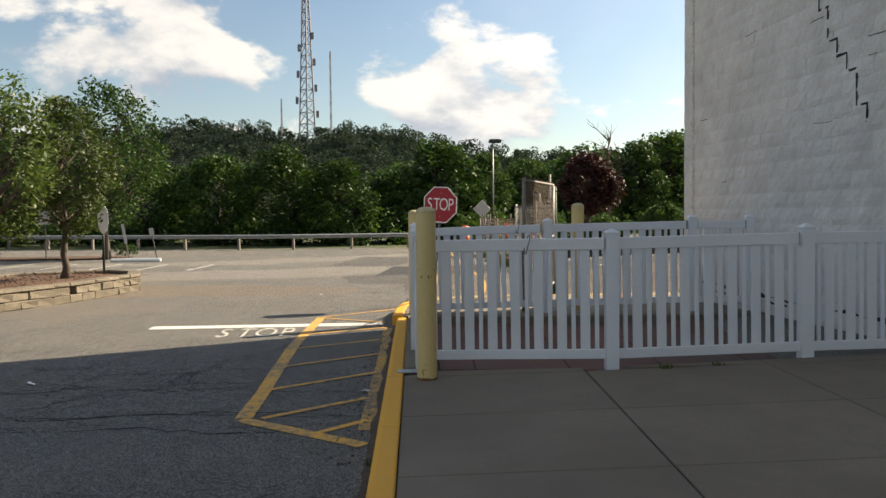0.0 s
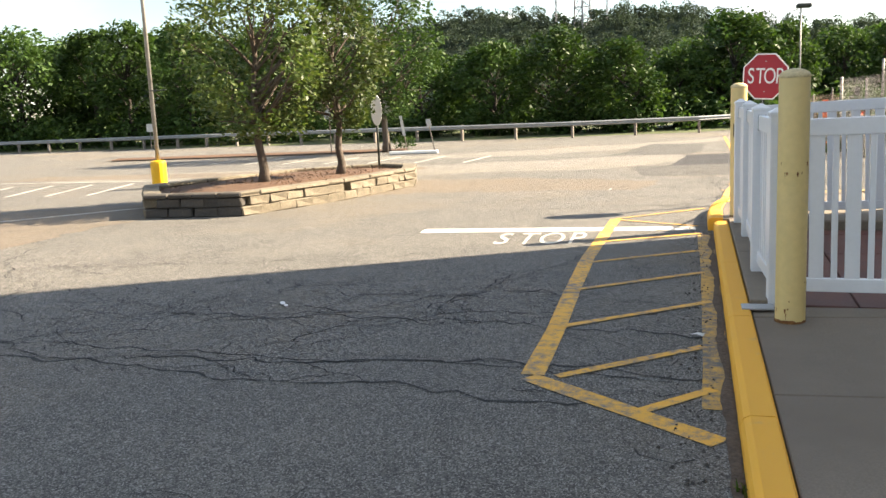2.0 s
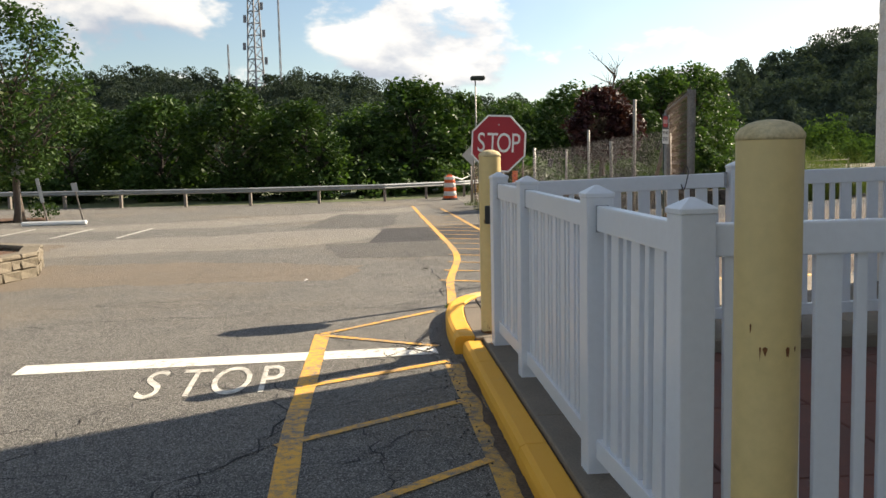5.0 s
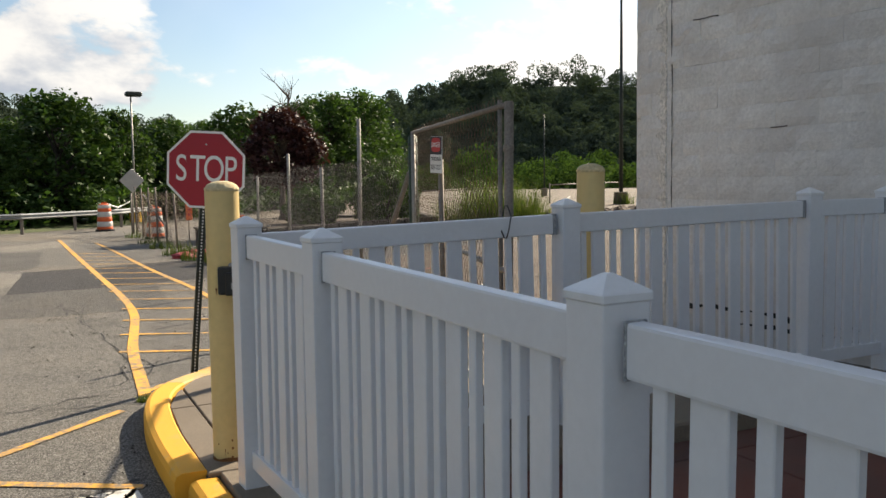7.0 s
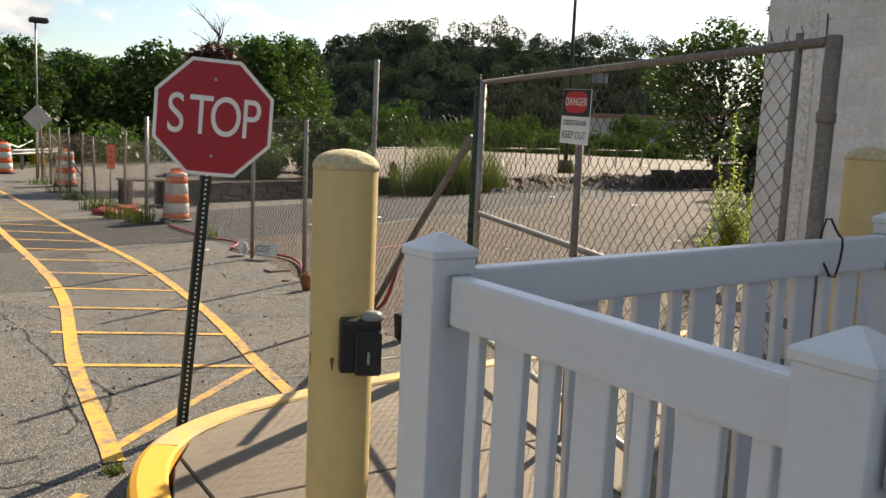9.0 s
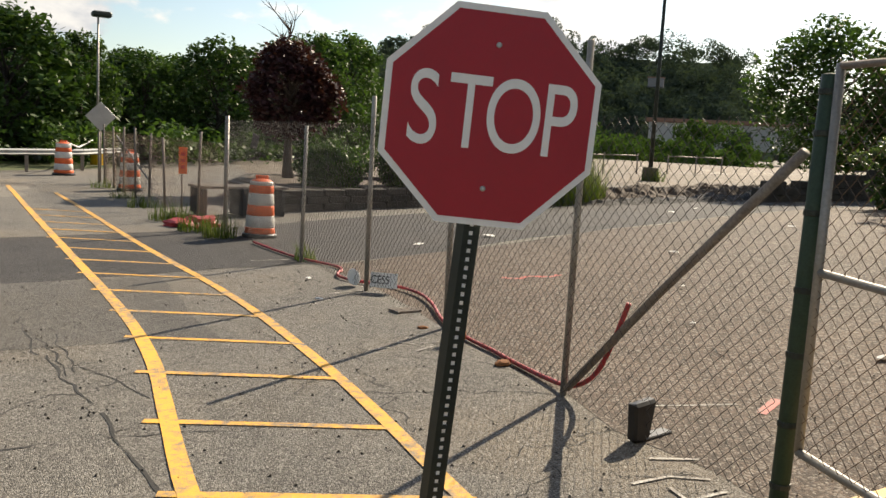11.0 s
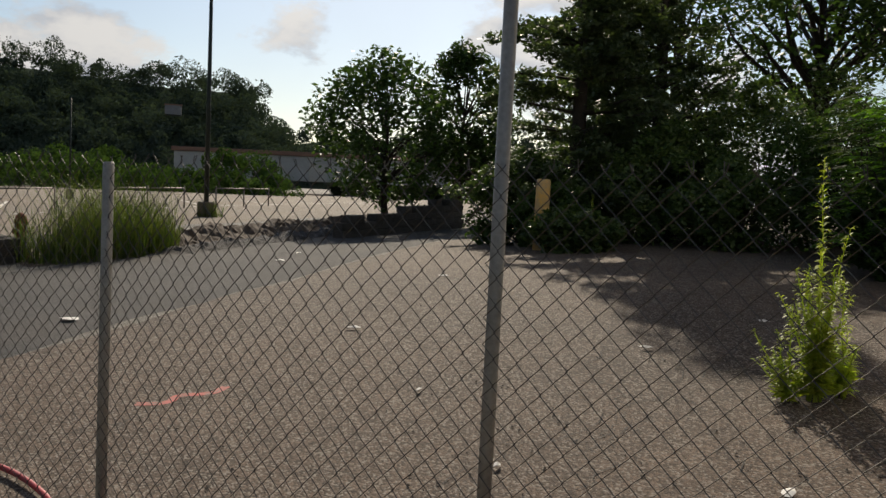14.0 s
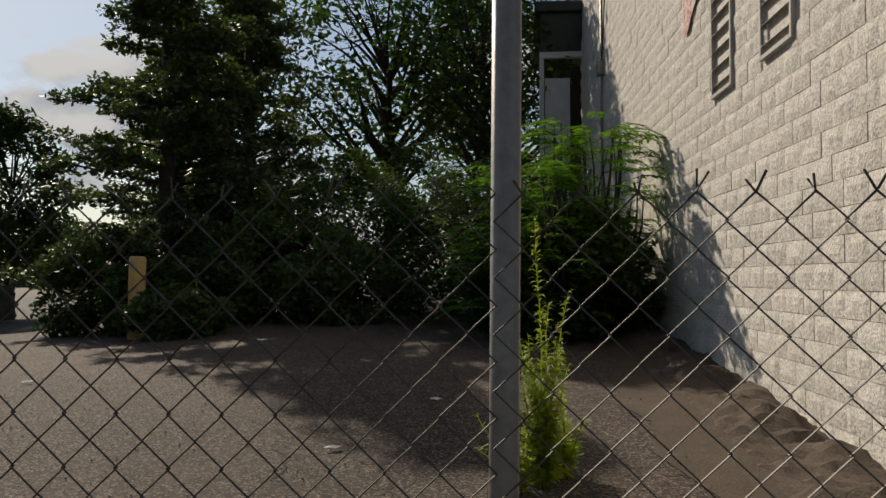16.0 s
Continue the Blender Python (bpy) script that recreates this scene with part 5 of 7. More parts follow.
# ---- chain-link fencing ----
def link_mesh(name, a, b, z0, z1, material, r=0.0019, cell=0.08, sag=0.0, seed=0, barbs=True, n=3):
    """Woven wire between two posts: each wire zigzags up and hooks its neighbours."""
    rnd = random.Random(seed)
    a, b = Vector((a[0], a[1], 0)), Vector((b[0], b[1], 0))
    d = (b - a).normalized()
    out = Vector((-d.y, d.x, 0))
    length = (b - a).length
    cols = int(length / (cell / 2))
    step = length / cols
    rows = int((z1 - z0) / (cell / 2))
    pieces = []
    for k in range(cols):
        pts = []
        for j in range(rows + 1):
            right = (j + k) % 2
            s = (k + right) * step + (0.035 if right else -0.035) * step
            zz = z0 + (z1 - z0) * j / rows
            wob = 0.012 * math.sin(zz * 3.1 + s * 1.7 + seed) + sag * math.sin(math.pi * s / length) * math.sin(math.pi * (zz - z0) / (z1 - z0))
            q = a + d * s + out * (wob + (0.0022 if k % 2 else -0.0022))
            pts.append((q.x, q.y, zz))
        if barbs:
            p = Vector(pts[-1])
            h = rnd.uniform(0.012, 0.034)
            pts.append(tuple(p + d * rnd.uniform(-0.02, 0.02) + Vector((0, 0, h)) + out * rnd.uniform(-0.012, 0.012)))
        pieces.append(tube(pts, r, n, False))
    return mesh_of(name, *joined(pieces), material)


def pole(name, x, y, h, r, material, parent, label="", lean=(0, 0), z=0.0, domed=True):
    pts = [(x, y, z - 0.03), (x + lean[0] * 0.5, y + lean[1] * 0.5, z + h * 0.5), (x + lean[0], y + lean[1], z + h - 0.004), (x + lean[0], y + lean[1], z + h)]
    return tube_part(name, pts, [r, r, r, r * 0.8], material, parent, label, 14)


link = thing("chain_link_fence", (0, 0, 0), 0, "galvanised chain-link fence on bare steel posts beside the drive", "fence", "chain-link fencing")
LPOSTS = [(2.05, 15.9), (2.13, 17.92), (2.05, 19.74), (1.91, 21.76), (1.62, 25.2)]
pole("post", 2.05, 15.9, 2.32, 0.0225, M_GALV, link, "tall grey steel post", (0.0, -0.02))
for k, (x, y) in enumerate(LPOSTS[1:]):
    pole("post", x, y, (1.80, 2.05, 1.72, 1.8)[k], 0.024, M_GALV, link, "", ((-0.03, -0.06), (0, 0), (0.02, 0.03), (0, 0))[k])
line = [(2.04, 14.08)] + LPOSTS
for k, (a, b) in enumerate(zip(line, line[1:])):
    off = -0.032
    hang("wire_mesh", link_mesh("wire_mesh", (a[0] + off, a[1]), (b[0] + off, b[1]), 0.03, 1.81 if k < 3 else 1.74, M_WIRE, 0.0022 if k < 3 else 0.0024, sag=0.03, seed=k), link)
pole("end_post", 2.02, 14.02, 2.02, 0.043, M_GREEN, link, "dark green end post wrapped with bands", (-0.02, -0.06))
for z in (0.12, 0.42, 0.75, 1.05, 1.4, 1.75, 1.93):
    part("band", lathe([(0.046, 0), (0.048, 0.004), (0.048, 0.024), (0.046, 0.028)], 16, at=(2.02 - 0.01 * z, 14.02 - 0.03 * z, z)), M_POSTDARK, link, "tension band")
tube_part("brace", [(2.05, 15.86, 0.06), (2.03, 15.0, 0.86), (2.0, 14.06, 1.68)], 0.026, M_GALV_RUST, link, "slanting weathered brace", 10)

gate = thing("chain_link_gate", (0, 0, 0), 0, "tall chain-link gate panel on a steel pipe frame, standing open", "gate", "chain-link fencing")
ga, gb = Vector((1.98, 13.9, 0)), Vector((1.35, 10.68, 0))


def gate_at(t, z):
    q = ga.lerp(gb, t)
    return (q.x, q.y, z)


tube_part("frame_rail", [gate_at(0, 2.05), gate_at(0.5, 2.035), gate_at(1, 2.02)], 0.017, M_GALV_RUST, gate, "", 10)
tube_part("frame_rail", [gate_at(0, 1.16), gate_at(0.5, 1.12), gate_at(1, 1.08)], 0.018, M_GALV, gate, "", 10)
tube_part("frame_rail", [gate_at(0, 0.34), gate_at(0.5, 0.29), gate_at(1, 0.24)], 0.021, M_GALV, gate, "", 10)
tube_part("frame_upright", [gate_at(0, 0.34), gate_at(0, 2.06)], 0.021, M_GALV, gate, "", 10)
tube_part("frame_upright", [gate_at(0.96, 0.24), gate_at(0.96, 2.06)], 0.013, M_GALV_RUST, gate, "", 10)
hang("wire_mesh", link_mesh("wire_mesh", gate_at(0, 0)[:2], gate_at(0.96, 0)[:2], 0.3, 2.06, M_WIRE_RUST, 0.0021, seed=9), gate)
gpost = thing("gate_post", (1.35, 10.66, 0.14), 0, "thick weathered steel gate post behind the white fence", "post")
tube_part("pipe", [(0, 0, -0.02), (0, 0, 0.96), (0.01, 0, 1.89), (0.01, 0, 1.90)], [0.026, 0.026, 0.026, 0.022], M_GALV_RUST, gpost, "", 16)
for z in (0.5, 1.62):
    part("hinge", lathe([(0.028, 0), (0.031, 0.006), (0.031, 0.034), (0.028, 0.04)], 14, at=(0.005, 0, z)), M_GALV_RUST, gpost, "clamped hinge band")

dg = thing("danger_sign", (1.615, 12.28, 0.14), 0, "red, black and white danger notice on a thin steel post", "sign")
tube_part("post", [(0.0, 0, -0.02), (-0.01, 0.0, 0.8), (-0.015, 0, 1.62)], 0.02, M_GALV_RUST, dg, "thin rusty post", 10)
dm = Matrix.Translation((-0.05, 0.0, 1.655)) @ Matrix.Rotation(radians(-90), 4, "Z") @ Matrix.Rotation(radians(90), 4, "X") @ Matrix.Rotation(radians(-2.5), 4, "Z") @ Matrix.Diagonal((1.0, 0.9, 1.0, 1.0))
dp = part("board", box((0.23, 0.30, 0.004), (0, 0, 0), 0.0), M_SIGNWHITE, dg, "white plastic board", dm)
part("black_panel", box((0.226, 0.146, 0.001), (0, 0.075, 0.0026)), M_TEXTDARK, dp, "black upper panel")
ov = bmesh.new()
rr = [ov.verts.new((0.088 * (abs(math.cos(a)) ** 0.55) * (1 if math.cos(a) > 0 else -1), 0.08 + 0.058 * (abs(math.sin(a)) ** 0.55) * (1 if math.sin(a) > 0 else -1), 0.0036)) for a in [2 * math.pi * k / 40 for k in range(40)]]
ov.faces.new(rr)
part("red_oval", ov, M_DANGER, dp, "red oval")
letters("lettering", "DANGER", 0.042, M_SIGNWHITE, dp, Matrix.Translation((0, 0.08, 0.0042)), "white lettering", wide=0.72, thick=0.0003)
letters("lettering", "CONSTRUCTION AREA", 0.030, M_TEXTDARK, dp, Matrix.Translation((0, -0.035, 0.003)), "black lettering", wide=0.42, thick=0.0003)
letters("lettering", "KEEP OUT", 0.040, M_TEXTDARK, dp, Matrix.Translation((0, -0.103, 0.003)), "black lettering", wide=0.74, thick=0.0003)

# ---- retaining-block planter with two trees ----
planter = thing("planter", (0, 0, 0), 0, "low planter of tan split retaining blocks, filled with bark mulch", "planter")
# mottled grey for grimy back rail ends and painted shadow at the routed holes
PL = [(-8.95, 11.45), (-7.35, 11.75), (-6.75, 13.9), (-6.45, 16.3), (-6.9, 17.4), (-7.8, 17.9), (-9.4, 16.6), (-10.4, 13.2)]


def retaining_block(w, h, d, seed, material):
    r = random.Random(seed)
    bm = box((w, d, h), (0, 0, 0), 0.016, 1)
    for v in bm.verts:
        if v.co.y < 0:
            v.co.y += r.uniform(-0.02, 0.012)
            v.co.x += r.uniform(-0.006, 0.006)
    me_ = bpy.data.meshes.new("block")
    bm.to_mesh(me_)
    bm.free()
    me_.materials.append(material)
    return me_


RB = [retaining_block(0.395, 0.142, 0.24, k, M_RETAIN) for k in range(5)]
RC = [retaining_block(0.395, 0.068, 0.27, k + 9, M_RETAIN) for k in range(4)]
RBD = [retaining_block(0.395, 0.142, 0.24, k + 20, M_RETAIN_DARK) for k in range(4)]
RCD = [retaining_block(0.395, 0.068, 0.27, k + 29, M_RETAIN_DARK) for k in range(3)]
rp = random.Random(4)
for e, (a, b) in enumerate(zip(PL, PL[1:] + PL[:1])):
    a, b = Vector((*a, 0)), Vector((*b, 0))
    d = (b - a).normalized()
    ln = (b - a).length
    ang = math.atan2(d.y, d.x)
    n = max(1, round(ln / 0.405))
    courses = 2
    for c in range(courses + 1):
        cap = c == courses
        for k in range(n):
            t = (k + 0.5 + (0.5 if c % 2 and k < n - 1 else 0.0)) * ln / n
            z = 0.072 + 0.148 * c if not cap else 0.148 * courses + 0.036
            m = Matrix.Translation(a + d * t + Vector((rp.uniform(-.012, .012), rp.uniform(-.012, .012), z))) @ Matrix.Rotation(ang + rp.uniform(-.03, .03), 4, "Z") @ Matrix.Translation((0, 0.12, 0))
            # shade on the south face is put into the colour: darker copies of the blocks
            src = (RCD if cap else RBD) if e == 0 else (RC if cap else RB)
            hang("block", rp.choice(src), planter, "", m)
mul = shrunk(PL, 0.2)
bm = bmesh.new()
cx_, cy_ = sum(p[0] for p in mul) / len(mul), sum(p[1] for p in mul) / len(mul)
ring0 = [bm.verts.new((x, y, 0.27)) for x, y in mul]
ring1 = [bm.verts.new((cx_ + (x - cx_) * 0.6, cy_ + (y - cy_) * 0.6, 0.36)) for x, y in mul]
for k in range(len(mul)):
    bm.faces.new((ring0[k], ring0[(k + 1) % len(mul)], ring1[(k + 1) % len(mul)], ring1[k]))
bm.faces.new(ring1)
part("mulch", bm, M_MULCH, planter, "dark brown bark mulch")
chips = []
for _ in range(900):
    x, y = rp.uniform(-10.2, -6.6), rp.uniform(11.6, 17.8)
    q = clip(clip(mul, 1, 0, x), -1, 0, -x + 0.01)
    if len(q) < 3 or not min(p[1] for p in q) < y < max(p[1] for p in q):
        continue
    f = max(abs(x - cx_) / 1.9, abs(y - cy_) / 3.2)
    z = 0.36 if f < 0.55 else 0.29
    s = rp.uniform(0.02, 0.05)
    a = rp.uniform(0, 6.3)
    chips.append(tube([(x, y, z), (x + s * math.cos(a), y + s * math.sin(a), z + rp.uniform(0.0, 0.04))], [0.008, 0.005], 4))
tagged(hang("bark_litter", mesh_of("bark_litter", *joined(chips), M_MULCH), planter), kind="stuff")
broadleaf("pear_tree", (-8.15, 13.6, 0.34), 3.75, 3.3, 1.15, 0.085, M_LEAF, M_BARK, 21, 62, 150, 0.05, "young pear tree with an open glossy green crown, in the planter", group="planter trees", crown_low=0.95)
broadleaf("pear_tree", (-7.45, 15.1, 0.34), 3.4, 2.4, 1.2, 0.075, M_LEAF, M_BARK, 33, 62, 120, 0.048, "young ornamental pear tree with a narrower crown, in the planter", group="planter trees", crown_low=1.0)
oval = thing("oval_sign", (-7.35, 16.6, 0.3), 28, "white oval sign seen from its edge on a dark post", "road sign")
tube_part("post", [(0, 0, -0.05), (0, 0, 1.3)], 0.024, M_POSTDARK, oval)
bm = lathe([(0.30, 0), (0.305, 0.004), (0.305, 0.01), (0.30, 0.014)], 28)
part("disc", bm, M_SIGNWHITE, oval, "white oval disc", Matrix.Translation((0, -0.03, 1.2)) @ Matrix.Rotation(radians(90), 4, "X") @ Matrix.Diagonal((0.36, 1.0, 1, 1)))


# ---- lamp masts, small signs, guard rail ----
def lamp_mast(name, loc, h, base, label, head=1, yellow=True, r=0.06, rot=0):
    t = thing(name, loc, rot, label, "lamp post")
    if yellow:
        part("base", lathe([(base, 0), (base, 0.55), (base * 0.94, 0.6), (0.09, 0.62)], 16), M_YELLOW, t, "yellow-painted round concrete base", smooth=False)
    else:
        part("base", lathe([(base, 0), (base, 0.5), (base * 0.9, 0.55)], 16), M_CONC, t, "concrete base")
    tube_part("pole", [(0, 0, 0.5), (0, 0, h * 0.5), (0, 0, h)], [r, r * 0.85, r * 0.62], M_GALV if yellow else M_POSTDARK, t, "", 10)
    for k in range(head):
        s = 1 if k == 0 else -1
        part("lamp_head", box((0.66, 0.42, 0.2), (s * 0.12, 0, h + 0.08), 0.05, 1), M_POSTDARK, t, "dark box lamp head")
    return t


lamp_mast("lamp_mast", (-12.8, 16.5, 0), 9.5, 0.17, "tall grey lamp mast on a yellow base in the car park", 1, True, 0.048)
tl = thing("small_bracket_sign", (-12.75, 16.4, 2.15), 0, "thin bare bracket on the lamp mast", "bracket")
tube_part("bar", [(0, 0, 0), (0.45, 0, 0.0)], 0.012, M_POSTDARK, tl)
lamp_mast("lamp_mast", (0.9, 45.5, gz(0.9, 45.5)), 5.35, 0.25, "dark lamp mast with a flat head on a yellow base", 1, True, 0.055, 10)


def small_sign(loc, h, w, hh, label, lean=0.0, group="small signs", mat=None, rot=20, thick=0.02):
    t = thing("sign_post", loc, rot, label, "road sign", group)
    m = Matrix.Rotation(radians(lean), 4, "Y")
    part("post", box((thick * 2, thick * 2, h), (0, 0, h / 2 - 0.02), 0.003), M_GALV_RUST, t, "", m)
    if w:
        part("plate", box((w, 0.006, hh), (0, -thick - 0.006, h - hh / 2), 0.002), mat or M_SIGNBACK, t, "small pale plate", m)
    return t


small_sign((-31.0, 38.0, 0), 1.35, 0.32, 0.42, "small grey notice on a thin post by the guard rail")
small_sign((-15.2, 28.9, 0), 1.75, 0.34, 0.46, "small grey notice on a thin post")
small_sign((-12.9, 28.9, 0), 1.85, 0.34, 0.46, "small grey notice on a thin post")
small_sign((-12.0, 28.6, 0), 1.3, 0.1, 0.7, "leaning thin post with a narrow pale plate", -9)
small_sign((-11.1, 28.9, 0), 1.15, 0.16, 0.26, "short leaning dark post with a small plate", -10)
stopb = thing("wheel_stop", (-11.3, 27.5, 0), 8, "low white concrete wheel stop", "wheel stop")
part("bar", box((1.7, 0.16, 0.12), (0, 0, 0.06), 0.03, 1), M_SIGNWHITE, stopb)
isl = flat_patch("mulch_island", ragged([(-24, 27.2), (-16, 28.4), (-12.2, 29.2), (-13, 30.6), (-18, 30.2), (-25, 28.8)], 0.12, 0.8, 31), M_MULCH, "low island of dark mulch in the car park", 0.05)
broadleaf("locust_tree", (-13.1, 29.2, 0.03), 6.0, 5.4, 1.5, 0.13, M_LEAF_WOOD, M_BARK, 51, 60, 130, 0.085, "taller feathery green tree on the mulch island", crown_low=1.5)
sh = thing("shrub", (-12.6, 29.7, 0.03), 0, "small dull green shrub on the mulch island", "shrub")
hang("leaves", leaf_mesh("leaves", [(0.25 * math.cos(k), 0.25 * math.sin(k), 0.3) for k in range(7)], [0.25] * 7, 50, 0.05, M_LEAF_WOOD2, 5), sh)
rail = thing("guard_rail", (0, 0, 0), 0, "galvanised steel guard rail along the edge of the car park", "guard rail")
RP = dense([(-70, 36.0), (-45, 38.0), (-30, 38.8), (-20, 38.0), (-13, 36.8), (-8, 36.6), (-3, 38.0), (0.2, 41.3), (1.6, 44.5)], 2.0)
prof = [(0, 0.50), (0.03, 0.52), (0.07, 0.54), (0.03, 0.57), (0.03, 0.61), (0.07, 0.645), (0.03, 0.67), (0, 0.69)]
rv, rf = [], []
for i, p in enumerate(RP):
    a, b = RP[max(0, i - 1)], RP[min(len(RP) - 1, i + 1)]
    dx, dy = b[0] - a[0], b[1] - a[1]
    ln = math.hypot(dx, dy)
    for o, z in prof:
        rv.append((p[0] + dy / ln * o, p[1] - dx / ln * o, z))
for i in range(len(RP) - 1):
    for k in range(len(prof) - 1):
        rf.append((i * 8 + k, i * 8 + k + 1, i * 8 + k + 9, i * 8 + k + 8))
hang("beam", mesh_of("beam", rv, rf, M_RAIL, False), rail, "ribbed steel beam")
gpm = None
for i, p in enumerate(RP):
    bm = box((0.1, 0.15, 0.72), (0, 0.1, 0.34), 0.004)
    ob = part("post", bm, M_GALV_RUST, rail, "", Matrix.Translation((p[0], p[1], 0)))

# ---- beside and beyond the chain-link fence ----
def drum(loc, label, h=0.92, r=0.26, lean=0.0):
    t = thing("traffic_drum", loc, 0, label, "traffic drum", "orange traffic drums")
    m = Matrix.Rotation(radians(lean), 4, "Y")
    levels = [0.0, 0.16, 0.34, 0.50, 0.68, 0.80, h]
    part("foot", lathe([(r * 1.22, 0), (r * 1.22, 0.05), (r * 1.08, 0.07)], 20), M_BLACK, t, "black rubber foot", m)
    for k in range(6):
        a, b = levels[k] + (0.06 if k == 0 else 0), levels[k + 1]
        ra, rb = r * (1.06 - 0.30 * a), r * (1.06 - 0.30 * b)
        part("band", lathe([(ra * 0.96, a), (ra, a + 0.012), (rb, b - 0.012), (rb * 0.96, b)], 24), M_ORANGE if k % 2 == 0 else M_BARRELWHITE, t, "orange band" if k % 2 == 0 else "white reflective band", m, True)
    part("top", lathe([(r * 0.78, h - 0.005), (r * 0.5, h + 0.03), (r * 0.2, h + 0.04)], 16), M_ORANGE, t, "", m)
    bm = bmesh.new()
    box((0.2, 0.03, 0.06), (0, 0, h + 0.06), 0.01, 1, bm)
    part("handle", bm, M_ORANGE, t, "", m)
    return t


drum((1.97, 24.3, 0), "scuffed orange and white traffic drum beside the fence", 0.86, 0.22, 1)
drum((-0.42, 38.6, 0), "orange and white traffic drum by the guard rail")
drum((0.9, 33.2, 0), "orange and white traffic drum behind the rusty fence", 0.9, 0.25)

rust = thing("rusty_wire_fence", (0, 0, 0), 0, "rust-brown sagging wire fence on thin posts along the drive", "fence", "chain-link fencing")
RF = [(1.62, 25.2), (1.45, 26.8), (1.1, 28.4), (0.95, 29.7), (0.82, 31.0), (0.7, 32.4), (0.6, 33.9), (0.48, 35.4)]
rf_r = random.Random(6)
for k, (x, y) in enumerate(RF[1:]):
    pole("post", x, y, rf_r.uniform(1.3, 1.6), 0.024, M_GALV_RUST, rust, "", (rf_r.uniform(-0.05, 0.05), rf_r.uniform(-0.08, 0.08)))
for k, (a, b) in enumerate(zip(RF, RF[1:])):
    hang("wire_mesh", link_mesh("wire_mesh", a, b, 0.04, 1.36, M_WIRE_RUST, 0.0026, 0.09, 0.05, k + 20), rust)
tube_part("fallen_rail", [(0.62, 33.5, 1.3), (0.95, 29.9, 0.5)], 0.018, M_GALV, rust, "slanting loose pipe")
tube_part("white_post", [(1.62, 25.2, 0), (1.62, 25.2, 1.82)], 0.034, M_GALV, rust, "pale wrapped post", 8)

og = thing("orange_marker", (1.35, 28.0, 0), 20, "bright orange marker plate on a thin dark stake", "marker")
tube_part("stake", [(0, 0, -0.05), (0, 0, 0.75)], 0.017, M_GALV_RUST, og)
part("plate", box((0.17, 0.012, 0.5), (0, -0.02, 0.98), 0.004), M_ORANGE, og, "orange plate with illegible dark bars")
for k in range(3):
    part("bar", box((0.08, 0.002, 0.06), (0, -0.028, 0.86 + 0.12 * k)), M_DANGER, og, "dark mark")
dia = thing("diamond_sign", (0.42, 36.2, 0), 8, "bare metal back of a diamond sign on a thin post", "road sign")
tube_part("post", [(0, 0, -0.05), (0, 0, 2.1)], 0.03, M_GALV_RUST, dia)
part("plate", box((0.56, 0.008, 0.56), (0, 0, 0), 0.003), M_SIGNBACK, dia, "", Matrix.Translation((0, -0.035, 1.74)) @ Matrix.Rotation(radians(45), 4, "Y"))
hp = thing("short_post", (0.35, 35.6, 0), 0, "short dark post at the end of the rusty fence", "post")
tube_part("pipe", [(0, 0, -0.03), (0, 0, 1.35)], 0.026, M_GALV_RUST, hp)
tape = tube_part("barrier_tape", [(-0.42, 38.6, 0.98), (0.1, 41.5, 0.74), (0.72, 45.4, 0.9)], 0.03, M_SIGNWHITE, n=5)
tagged(tape, "sagging white barrier tape from the drum to the lamp post", "tape")
blk = thing("dark_placard", (1.95, 24.7, 1.45), 15, "small dark placard hanging askew on the wire fence", "placard")
part("plate", box((0.12, 0.01, 0.22), (0, 0, 0), 0.003), M_TEXTDARK, blk, "", Matrix.Rotation(radians(14), 4, "Y"))
pal = thing("steel_pallet", (2.3, 27.5, gz(2.3, 27.5)), 8, "grey stack of steel grating behind the fence", "pallet")
for k in range(5):
    part("bar", box((1.7, 0.06, 0.05), (0, -0.3 + 0.15 * k, 0.55), 0.008), M_GALV_RUST, pal)
for x in (-0.75, 0, 0.75):
    part("bearer", box((0.08, 0.75, 0.5), (x, 0, 0.27), 0.01), M_ASPHALT_DARK, pal)
net = thing("orange_netting", (1.25, 25.8, 0), 10, "crumpled heap of red plastic netting on the ground", "netting")
rn = random.Random(3)
bm = bmesh.new()
bmesh.ops.create_icosphere(bm, subdivisions=3, radius=0.35)
for v in bm.verts:
    f = 1 + 0.55 * noise.noise(v.co * 5.0)
    v.co = Vector((v.co.x * 1.3 * f, v.co.y * 0.9 * f, max(-0.01, v.co.z * 0.38 * f + 0.03)))
part("heap", bm, M_HOSE, net)


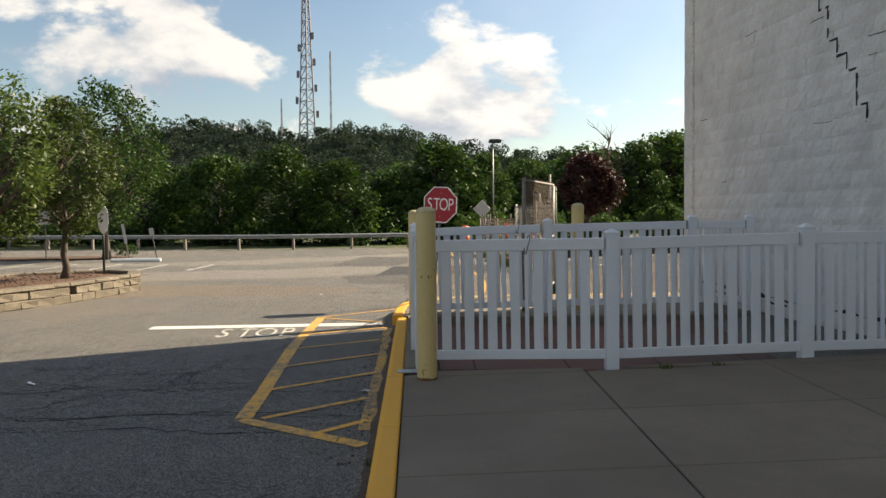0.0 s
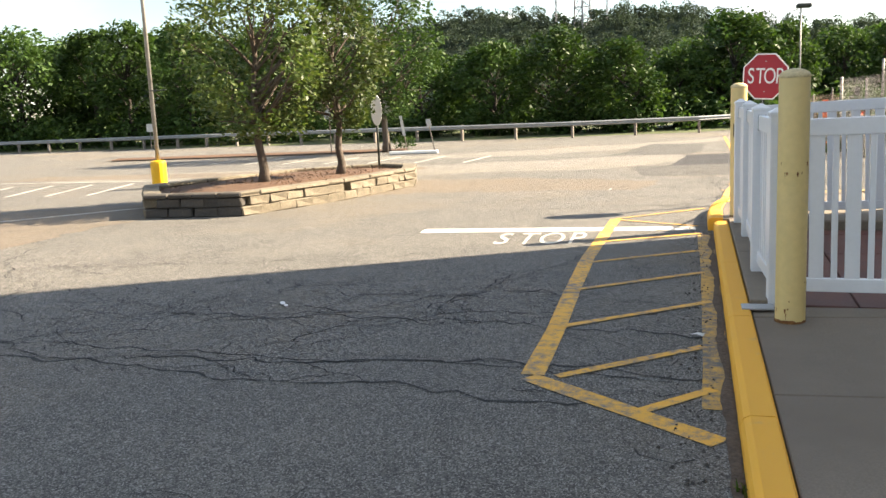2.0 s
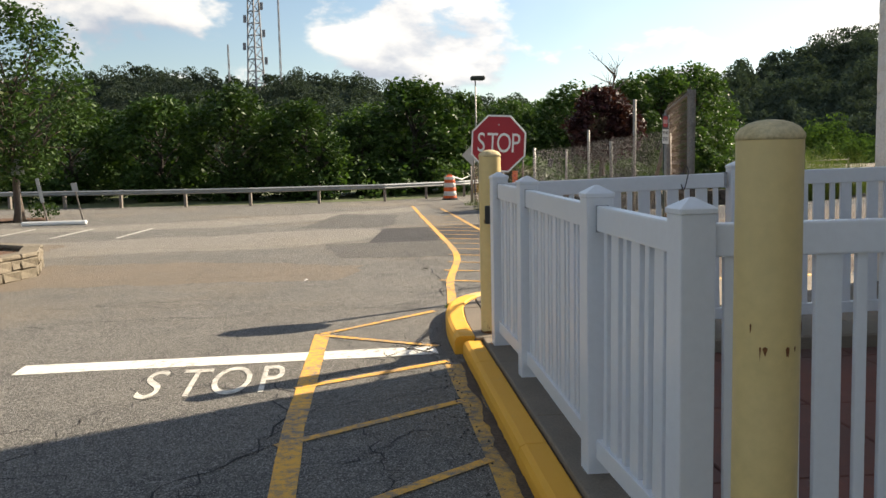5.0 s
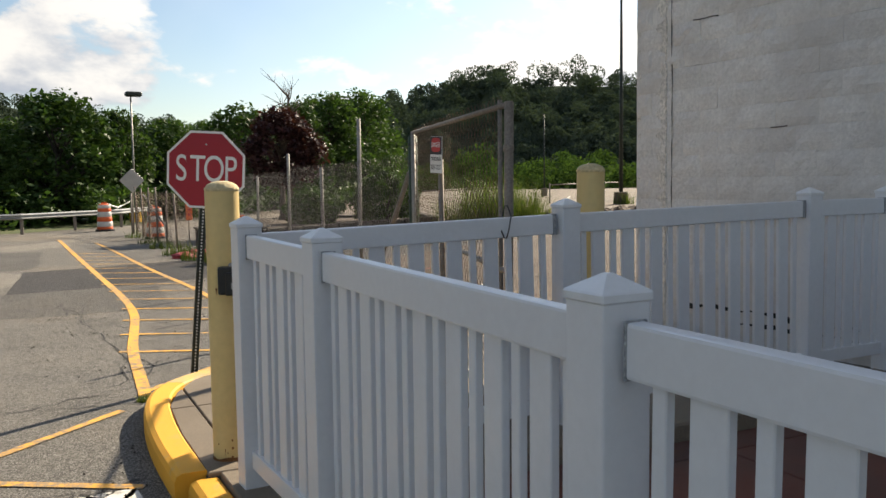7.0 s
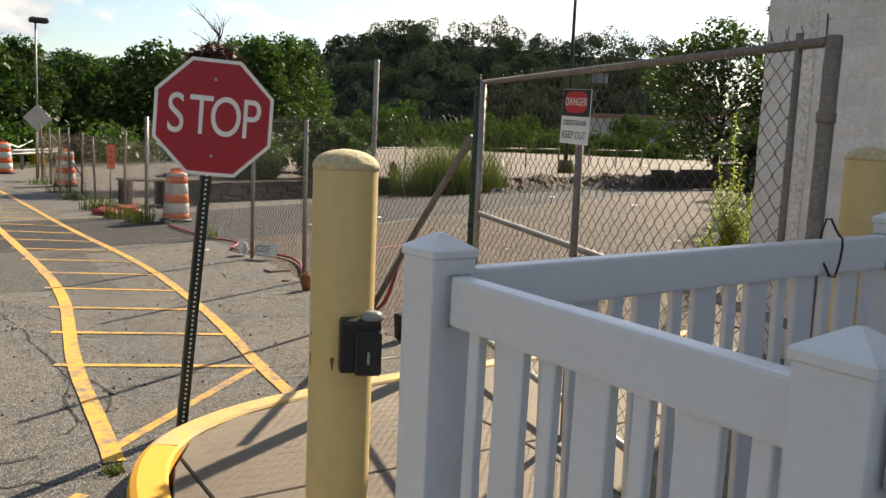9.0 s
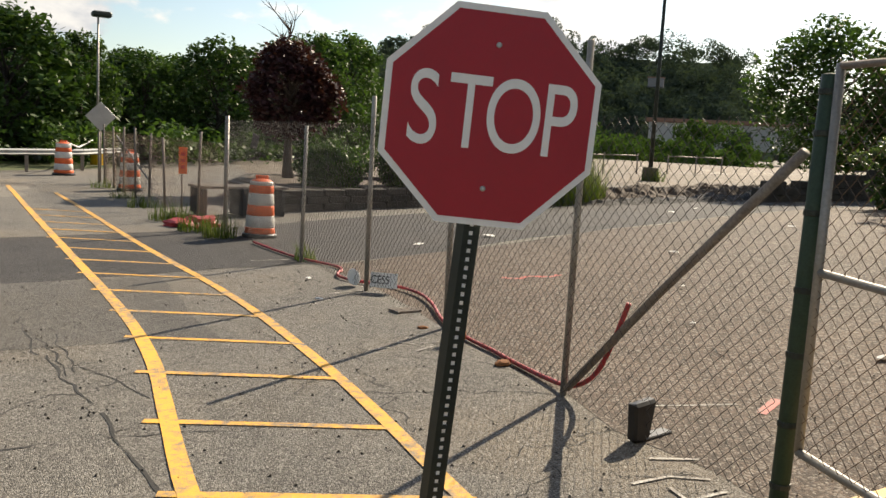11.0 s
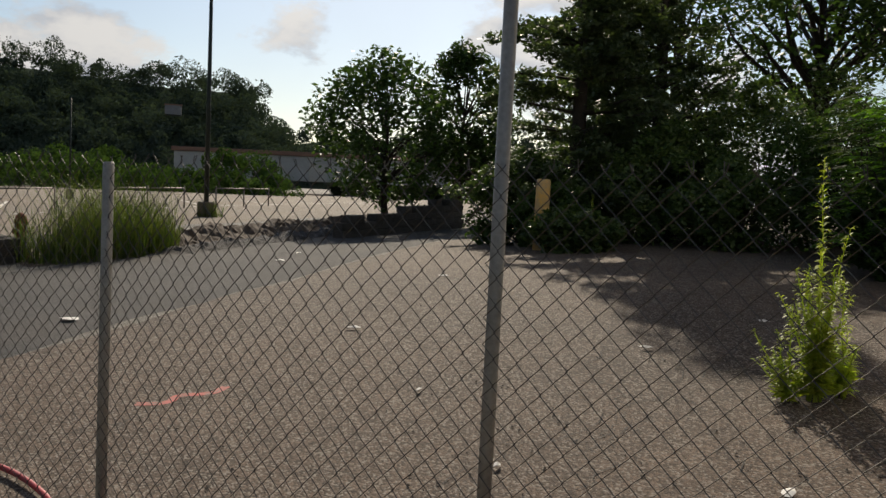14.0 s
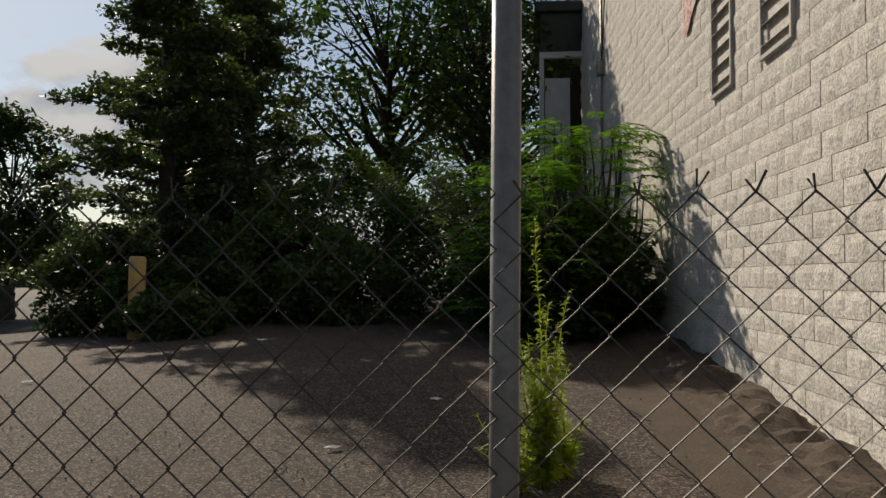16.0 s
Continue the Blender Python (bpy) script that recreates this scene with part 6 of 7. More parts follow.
def tuft(name, loc, n, h, spread, seed, material, label, category="weeds", group="", width=0.012, kind=""):
    """A clump of bending blades."""
    rnd = random.Random(seed)
    pieces = []
    for _ in range(n):
        a = rnd.uniform(0, 6.283)
        rr = spread * math.sqrt(rnd.random())
        bx_, by_ = rr * math.cos(a), rr * math.sin(a)
        hh = h * rnd.uniform(0.3, 1.0) * (1.25 if rnd.random() < 0.12 else 1.0)
        lean_a = rnd.uniform(0, 6.283)
        ll = hh * rnd.uniform(0.1, 0.75)
        sx, sy = -math.sin(lean_a) * width, math.cos(lean_a) * width
        v = []
        for k in range(4):
            t = k / 3
            w = (1 - t) * 0.5 + 0.08
            x, y, z = bx_ + ll * t * t * math.cos(lean_a), by_ + ll * t * t * math.sin(lean_a), hh * (t - 0.12 * t * t)
            v += [(x - sx * w, y - sy * w, z), (x + sx * w, y + sy * w, z)]
        pieces.append((v, [(2 * k, 2 * k + 1, 2 * k + 3, 2 * k + 2) for k in range(3)]))
    t = thing(name, loc, 0, label, category, group, kind)
    hang("foliage", mesh_of("foliage", *joined(pieces), material), t)
    return t


rt = random.Random(12)
for k, (x, y, h, s, n) in enumerate([(1.35, 24.2, 0.45, 0.25, 160), (1.15, 25.0, 0.38, 0.3, 160), (0.95, 26.6, 0.4, 0.35, 160), (0.75, 28.9, 0.3, 0.3, 120), (0.55, 31, 0.3, 0.3, 100), (2.0, 21.9, 0.3, 0.15, 60), (-0.52, 12.98, 0.06, 0.06, 50), (0.36, 34, 0.3, 0.3, 90), (2.5, 6.6, 0.05, 0.07, 40), (3.0, 6.75, 0.06, 0.06, 40), (0.2, 4.0, 0.07, 0.05, 40)]):
    tuft("weed_tuft", (x, y, 0.0 if y > 7 and x < 2.2 or x < 0.3 else (0.15 if y < 7 else gz(x, y))), n, h, s, 60 + k, M_GRASS, "small tuft of dry green weeds in the cracked asphalt", group="weed tufts")

# hose, broken bricks, litter
hose_pts = rounded([(2.14, 15.40, 0.72), (2.12, 15.50, 0.45), (2.1, 15.62, 0.2), (2.08, 15.85, 0.06), (2.1, 16.2, 0.03), (2.1, 16.7, 0.025), (2.12, 17.0, 0.025), (2.1, 17.4, 0.025), (2.14, 18.0, 0.025), (2.5, 19.1, 0.05), (2.43, 19.8, 0.04), (2.14, 20.1, 0.03), (1.95, 20.6, 0.025), (2.3, 21.1, 0.03), (1.94, 21.9, 0.025), (1.79, 22.7, 0.03), (1.7, 23.5, 0.03)], 3)
tagged(tube_part("red_hose", hose_pts, 0.017, M_HOSE, n=8), "faded red plastic conduit snaking along the fence foot", "hose")


def shard(loc, size, seed, material, label, name="brick_fragment", category="rubble", rot=0):
    r = random.Random(seed)
    bm = bmesh.new()
    bmesh.ops.create_icosphere(bm, subdivisions=2, radius=0.5)
    for v in bm.verts:
        f = 1 + 0.35 * noise.noise(v.co * 2.3 + Vector((seed, 0, 0)))
        v.co = Vector((v.co.x * size[0] * f, v.co.y * size[1] * f, (v.co.z * f + 0.46) * size[2]))
    t = part(name, bm, material, None, "", Matrix.Translation(loc) @ Matrix.Rotation(radians(rot), 4, "Z"))
    return tagged(t, label, category, "rubble")


shard((1.98, 17.38, -0.01), (0.17, 0.09, 0.23), 3, M_BRICK, "upright broken orange brick against the fence", rot=20)
shard((2.02, 16.68, -0.005), (0.14, 0.1, 0.05), 5, M_BRICK, "flat broken piece of orange brick by the hose")
shard((1.93, 17.95, -0.005), (0.1, 0.06, 0.03), 6, M_BRICK, "small broken piece of orange brick")
boot = thing("rubber_block", (2.0, 15.02, 0), 15, "torn black rubber block standing beside the fence", "rubber block")
bm = box((0.13, 0.07, 0.24), (0, 0, 0.12), 0.015, 1)
for v in bm.verts:
    v.co.x += 0.05 * v.co.z / 0.24 * (1 if v.co.x > 0 else -0.4) - 0.02
    v.co.z += 0.03 * noise.noise(v.co * 20)
part("block", bm, M_BLACK, boot)
bm = box((0.26, 0.08, 0.02), (0.13, 0, 0.012), 0.006, 1)
part("flap", bm, M_BLACK, boot, "torn flat flap")
cs = thing("fallen_sign", (2.2, 19.62, 0.02), -38, "small pale blue fallen sign leaning in the wire fence", "sign")
cm = Matrix.Translation((0, 0, 0.11)) @ Matrix.Rotation(radians(82), 4, "X")
cb = part("board", box((0.3, 0.16, 0.005), (0, 0, 0), 0.002), M_SIGNWHITE, cs, "pale board", cm)
letters("lettering", "CESS", 0.085, M_TEXTDARK, cb, Matrix.Translation((-0.04, 0, 0.0045)), "dark blue lettering", 0.8)
ds = thing("white_disc", (2.0, 20.02, 0), 30, "small white plastic disc standing by the post", "disc")
part("disc", lathe([(0.09, 0), (0.095, 0.01), (0.09, 0.02)], 18), M_SIGNWHITE, ds, "", Matrix.Translation((0, 0, 0.1)) @ Matrix.Rotation(radians(82), 4, "Y"))
grate = thing("steel_grate", (2.05, 18.65, 0.0), 12, "small rusty drain grating lying on the asphalt", "grate")
for k in range(6):
    part("bar", box((0.26, 0.012, 0.02), (0, -0.07 + 0.028 * k, 0.014), 0.002), M_GALV_RUST, grate)
for x in (-0.13, 0.13):
    part("edge", box((0.012, 0.17, 0.024), (x, 0, 0.014), 0.002), M_GALV_RUST, grate)
for k, (x, y, s) in enumerate([(6.3, 19.9, 0.09), (8.6, 16.6, 0.08), (4.1, 17.0, 0.05), (5.0, 18.2, 0.05), (5.2, 22.9, 0.2), (3.9, 22.6, 0.13), (7.0, 17.2, 0.08), (4.6, 15.5, 0.1), (15.4, 31.0, 0.2), (-3.4, 6.5, 0.07), (-3.32, 6.42, 0.05), (-0.19, 6.2, 0.06), (1.65, 20.5, 0.09), (1.4, 19.3, 0.07), (9.5, 21.0, 0.1), (10.5, 25.0, 0.12), (-2.4, 15.2, 0.08), (12.0, 26.0, 0.12)]):
    r = random.Random(k)
    n = 7
    vv = [(s * r.uniform(0.5, 1) * math.cos(6.283 * i / n), 0.5 * s * r.uniform(0.5, 1) * math.sin(6.283 * i / n), 0.006 + 0.02 * r.random()) for i in range(n)] + [(0, 0, 0.03)]
    ff = [(i, (i + 1) % n, n) for i in range(n)] + [tuple(range(n))[::-1]]
    ob = hang("paper_scrap", mesh_of("paper_scrap", vv, ff, M_PAPER), None, "", Matrix.Translation((x, y, gz(x, y) + (0.004 if x < 2 else 0.014))) @ Matrix.Rotation(r.uniform(0, 3), 4, "Z"))
    tagged(ob, "small crumpled scrap of white litter on the asphalt", "litter", "litter")

# ---- low planter with two clipped bushes, grass and a purple maple ----
lowp = thing("low_planter", (0, 0, 0), 0, "low dark retaining wall of a neglected planter", "planter")
LP = [(3.2, 28.2), (8.2, 29.2), (8.8, 32.0), (4.0, 34.0), (2.9, 31.0)]
for a, b in zip(LP, LP[1:] + LP[:1]):
    a, b = Vector((*a, 0)), Vector((*b, 0))
    d = (b - a).normalized()
    n = max(1, round((b - a).length / 0.5))
    for c in range(3):
        for k in range(n):
            p = a + d * ((k + 0.5 + 0.25 * (c % 2)) * (b - a).length / n)
            hang("block", rp.choice(RBD), lowp, "", Matrix.Translation((p.x, p.y, gz(p.x, p.y) + 0.07 + 0.147 * c)) @ Matrix.Rotation(math.atan2(d.y, d.x), 4, "Z") @ Matrix.Diagonal((1.25, 1, 1, 1)))
part("soil", prism(shrunk(LP, 0.15), 0.0, 0.46), M_SOIL, lowp, "dry soil")


def bush(loc, w, h, leaf, seed, label, per=60, size=0.05, n=60):
    rnd = random.Random(seed)
    t = thing("bush", loc, 0, label, "bush", "bushes")
    cc, rr = [], []
    for _ in range(n):
        a, z = rnd.uniform(0, 6.283), rnd.uniform(0.06, 0.98)
        p = math.sqrt(max(0, 1 - (2 * z - 0.85) ** 2)) if z > 0.42 else 0.82 + 0.3 * z
        q = w / 2 * p * rnd.uniform(0.6, 0.95)
        cc.append((q * math.cos(a), q * math.sin(a), z * h * 0.92))
        rr.append(w * rnd.uniform(0.08, 0.13))
    wood = [tube(*limb(rnd, (0, 0, -0.05), c, 0.025, 0.006, 0.1, 4), 5) for c in cc[:12]]
    tagged(hang("stem_cluster", mesh_of("stem_cluster", *joined(wood), M_BARK_DARK, True), t), kind="stuff")
    hang("leaves", leaf_mesh("leaves", cc, rr, per, size, leaf, seed), t)
    return t


bush((4.95, 30.0, 0.45), 1.75, 0.95, M_LEAF_WOOD2, 3, "rounded dark green clipped bush in the low planter", 110, 0.05, 90)
bush((7.1, 30.3, 0.45), 2.0, 1.45, M_LEAF_WOOD2, 4, "larger rounded dark green clipped bush in the low planter", 110, 0.05, 110)
broadleaf("purple_maple", (4.6, 32.6, 0.45), 3.2, 2.9, 1.2, 0.12, M_LEAF_RED, M_BARK, 61, 85, 120, 0.075, "dark purple-leaved maple on a pale trunk", crown_low=1.2)
sn = thing("dead_tree", (6.2, 39.0, gz(6.2, 39)), 0, "bare dead treetop behind the purple maple", "tree")
rs = random.Random(9)
wood = [tube([(0, 0, -0.05), (0.1, 0, 2.5), (0.0, 0.1, 4.3), (0.12, 0, 5.1)], [0.1, 0.075, 0.04, 0.01], 7)]
for k in range(16):
    z = rs.uniform(2.9, 4.8)
    a = rs.uniform(0, 6.283)
    ln = rs.uniform(0.3, 0.85)
    e = Vector((ln * math.cos(a), ln * math.sin(a), z + rs.uniform(0.2, 0.8)))
    p, r_ = limb(rs, (0.05, 0.05, z), e, 0.03, 0.006, 0.1, 5)
    wood.append(tube(p, r_, 5))
    for _ in range(3):
        q = e + Vector((rs.uniform(-.4, .4), rs.uniform(-.4, .4), rs.uniform(0.0, 0.45)))
        p2, r2 = limb(rs, p[3], q, 0.012, 0.004, 0.08, 3)
        wood.append(tube(p2, r2, 4))
hang("bough", mesh_of("bough", *joined(wood), M_BARK, True), sn)
for k, (x, y, h, s, n) in enumerate([(8.9, 28.9, 1.1, 0.7, 420), (9.9, 29.2, 1.75, 0.8, 760), (11.0, 29.8, 1.6, 0.9, 760), (11.8, 30.2, 1.0, 0.6, 300)]):
    tuft("tall_grass", (x, y, gz(x, y)), int(n * 1.6), h, s * 1.1, 90 + k, M_GRASS, "tall clump of green and straw-coloured grass beside the drive", "grass", "tall grass clumps", 0.013)
hy = thing("hydrant", (8.75, 29.9, gz(8.75, 29.9)), 0, "rusty red hydrant half hidden by grass", "hydrant")
part("body", lathe([(0.13, 0), (0.13, 0.05), (0.09, 0.08), (0.09, 0.6), (0.12, 0.63), (0.12, 0.68), (0.09, 0.78), (0.03, 0.84)], 14), M_TREEWRAP, hy, "", None, True)
part("cap", lathe([(0.05, 0), (0.05, 0.3)], 10), M_TREEWRAP, hy, "side outlet", Matrix.Translation((-0.15, 0, 0.5)) @ Matrix.Rotation(radians(90), 4, "Y"))

# churned soil beside the drive
def mound(name, line, w, h, seed, material, label):
    pts = dense(line, 0.1)
    verts, faces = [], []
    for i, (x, y) in enumerate(pts):
        a, b = pts[max(0, i - 1)], pts[min(len(pts) - 1, i + 1)]
        dx, dy = b[0] - a[0], b[1] - a[1]
        ln = math.hypot(dx, dy)
        for k in range(19):
            o = (k / 18 - 0.5) * w
            px, py = x - dy / ln * o, y + dx / ln * o
            hh = h * math.cos(math.pi * (k / 18 - 0.5)) * (0.55 + 0.9 * noise.noise(Vector((px * 1.4 + seed, py * 1.4, 0)))) + 0.3 * h * noise.noise(Vector((px * 6, py * 6, seed))) + 0.12 * h * noise.noise(Vector((px * 19, py * 19, seed)))
            hh *= min(1, i / 3, (len(pts) - 1 - i) / 3)
            verts.append((px, py, gz(px, py) + max(0.0, hh) - (0.02 if k in (0, 18) else 0.0)))
    for i in range(len(pts) - 1):
        for k in range(18):
            faces.append((i * 19 + k, i * 19 + k + 1, i * 19 + k + 20, i * 19 + k + 19))
    return tagged(hang(name, mesh_of(name, verts, faces, material)), label, "soil", kind="structure")


mound("soil_mound", [(11.5, 30.3), (15, 31.6), (20, 33.0), (26, 34.0)], 2.2, 0.38, 3, M_SOIL, "churned bank of dark soil and broken asphalt")
mound("soil_mound", [(11.0, 28.6), (14.5, 29.7), (19, 31.0), (25, 31.8)], 0.9, 0.22, 8, M_ASPHALT_DARK, "broken ridge of old asphalt")
wallbank = mound("soil_bank", [(4.7, 13.75), (8, 13.85), (12, 13.98), (17, 14.15), (21, 14.3)], 0.95, 0.2, 5, M_SOIL, "bank of crumbled soil along the foot of the wall")

rub = thing("broken_block_wall", (0, 0, 0), 0, "dark tumbled remains of a low block wall", "wall")
for c in range(5):
    for k in range(22):
        f = k / 21
        if c > 2.0 + 2.2 * f + rp.uniform(-0.6, 0.5):
            continue
        x, y = 17.5 + 7.5 * f, 29.6 + 1.2 * f
        hang("block", rp.choice(RBD), rub, "", Matrix.Translation((x, y, gz(x, y) + 0.1 + 0.2 * c)) @ Matrix.Rotation(0.16 + rp.uniform(-.06, .06), 4, "Z") @ Matrix.Diagonal((1.0, 1.4, 1.4, 1)))
broadleaf("car_park_tree", (23.6, 32.9, gz(23.6, 32.9)), 5.6, 6.4, 1.7, 0.14, M_LEAF_WOOD2, M_BARK_DARK, 71, 58, 165, 0.1, "dark spreading broadleaf tree above the broken wall", group="car park trees", crown_low=1.1)
broadleaf("car_park_tree", (26.5, 31.6, gz(26.5, 31.6)), 6.3, 4.2, 1.8, 0.14, M_LEAF_WOOD2, M_BARK_DARK, 72, 58, 140, 0.1, "dark open broadleaf tree beside the broken wall", group="car park trees", crown_low=1.6)
lamp_mast("lamp_mast", (21.2, 39.2, gz(21.2, 39.2)), 9.3, 0.32, "tall dark lamp mast with overgrown base in the far car park", 2, False, 0.09, 30)
lamp_mast("lamp_mast", (26.0, 55.0, gz(26, 55)), 5.2, 0.2, "distant pale lamp mast in the far car park", 0, False, 0.05, 10)
tuft("weed_tuft", (21.2, 39.0, gz(21.2, 39)), 200, 0.7, 0.45, 130, M_GRASS, "weeds grown round the foot of the lamp mast", group="weed tufts", width=0.02)
pk = thing("bar_fence", (0, 0, 0), 0, "thin brown posts and rails in the far car park", "fence")
for k in range(9):
    x, y = 12 + 2.6 * k, 40.5 + 0.9 * k
    tube_part("post", [(x, y, gz(x, y) - 0.05), (x, y, gz(x, y) + 1.0)], 0.035, M_GALV_RUST, pk, "", 6)
for k in range(8):
    if k % 3 != 2:
        x, y, x2, y2 = 12 + 2.6 * k, 40.5 + 0.9 * k, 14.6 + 2.6 * k, 41.4 + 0.9 * k
        tube_part("rail", [(x, y, gz(x, y) + 0.9), (x2, y2, gz(x2, y2) + 0.9)], 0.03, M_GALV_RUST, pk, "", 6)

# ---- corner by the block wall: vents, paint, pipes, weeds, trees ----
nb = wall_frame(NDIR, N_OUT)
for (a, b) in VENTS:
    v = thing("louvred_vent", (0, 0, 0), 0, "metal louvred vent with dark gaps in the block wall", "vent", "wall vents")
    v.matrix_world = nb @ Matrix.Translation(((a + b) / 2, 4.48, 0.0))
    w, h = b - a - 0.02, 1.6
    # added sheet: the shade between the slats is painted by its near-black colour
    part("opening", box((w, h, 0.02), (0, 0, -0.045)), M_SHADE_BLACK, v, "near-black sheet painting the shade behind the slats")
    for sx in (-1, 1):
        part("frame", box((0.045, h, 0.07), (sx * (w / 2 - 0.022), 0, 0.0), 0.004), M_LOUVRE, v)
    for sy in (-1, 1):
        part("frame", box((w - 0.09, 0.045, 0.07), (0, sy * (h / 2 - 0.022), 0.0), 0.004), M_LOUVRE, v)
    for k in range(8):
        part("slat", box((w - 0.09, 0.09, 0.008), (0, 0, 0), 0.002), M_LOUVRE, v, "", Matrix.Translation((0, -h / 2 + 0.14 + k * 0.19, 0.0)) @ Matrix.Rotation(radians(-58), 4, "X"))
gr = thing("wall_paint_mark", (0, 0, 0), 0, "ragged red paint patch on the block wall", "paint mark")
gr.matrix_world = nb
rg = random.Random(2)
vv, ff = [], []
for i in range(13):
    f = i / 12
    x = 7.75 - 1.15 * f
    lo, hi = 4.72 + 0.65 * f ** 1.4 + rg.uniform(-.03, .03), 5.6
    vv += [(x, lo, 0.034), (x, hi, 0.034)]
ff = [(2 * i, 2 * i + 1, 2 * i + 3, 2 * i + 2) for i in range(12)]
hang("paint", mesh_of("paint", vv, ff, M_GRAFFITI), gr)
cd = thing("wall_conduit", (0, 0, 0), 0, "thin metal conduit with a small box on the wall", "conduit")
cd.matrix_world = nb
tube_part("pipe", [(15.3, 1.0, 0.05), (15.3, 5.0, 0.05), (15.3, 9.0, 0.05)], 0.03, M_GALV, cd, "", 8)
part("box", box((0.25, 0.3, 0.14), (15.3, 6.2, 0.08), 0.01), M_GALV, cd, "small junction box")
tube_part("cable", [(15.3, 6.3, 0.05), (14.9, 7.3, 0.05), (14.0, 9.5, 0.05)], 0.015, M_CABLE, cd, "", 6)

can = thing("dock_canopy", (23.9, 14.2, gz(23.9, 14.2)), 0, "dark overhanging dock canopy with a white frame and panel", "canopy")
part("roof", box((6.0, 2.4, 0.3), (2.6, -0.05, 7.9), 0.03), M_POSTDARK, can, "dark roof slab")
part("soffit_wall", box((0.12, 2.1, 1.2), (-0.2, -0.05, 7.2), 0.01), M_POSTDARK, can, "dark upper panel")
part("fascia", box((0.16, 2.15, 0.16), (-0.32, -0.05, 6.6), 0.01), M_WHITEPAINT, can, "white edge beam")
part("column", box((0.16, 0.12, 6.5), (-0.32, 0.97, 3.26), 0.01), M_WHITEPAINT, can, "white column")
part("panel", box((0.1, 0.66, 6.0), (-0.25, 0.56, 3.0), 0.01), M_WHITEPAINT, can, "white upright panel")
# the unlit interior is painted by this near-black sheet
part("back_wall", box((0.2, 2.0, 7.0), (2.6, -0.1, 3.5)), M_SHADE_BLACK, can, "near-black wall painting the shade of the interior")


def goldenrod(loc, h, seed, label, n=9):
    rnd = random.Random(seed)
    t = thing("goldenrod_weed", loc, 0, label, "weed", "tall weeds")
    stems, leaves = [], []
    for k in range(n):
        a = rnd.uniform(0, 6.283)
        hh = h * (1.0 if k == 0 else rnd.uniform(0.35, 0.72))
        sp = 0.04 if k == 0 else rnd.uniform(0.1, 0.3)
        pts = [(0.05 * math.cos(a) * (k > 0), 0.05 * math.sin(a) * (k > 0), -0.02)]
        for j in range(1, 7):
            f = j / 6
            pts.append((sp * f ** 1.3 * math.cos(a) + rnd.uniform(-.01, .01), sp * f ** 1.3 * math.sin(a) + rnd.uniform(-.01, .01), hh * f))
        stems.append(tube(pts, [0.008 - 0.006 * j / 6 for j in range(7)], 5))
        for i in range(int(hh * 130)):
            f = rnd.uniform(0.08, 1.0)
            j = min(5, int(f * 6))
            p = Vector(pts[j]).lerp(Vector(pts[j + 1]), f * 6 - j)
            b = rnd.uniform(0, 6.283)
            ln = (0.14 - 0.085 * f) * rnd.uniform(0.6, 1.2)
            d = Vector((math.cos(b), math.sin(b), rnd.uniform(-0.1, 0.7))).normalized()
            s = d.cross(Vector((0, 0, 1))).normalized() * ln * 0.14
            q = p + d * ln
            m_ = p + d * ln * 0.45 + Vector((0, 0, 0.01))
            leaves.append(([tuple(p), tuple(m_ + s), tuple(q - Vector((0, 0, ln * 0.15))), tuple(m_ - s)], [(0, 1, 2, 3)]))
    tagged(hang("stem_cluster", mesh_of("stem_cluster", *joined(stems), M_WEED, True), t), kind="stuff")
    hang("leaves", mesh_of("leaves", *joined(leaves), M_WEED), t)
    return t


goldenrod((6.33, 15.7, gz(6.33, 15.7)), 1.72, 3, "tall yellow-green goldenrod weed growing from the gravel", 16)
goldenrod((6.5, 15.55, gz(6.5, 15.55)), 0.85, 4, "lower yellow-green goldenrod weed growing from the gravel", 10)
goldenrod((6.2, 15.85, gz(6.2, 15.85)), 0.7, 14, "lower yellow-green goldenrod weed growing from the gravel", 8)
goldenrod((14.2, 21.0, gz(14.2, 21)), 1.0, 6, "small weed at the edge of the trees", 9)
yb = thing("yellow_bollard", (13.85, 21.8, gz(13.85, 21.8)), 0, "leaning yellow steel bollard among the undergrowth", "bollard")
part("pipe", lathe([(0.13, -0.05), (0.13, 1.25), (0.115, 1.29)], 16), M_YEL_WORN, yb, "", Matrix.Rotation(radians(2), 4, "Y"), True)


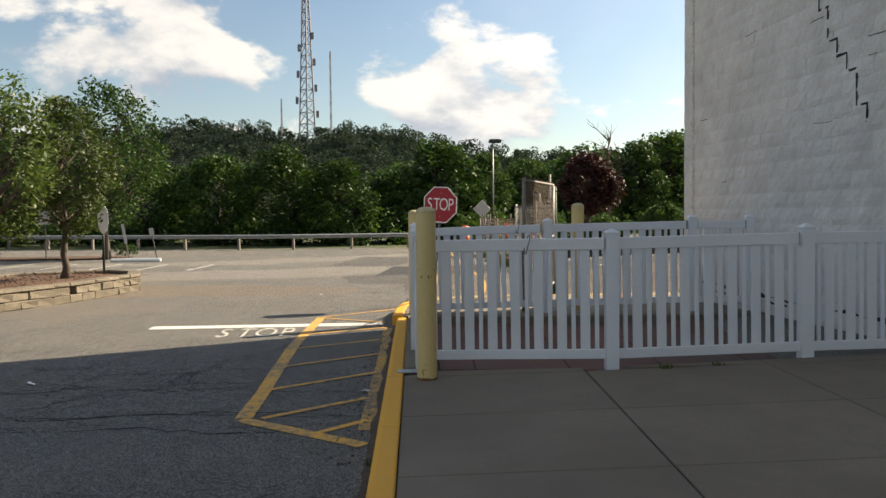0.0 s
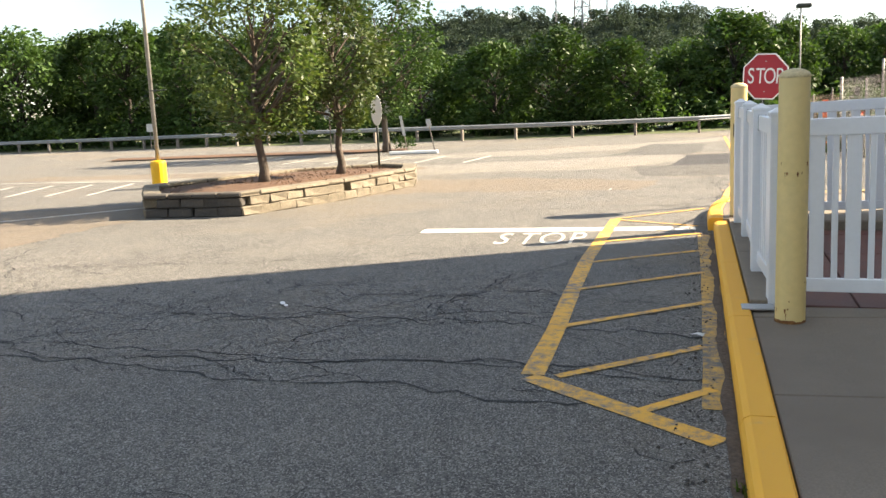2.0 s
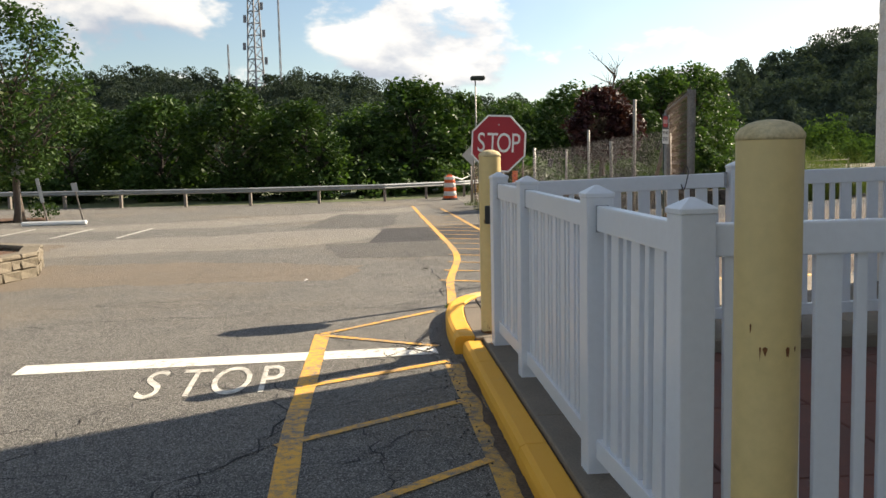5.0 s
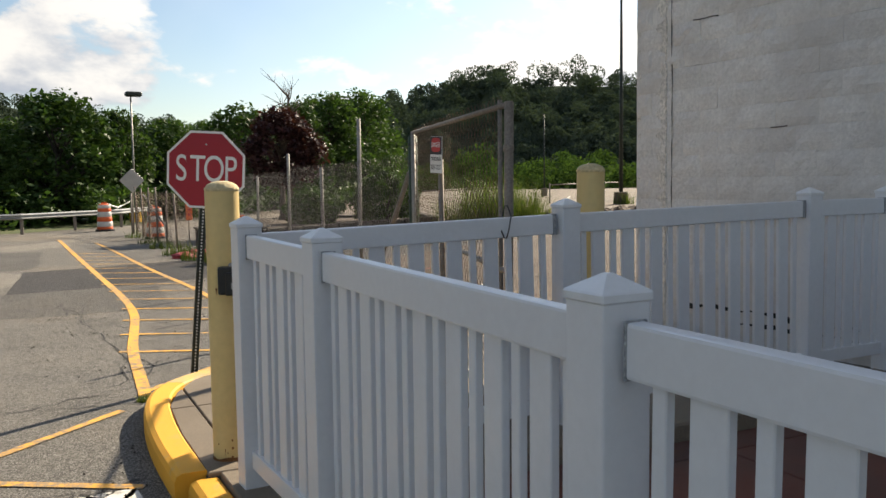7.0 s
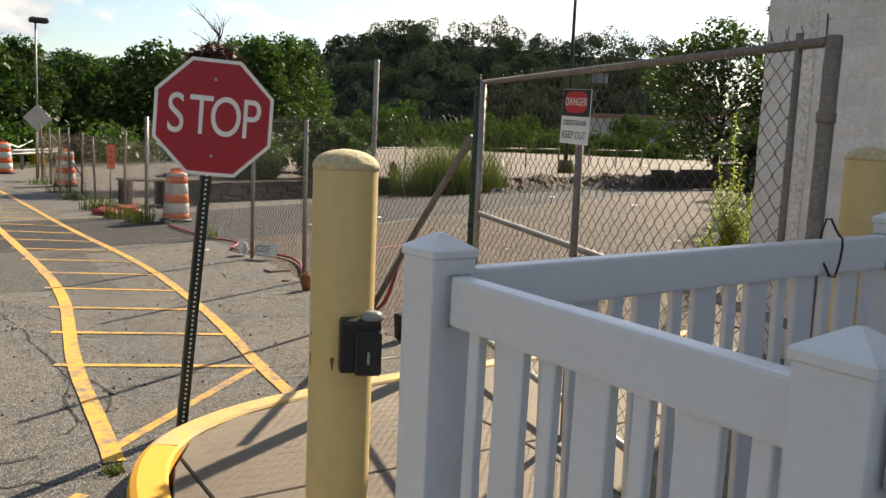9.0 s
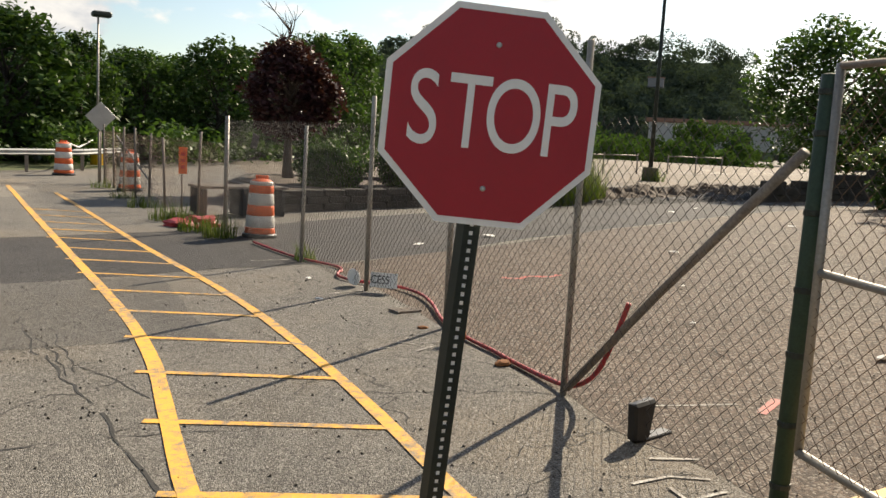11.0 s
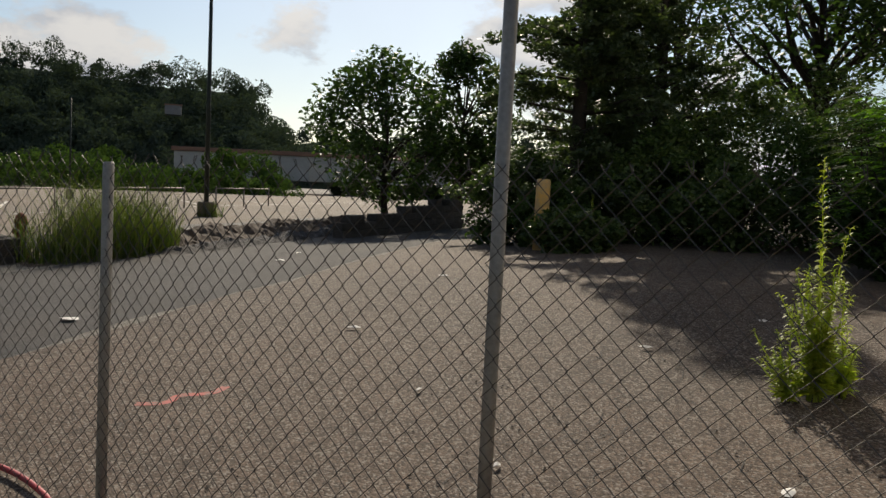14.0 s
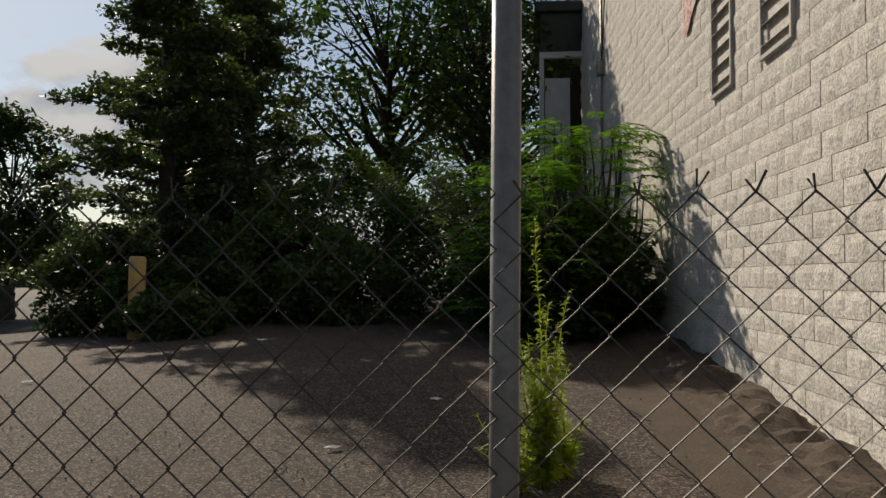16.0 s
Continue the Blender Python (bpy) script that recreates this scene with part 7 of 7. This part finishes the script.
def sumac(loc, w, h, seed, label, fronds=70, leaf=None):
    """Arching fronds of paired leaflets on a thicket of stems."""
    rnd = random.Random(seed)
    t = thing("sumac", loc, 0, label, "shrub", "sumac shrubs")
    stems, leaves = [], []
    for k in range(fronds):
        a = rnd.uniform(0, 6.283)
        z0 = h * rnd.uniform(0.12, 0.95)
        r0 = w / 2 * rnd.uniform(0.15, 0.85) * (1.15 - 0.6 * z0 / h)
        o = Vector((r0 * math.cos(a), r0 * math.sin(a), z0))
        if k % 5 == 0:
            stems.append(tube(*limb(rnd, (0.2 * math.cos(a), 0.2 * math.sin(a), -0.05), o, 0.03, 0.01, 0.05, 5), 5))
        b = a + rnd.uniform(-0.9, 0.9)
        ln = rnd.uniform(0.45, 0.8)
        pts = [o + Vector((math.cos(b) * ln * f, math.sin(b) * ln * f, ln * (0.45 * f - 0.55 * f * f))) for f in (0, 0.25, 0.5, 0.75, 1)]
        stems.append(tube(pts, [0.006, 0.005, 0.004, 0.003, 0.002], 4))
        side = Vector((-math.sin(b), math.cos(b), 0))
        for i in range(13):
            f = 0.12 + 0.88 * i / 12
            j = min(3, int(f * 4))
            p = pts[j].lerp(pts[j + 1], f * 4 - j)
            fl = 0.15 * (1 - 0.5 * abs(f - 0.45)) * rnd.uniform(0.8, 1.2)
            for s in (-1, 1):
                d = (side * s + Vector((math.cos(b), math.sin(b), 0)) * 0.45 + Vector((0, 0, rnd.uniform(-0.45, 0.05)))).normalized()
                wv = Vector((math.cos(b), math.sin(b), 0.1)) * fl * 0.16
                q = p + d * fl
                m_ = p + d * fl * 0.4
                leaves.append(([tuple(p), tuple(m_ + wv), tuple(q), tuple(m_ - wv)], [(0, 1, 2, 3)]))
    tagged(hang("stem_cluster", mesh_of("stem_cluster", *joined(stems), M_BARK_DARK, True), t), kind="stuff")
    hang("leaves", mesh_of("leaves", *joined(leaves), leaf or M_LEAF_SUMAC), t)
    return t


sumac((13.6, 14.75, gz(13.6, 14.75)), 2.5, 3.3, 3, "bright green sumac thicket against the block wall", 260)
sumac((12.9, 15.6, gz(12.9, 15.6)), 2.3, 2.5, 4, "bright green sumac thicket near the block wall", 200)
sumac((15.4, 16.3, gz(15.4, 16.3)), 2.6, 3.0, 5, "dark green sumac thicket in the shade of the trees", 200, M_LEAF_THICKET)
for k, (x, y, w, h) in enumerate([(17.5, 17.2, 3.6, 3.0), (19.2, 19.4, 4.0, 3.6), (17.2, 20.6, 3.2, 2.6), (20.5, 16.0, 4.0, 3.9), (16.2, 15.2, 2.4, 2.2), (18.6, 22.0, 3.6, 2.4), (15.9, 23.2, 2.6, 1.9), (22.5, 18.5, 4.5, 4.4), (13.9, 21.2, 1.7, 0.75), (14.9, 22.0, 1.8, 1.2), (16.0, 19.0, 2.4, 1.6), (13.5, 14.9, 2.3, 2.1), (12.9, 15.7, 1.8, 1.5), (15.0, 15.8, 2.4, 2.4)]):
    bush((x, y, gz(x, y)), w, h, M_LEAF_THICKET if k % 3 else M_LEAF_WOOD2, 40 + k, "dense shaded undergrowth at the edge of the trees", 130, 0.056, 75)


def pine(loc, h, w, seed, label):
    """A pine: straight trunk, level whorled boughs, drooping clumps of needles."""
    rnd = random.Random(seed)
    t = thing("pine_tree", loc, 0, label, "tree", "evergreen trees")
    wood = [tube([(0, 0, -0.1), (0.05, 0, h * 0.5), (0, 0.05, h)], [0.22, 0.13, 0.02], 9)]
    cc, rr = [], []
    z = 0.5
    while z < h - 0.3:
        f = z / h
        reach = w / 2 * (1 - f) ** 0.75 * rnd.uniform(0.75, 1.12)
        for k in range(rnd.randint(4, 6)):
            a = rnd.uniform(0, 6.283)
            ln = reach * rnd.uniform(0.65, 1.05)
            e = Vector((ln * math.cos(a), ln * math.sin(a), z + 0.1 * ln + rnd.uniform(-0.15, 0.25)))
            p, r_ = limb(rnd, (0, 0, z), e, 0.05 * (1.2 - f), 0.01, 0.05, 5)
            wood.append(tube(p, r_, 5))
            for j in range(2, 6):
                for _ in range(3):
                    cc.append(tuple(p[j] + Vector((rnd.uniform(-1, 1), rnd.uniform(-1, 1), rnd.uniform(-0.35, 0.2))) * 0.3))
                    rr.append(rnd.uniform(0.18, 0.34))
        z += rnd.uniform(0.32, 0.5)
    hang("trunk", mesh_of("trunk", *joined(wood), M_BARK_DARK, True), t)
    hang("needles", leaf_mesh("needles", cc, rr, 42, 0.062, M_NEEDLE, seed, 0.5, 0.2, 0.1, 0.55), t)
    return t


pine((17.6, 22.9, gz(17.6, 22.9)), 8.4, 6.6, 5, "large dark pine with level drooping boughs")
pine((21.0, 22.3, gz(21, 22.3)), 9.0, 6.5, 6, "large dark pine behind another in the thicket")
pine((22.5, 24.6, gz(22.5, 24.6)), 8.2, 5.0, 7, "dark pine at the back of the thicket")
broadleaf("wood_tree", (27.5, 19.8, gz(27.5, 19.8)), 10.6, 9.0, 3.6, 0.26, M_LEAF_WOOD2, M_BARK_DARK, 81, 32, 170, 0.13, "tall dark broadleaf tree with open branches against the sky", group="trees behind the thicket", crown_low=4.6)
broadleaf("wood_tree", (31.0, 16.4, gz(31, 16.4)), 11.0, 9.0, 3.8, 0.26, M_LEAF_WOOD2, M_BARK_DARK, 82, 32, 170, 0.13, "tall dark broadleaf tree with open branches against the sky", group="trees behind the thicket", crown_low=5.0)
broadleaf("wood_tree", (25.0, 16.8, gz(25, 16.8)), 9.4, 6.0, 3.5, 0.2, M_LEAF_WOOD2, M_BARK_DARK, 83, 32, 130, 0.12, "dark broadleaf tree beside the dock canopy", group="trees behind the thicket", crown_low=4.6)
broadleaf("wood_tree", (30.0, 25.0, gz(30, 25)), 10.0, 8.0, 3.0, 0.24, M_LEAF_WOOD2, M_BARK_DARK, 84, 32, 140, 0.13, "dark broadleaf tree behind the pines", group="trees behind the thicket", crown_low=2.2)

# ---- belt of trees behind the guard rail ----
BELT = "belt of trees behind the guard rail"
protos = []
for k, (h, w, leaf, sd) in enumerate([(5.9, 6.6, M_LEAF_WOOD, 1), (6.6, 5.6, M_LEAF_WOOD2, 2), (5.2, 6.0, M_LEAF_WOOD, 3), (7.6, 5.4, M_LEAF_WOOD, 4), (6.2, 7.0, M_LEAF_WOOD2, 5)]):
    t = broadleaf("belt_tree", (-200 - 12 * k, 90, 0), h, w, 1.0, 0.16, leaf, M_BARK_DARK, 100 + sd, 62, 120, 0.14, "dense green broadleaf tree in the belt behind the guard rail", group=BELT, crown_low=0.25)
    protos.append(t)
rb = random.Random(14)
spots = []
# (azimuth stretch, tree heights) kept as a plan line of the belt
SKY_AZ = [-60, -46, -40, -34, -28, -23, -20.9, -18, -15.7, -11.7, -9.8, -8.7, -6.8, -5.7, -4.2, -2.7, -1.6, 0.2, 1.1, 2.2, 4.3, 7.1, 10.6, 12.7, 18]
SKY_EL = [5.8, 6.2, 6.9, 6.4, 5.6, 4.7, 4.4, 4.8, 5.2, 5.1, 3.9, 2.4, 3.7, 5.6, 6.0, 5.2, 3.8, 5.0, 5.6, 4.0, 4.6, 5.4, 5.6, 5.8, 4.6]
PROTO_H = (5.9, 6.6, 5.2, 7.6, 6.2)
plan = [(-62, 44, 3, 1.15), (-55, 43, 1, 1.1), (-50, 44, 3, 1.15), (-45.5, 43, 4, 1.05), (-41, 45, 3, 1.1), (-37, 43.5, 1, 1.15), (-32.5, 44, 3, 1.05), (-28.5, 45, 4, 1.05), (-25.0, 43, 1, 0.95), (-21.2, 44, 3, 0.85), (-17.5, 42.5, 0, 0.85), (-13.6, 43.0, 2, 1.02), (-10.0, 42.0, 0, 1.0), (-6.8, 42.5, 2, 0.78), (-4.3, 44.0, 1, 0.98), (-2.2, 46.5, 2, 0.8), (0.1, 48.0, 1, 0.98), (3.2, 52.0, 4, 0.8), (6.5, 53.0, 0, 1.0), (10.0, 55.0, 3, 0.95), (12.5, 58, 1, 0.9), (15.5, 62, 4, 1.0)]
for k, (x, y, p, s) in enumerate(plan):
    for row in range(2):
        yy = y + 5.0 * row + rb.uniform(-0.6, 0.6)
        xx = x + (2.1 if row else 0) + rb.uniform(-0.4, 0.4)
        tall = 1.49 + math.hypot(xx - 0.9, yy + 1.2) * math.tan(radians(float(np.interp(math.degrees(math.atan2(xx - 0.9, yy + 1.2)), SKY_AZ, SKY_EL) - 0.4)))
        s = 0.9 * tall / PROTO_H[p if row == 0 else (p + 2) % 5]
        src = protos[p if row == 0 else (p + 2) % 5]
        m = Matrix.Translation((xx, yy, gz(xx, yy) - 0.02)) @ Matrix.Rotation(rb.uniform(0, 6.28), 4, "Z") @ Matrix.Diagonal((s * rb.uniform(0.95, 1.1), s * rb.uniform(0.95, 1.1), s * rb.uniform(0.93, 1.05) * (0.92 if row else 1), 1))
        c = copy_thing(src, m)
for t in protos:
    for o in list(t.children):
        bpy.data.objects.remove(o)
    bpy.data.objects.remove(t)
und = []
cc, rr = [], []
for k in range(330):
    x = rb.uniform(-66, 16)
    y = 40.6 + rb.uniform(0, 3.5) + max(0, (x + 3) * 0.75)
    cc.append((x, y, rb.uniform(0.2, 1.3)))
    rr.append(rb.uniform(0.5, 0.95))
tagged(hang("undergrowth", leaf_mesh("undergrowth", cc, rr, 60, 0.13, M_LEAF_WOOD2, 77)), "tangled dark undergrowth below the belt of trees", "undergrowth", kind="stuff")

# ---- wooded hills, towers, far building ----
def hill(name, az0, az1, dist, deep, crest, material, label, seed, clump, rows, per=90, fine=0.09, rough=0.6):
    """A ridge seen at a bearing: rows of tree crowns on a rising slope."""
    rnd = random.Random(seed)
    pieces = []
    slope_v, slope_f = [], []
    n = 60
    for j in range(6):
        for i in range(n + 1):
            a = radians(az0 + (az1 - az0) * i / n)
            d = dist + deep * j / 5
            h = crest(az0 + (az1 - az0) * i / n) * (j / 5) ** 0.8
            slope_v.append((d * math.sin(a), d * math.cos(a), h - clump * 0.25))
    for j in range(5):
        for i in range(n):
            slope_f.append((j * (n + 1) + i, j * (n + 1) + i + 1, (j + 1) * (n + 1) + i + 1, (j + 1) * (n + 1) + i))
    pieces.append(([Vector(v) for v in slope_v], slope_f))
    slope = hang(name, mesh_of(name, *joined(pieces), material))
    tagged(slope, label, "woodland", kind="stuff")
    cc, rr = [], []
    for j in range(rows):
        f = (j + 0.5) / rows
        d = dist + deep * f
        arc = radians(az1 - az0) * d
        count = int(arc / (clump * 0.9))
        for i in range(count):
            az = az0 + (az1 - az0) * (i + rnd.random()) / count
            a = radians(az)
            s = clump * rnd.uniform(0.7, 1.35)
            lift = rnd.uniform(0.3, 1.0) * rough * s if rnd.random() < 0.25 else 0.0
            c = Vector((d * math.sin(a), d * math.cos(a), crest(az) * f ** 0.8 + rnd.uniform(-0.2, 0.2) * clump + lift))
            # a crown: one broad heart with smaller heads round its upper half
            cc.append(tuple(c))
            rr.append(s * 0.72)
            for _ in range(5):
                b = rnd.uniform(0, 6.283)
                q = rnd.uniform(0.3, 0.6)
                cc.append(tuple(c + Vector((q * math.cos(b), q * math.sin(b), rnd.uniform(-0.2, 0.55))) * s))
                rr.append(s * rnd.uniform(0.28, 0.42))
    tagged(hang(name, leaf_mesh(name, cc, rr, per, clump * fine, material, seed, 0.9, 0.0, 0.72)), label, "woodland", kind="stuff")


def crest_left(az):
    return float(np.interp(az, [-45, -28, -22.5, -20, -17.4, -14.5, -12.4, -10.2, -7.2, -5.7, -2.7, 2.2, 9], [33, 36, 40, 43, 44, 40, 39, 42, 42, 40, 33, 29, 25]))


def crest_right(az):
    return float(np.interp(az, [4, 9, 12, 14, 16.5, 19.4, 22, 24.9, 27, 28.6, 33, 36.4, 41, 42.2, 44], [9, 11, 13, 17, 21.5, 24.5, 28, 31.5, 27.5, 28.5, 27.5, 26.5, 26.5, 17, 12]))


# the far ridges carry their haze in the leaf colour
hill("wooded_hill", -45, 10, 330, 90, crest_left, M_HILL_HAZED, "distant wooded ridge under the radio towers", 5, 6.0, 8, 90, 0.085, 0.25)
hill("wooded_hill", 4, 43.3, 190, 60, crest_right, M_HILL_HAZED, "dark wooded hill beyond the far car park", 6, 4.4, 11, 130, 0.07, 0.8)
hill("wooded_hill", 40, 70, 300, 60, lambda az: 20.0 + 1.2 * math.sin(az * 1.1), M_HILL_HAZED, "low distant wooded ridge beyond the car park", 7, 6.0, 5, 60, 0.11)
hill("tree_row", 18, 40, 92, 14, lambda az: 2.6 + 0.9 * math.sin(az * 0.9) + 0.6 * math.sin(az * 2.3), M_HILL2, "sunlit green trees at the far edge of the car park", 8, 1.9, 4)
hill("tree_row", 44, 66, 120, 20, lambda az: 4.5, M_HILL_HAZED, "dark trees at the far edge of the car park", 9, 2.4, 4)


def lattice(loc, h, w0, w1, label, dishes=0, member=0.35):
    t = thing("radio_tower", loc, 25, label, "radio tower", "radio towers")
    pieces = []
    n = max(6, int(h / 5))
    rings = []
    for j in range(n + 1):
        w = w0 + (w1 - w0) * j / n
        rings.append([Vector((w * math.cos(a), w * math.sin(a), h * j / n)) for a in (0.3, 2.394, 4.489)])
    for k in range(3):
        pieces.append(tube([r[k] for r in rings], member, 5))
    for j in range(n):
        for k in range(3):
            pieces.append(tube([rings[j][k], rings[j + 1][(k + 1) % 3]], member * 0.45, 4))
            pieces.append(tube([rings[j + 1][k], rings[j + 1][(k + 1) % 3]], member * 0.4, 4))
    hang("mast", mesh_of("mast", *joined(pieces), M_TOWER), t)
    for k in range(dishes):
        z = h * (0.18 + 0.5 * k / max(1, dishes))
        s = -1 if k % 2 else 1
        part("antenna", box((1.2, 1.2, 3.2), (s * (w0 * (1 - z / h) + 1.3), 0, z), 0.1), M_TOWER, t, "antenna panel")
    return t


def at_bearing(az, d, z):
    return (d * math.sin(radians(az)), d * math.cos(radians(az)), z)


lattice(at_bearing(-12.15, 405, 33.0), 84, 4.4, 1.0, "tall grey lattice radio tower on the wooded ridge", 7, 0.42)
lattice(at_bearing(-10.6, 405, 33.0), 44, 0.5, 0.3, "slender grey radio mast on the wooded ridge", 0, 0.13)
lattice(at_bearing(-13.8, 405, 33.0), 22, 0.5, 0.3, "small grey radio mast on the wooded ridge", 0, 0.12)

fb = thing("warehouse", (80, 92, 2.2), -49, "long low pale warehouse beyond the car park", "building")
part("wall", box((34, 10, 3.0), (4, 0, 1.5), 0.05), M_FARWALL, fb, "pale wall")
part("roof", box((34.6, 10.6, 0.5), (4, 0, 3.25), 0.05), M_FARROOF, fb, "brownish roof edge")
for k in range(5):
    part("door", box((2.2, 0.2, 2.2), (-8 + 6 * k, -5.05, 1.1), 0.02), M_TEXTDARK if k % 2 else M_LOUVRE, fb, "dock door")
hs = thing("hill_house", at_bearing(36.3, 208, 15.5), -40, "pale box house half hidden on the wooded hill", "building")
part("wall", box((3.4, 3.4, 2.0), (0, 0, 1.0), 0.05), M_TOWER, hs)
part("roof", box((3.7, 3.7, 0.25), (0, 0, 2.12), 0.05), M_FARROOF, hs)
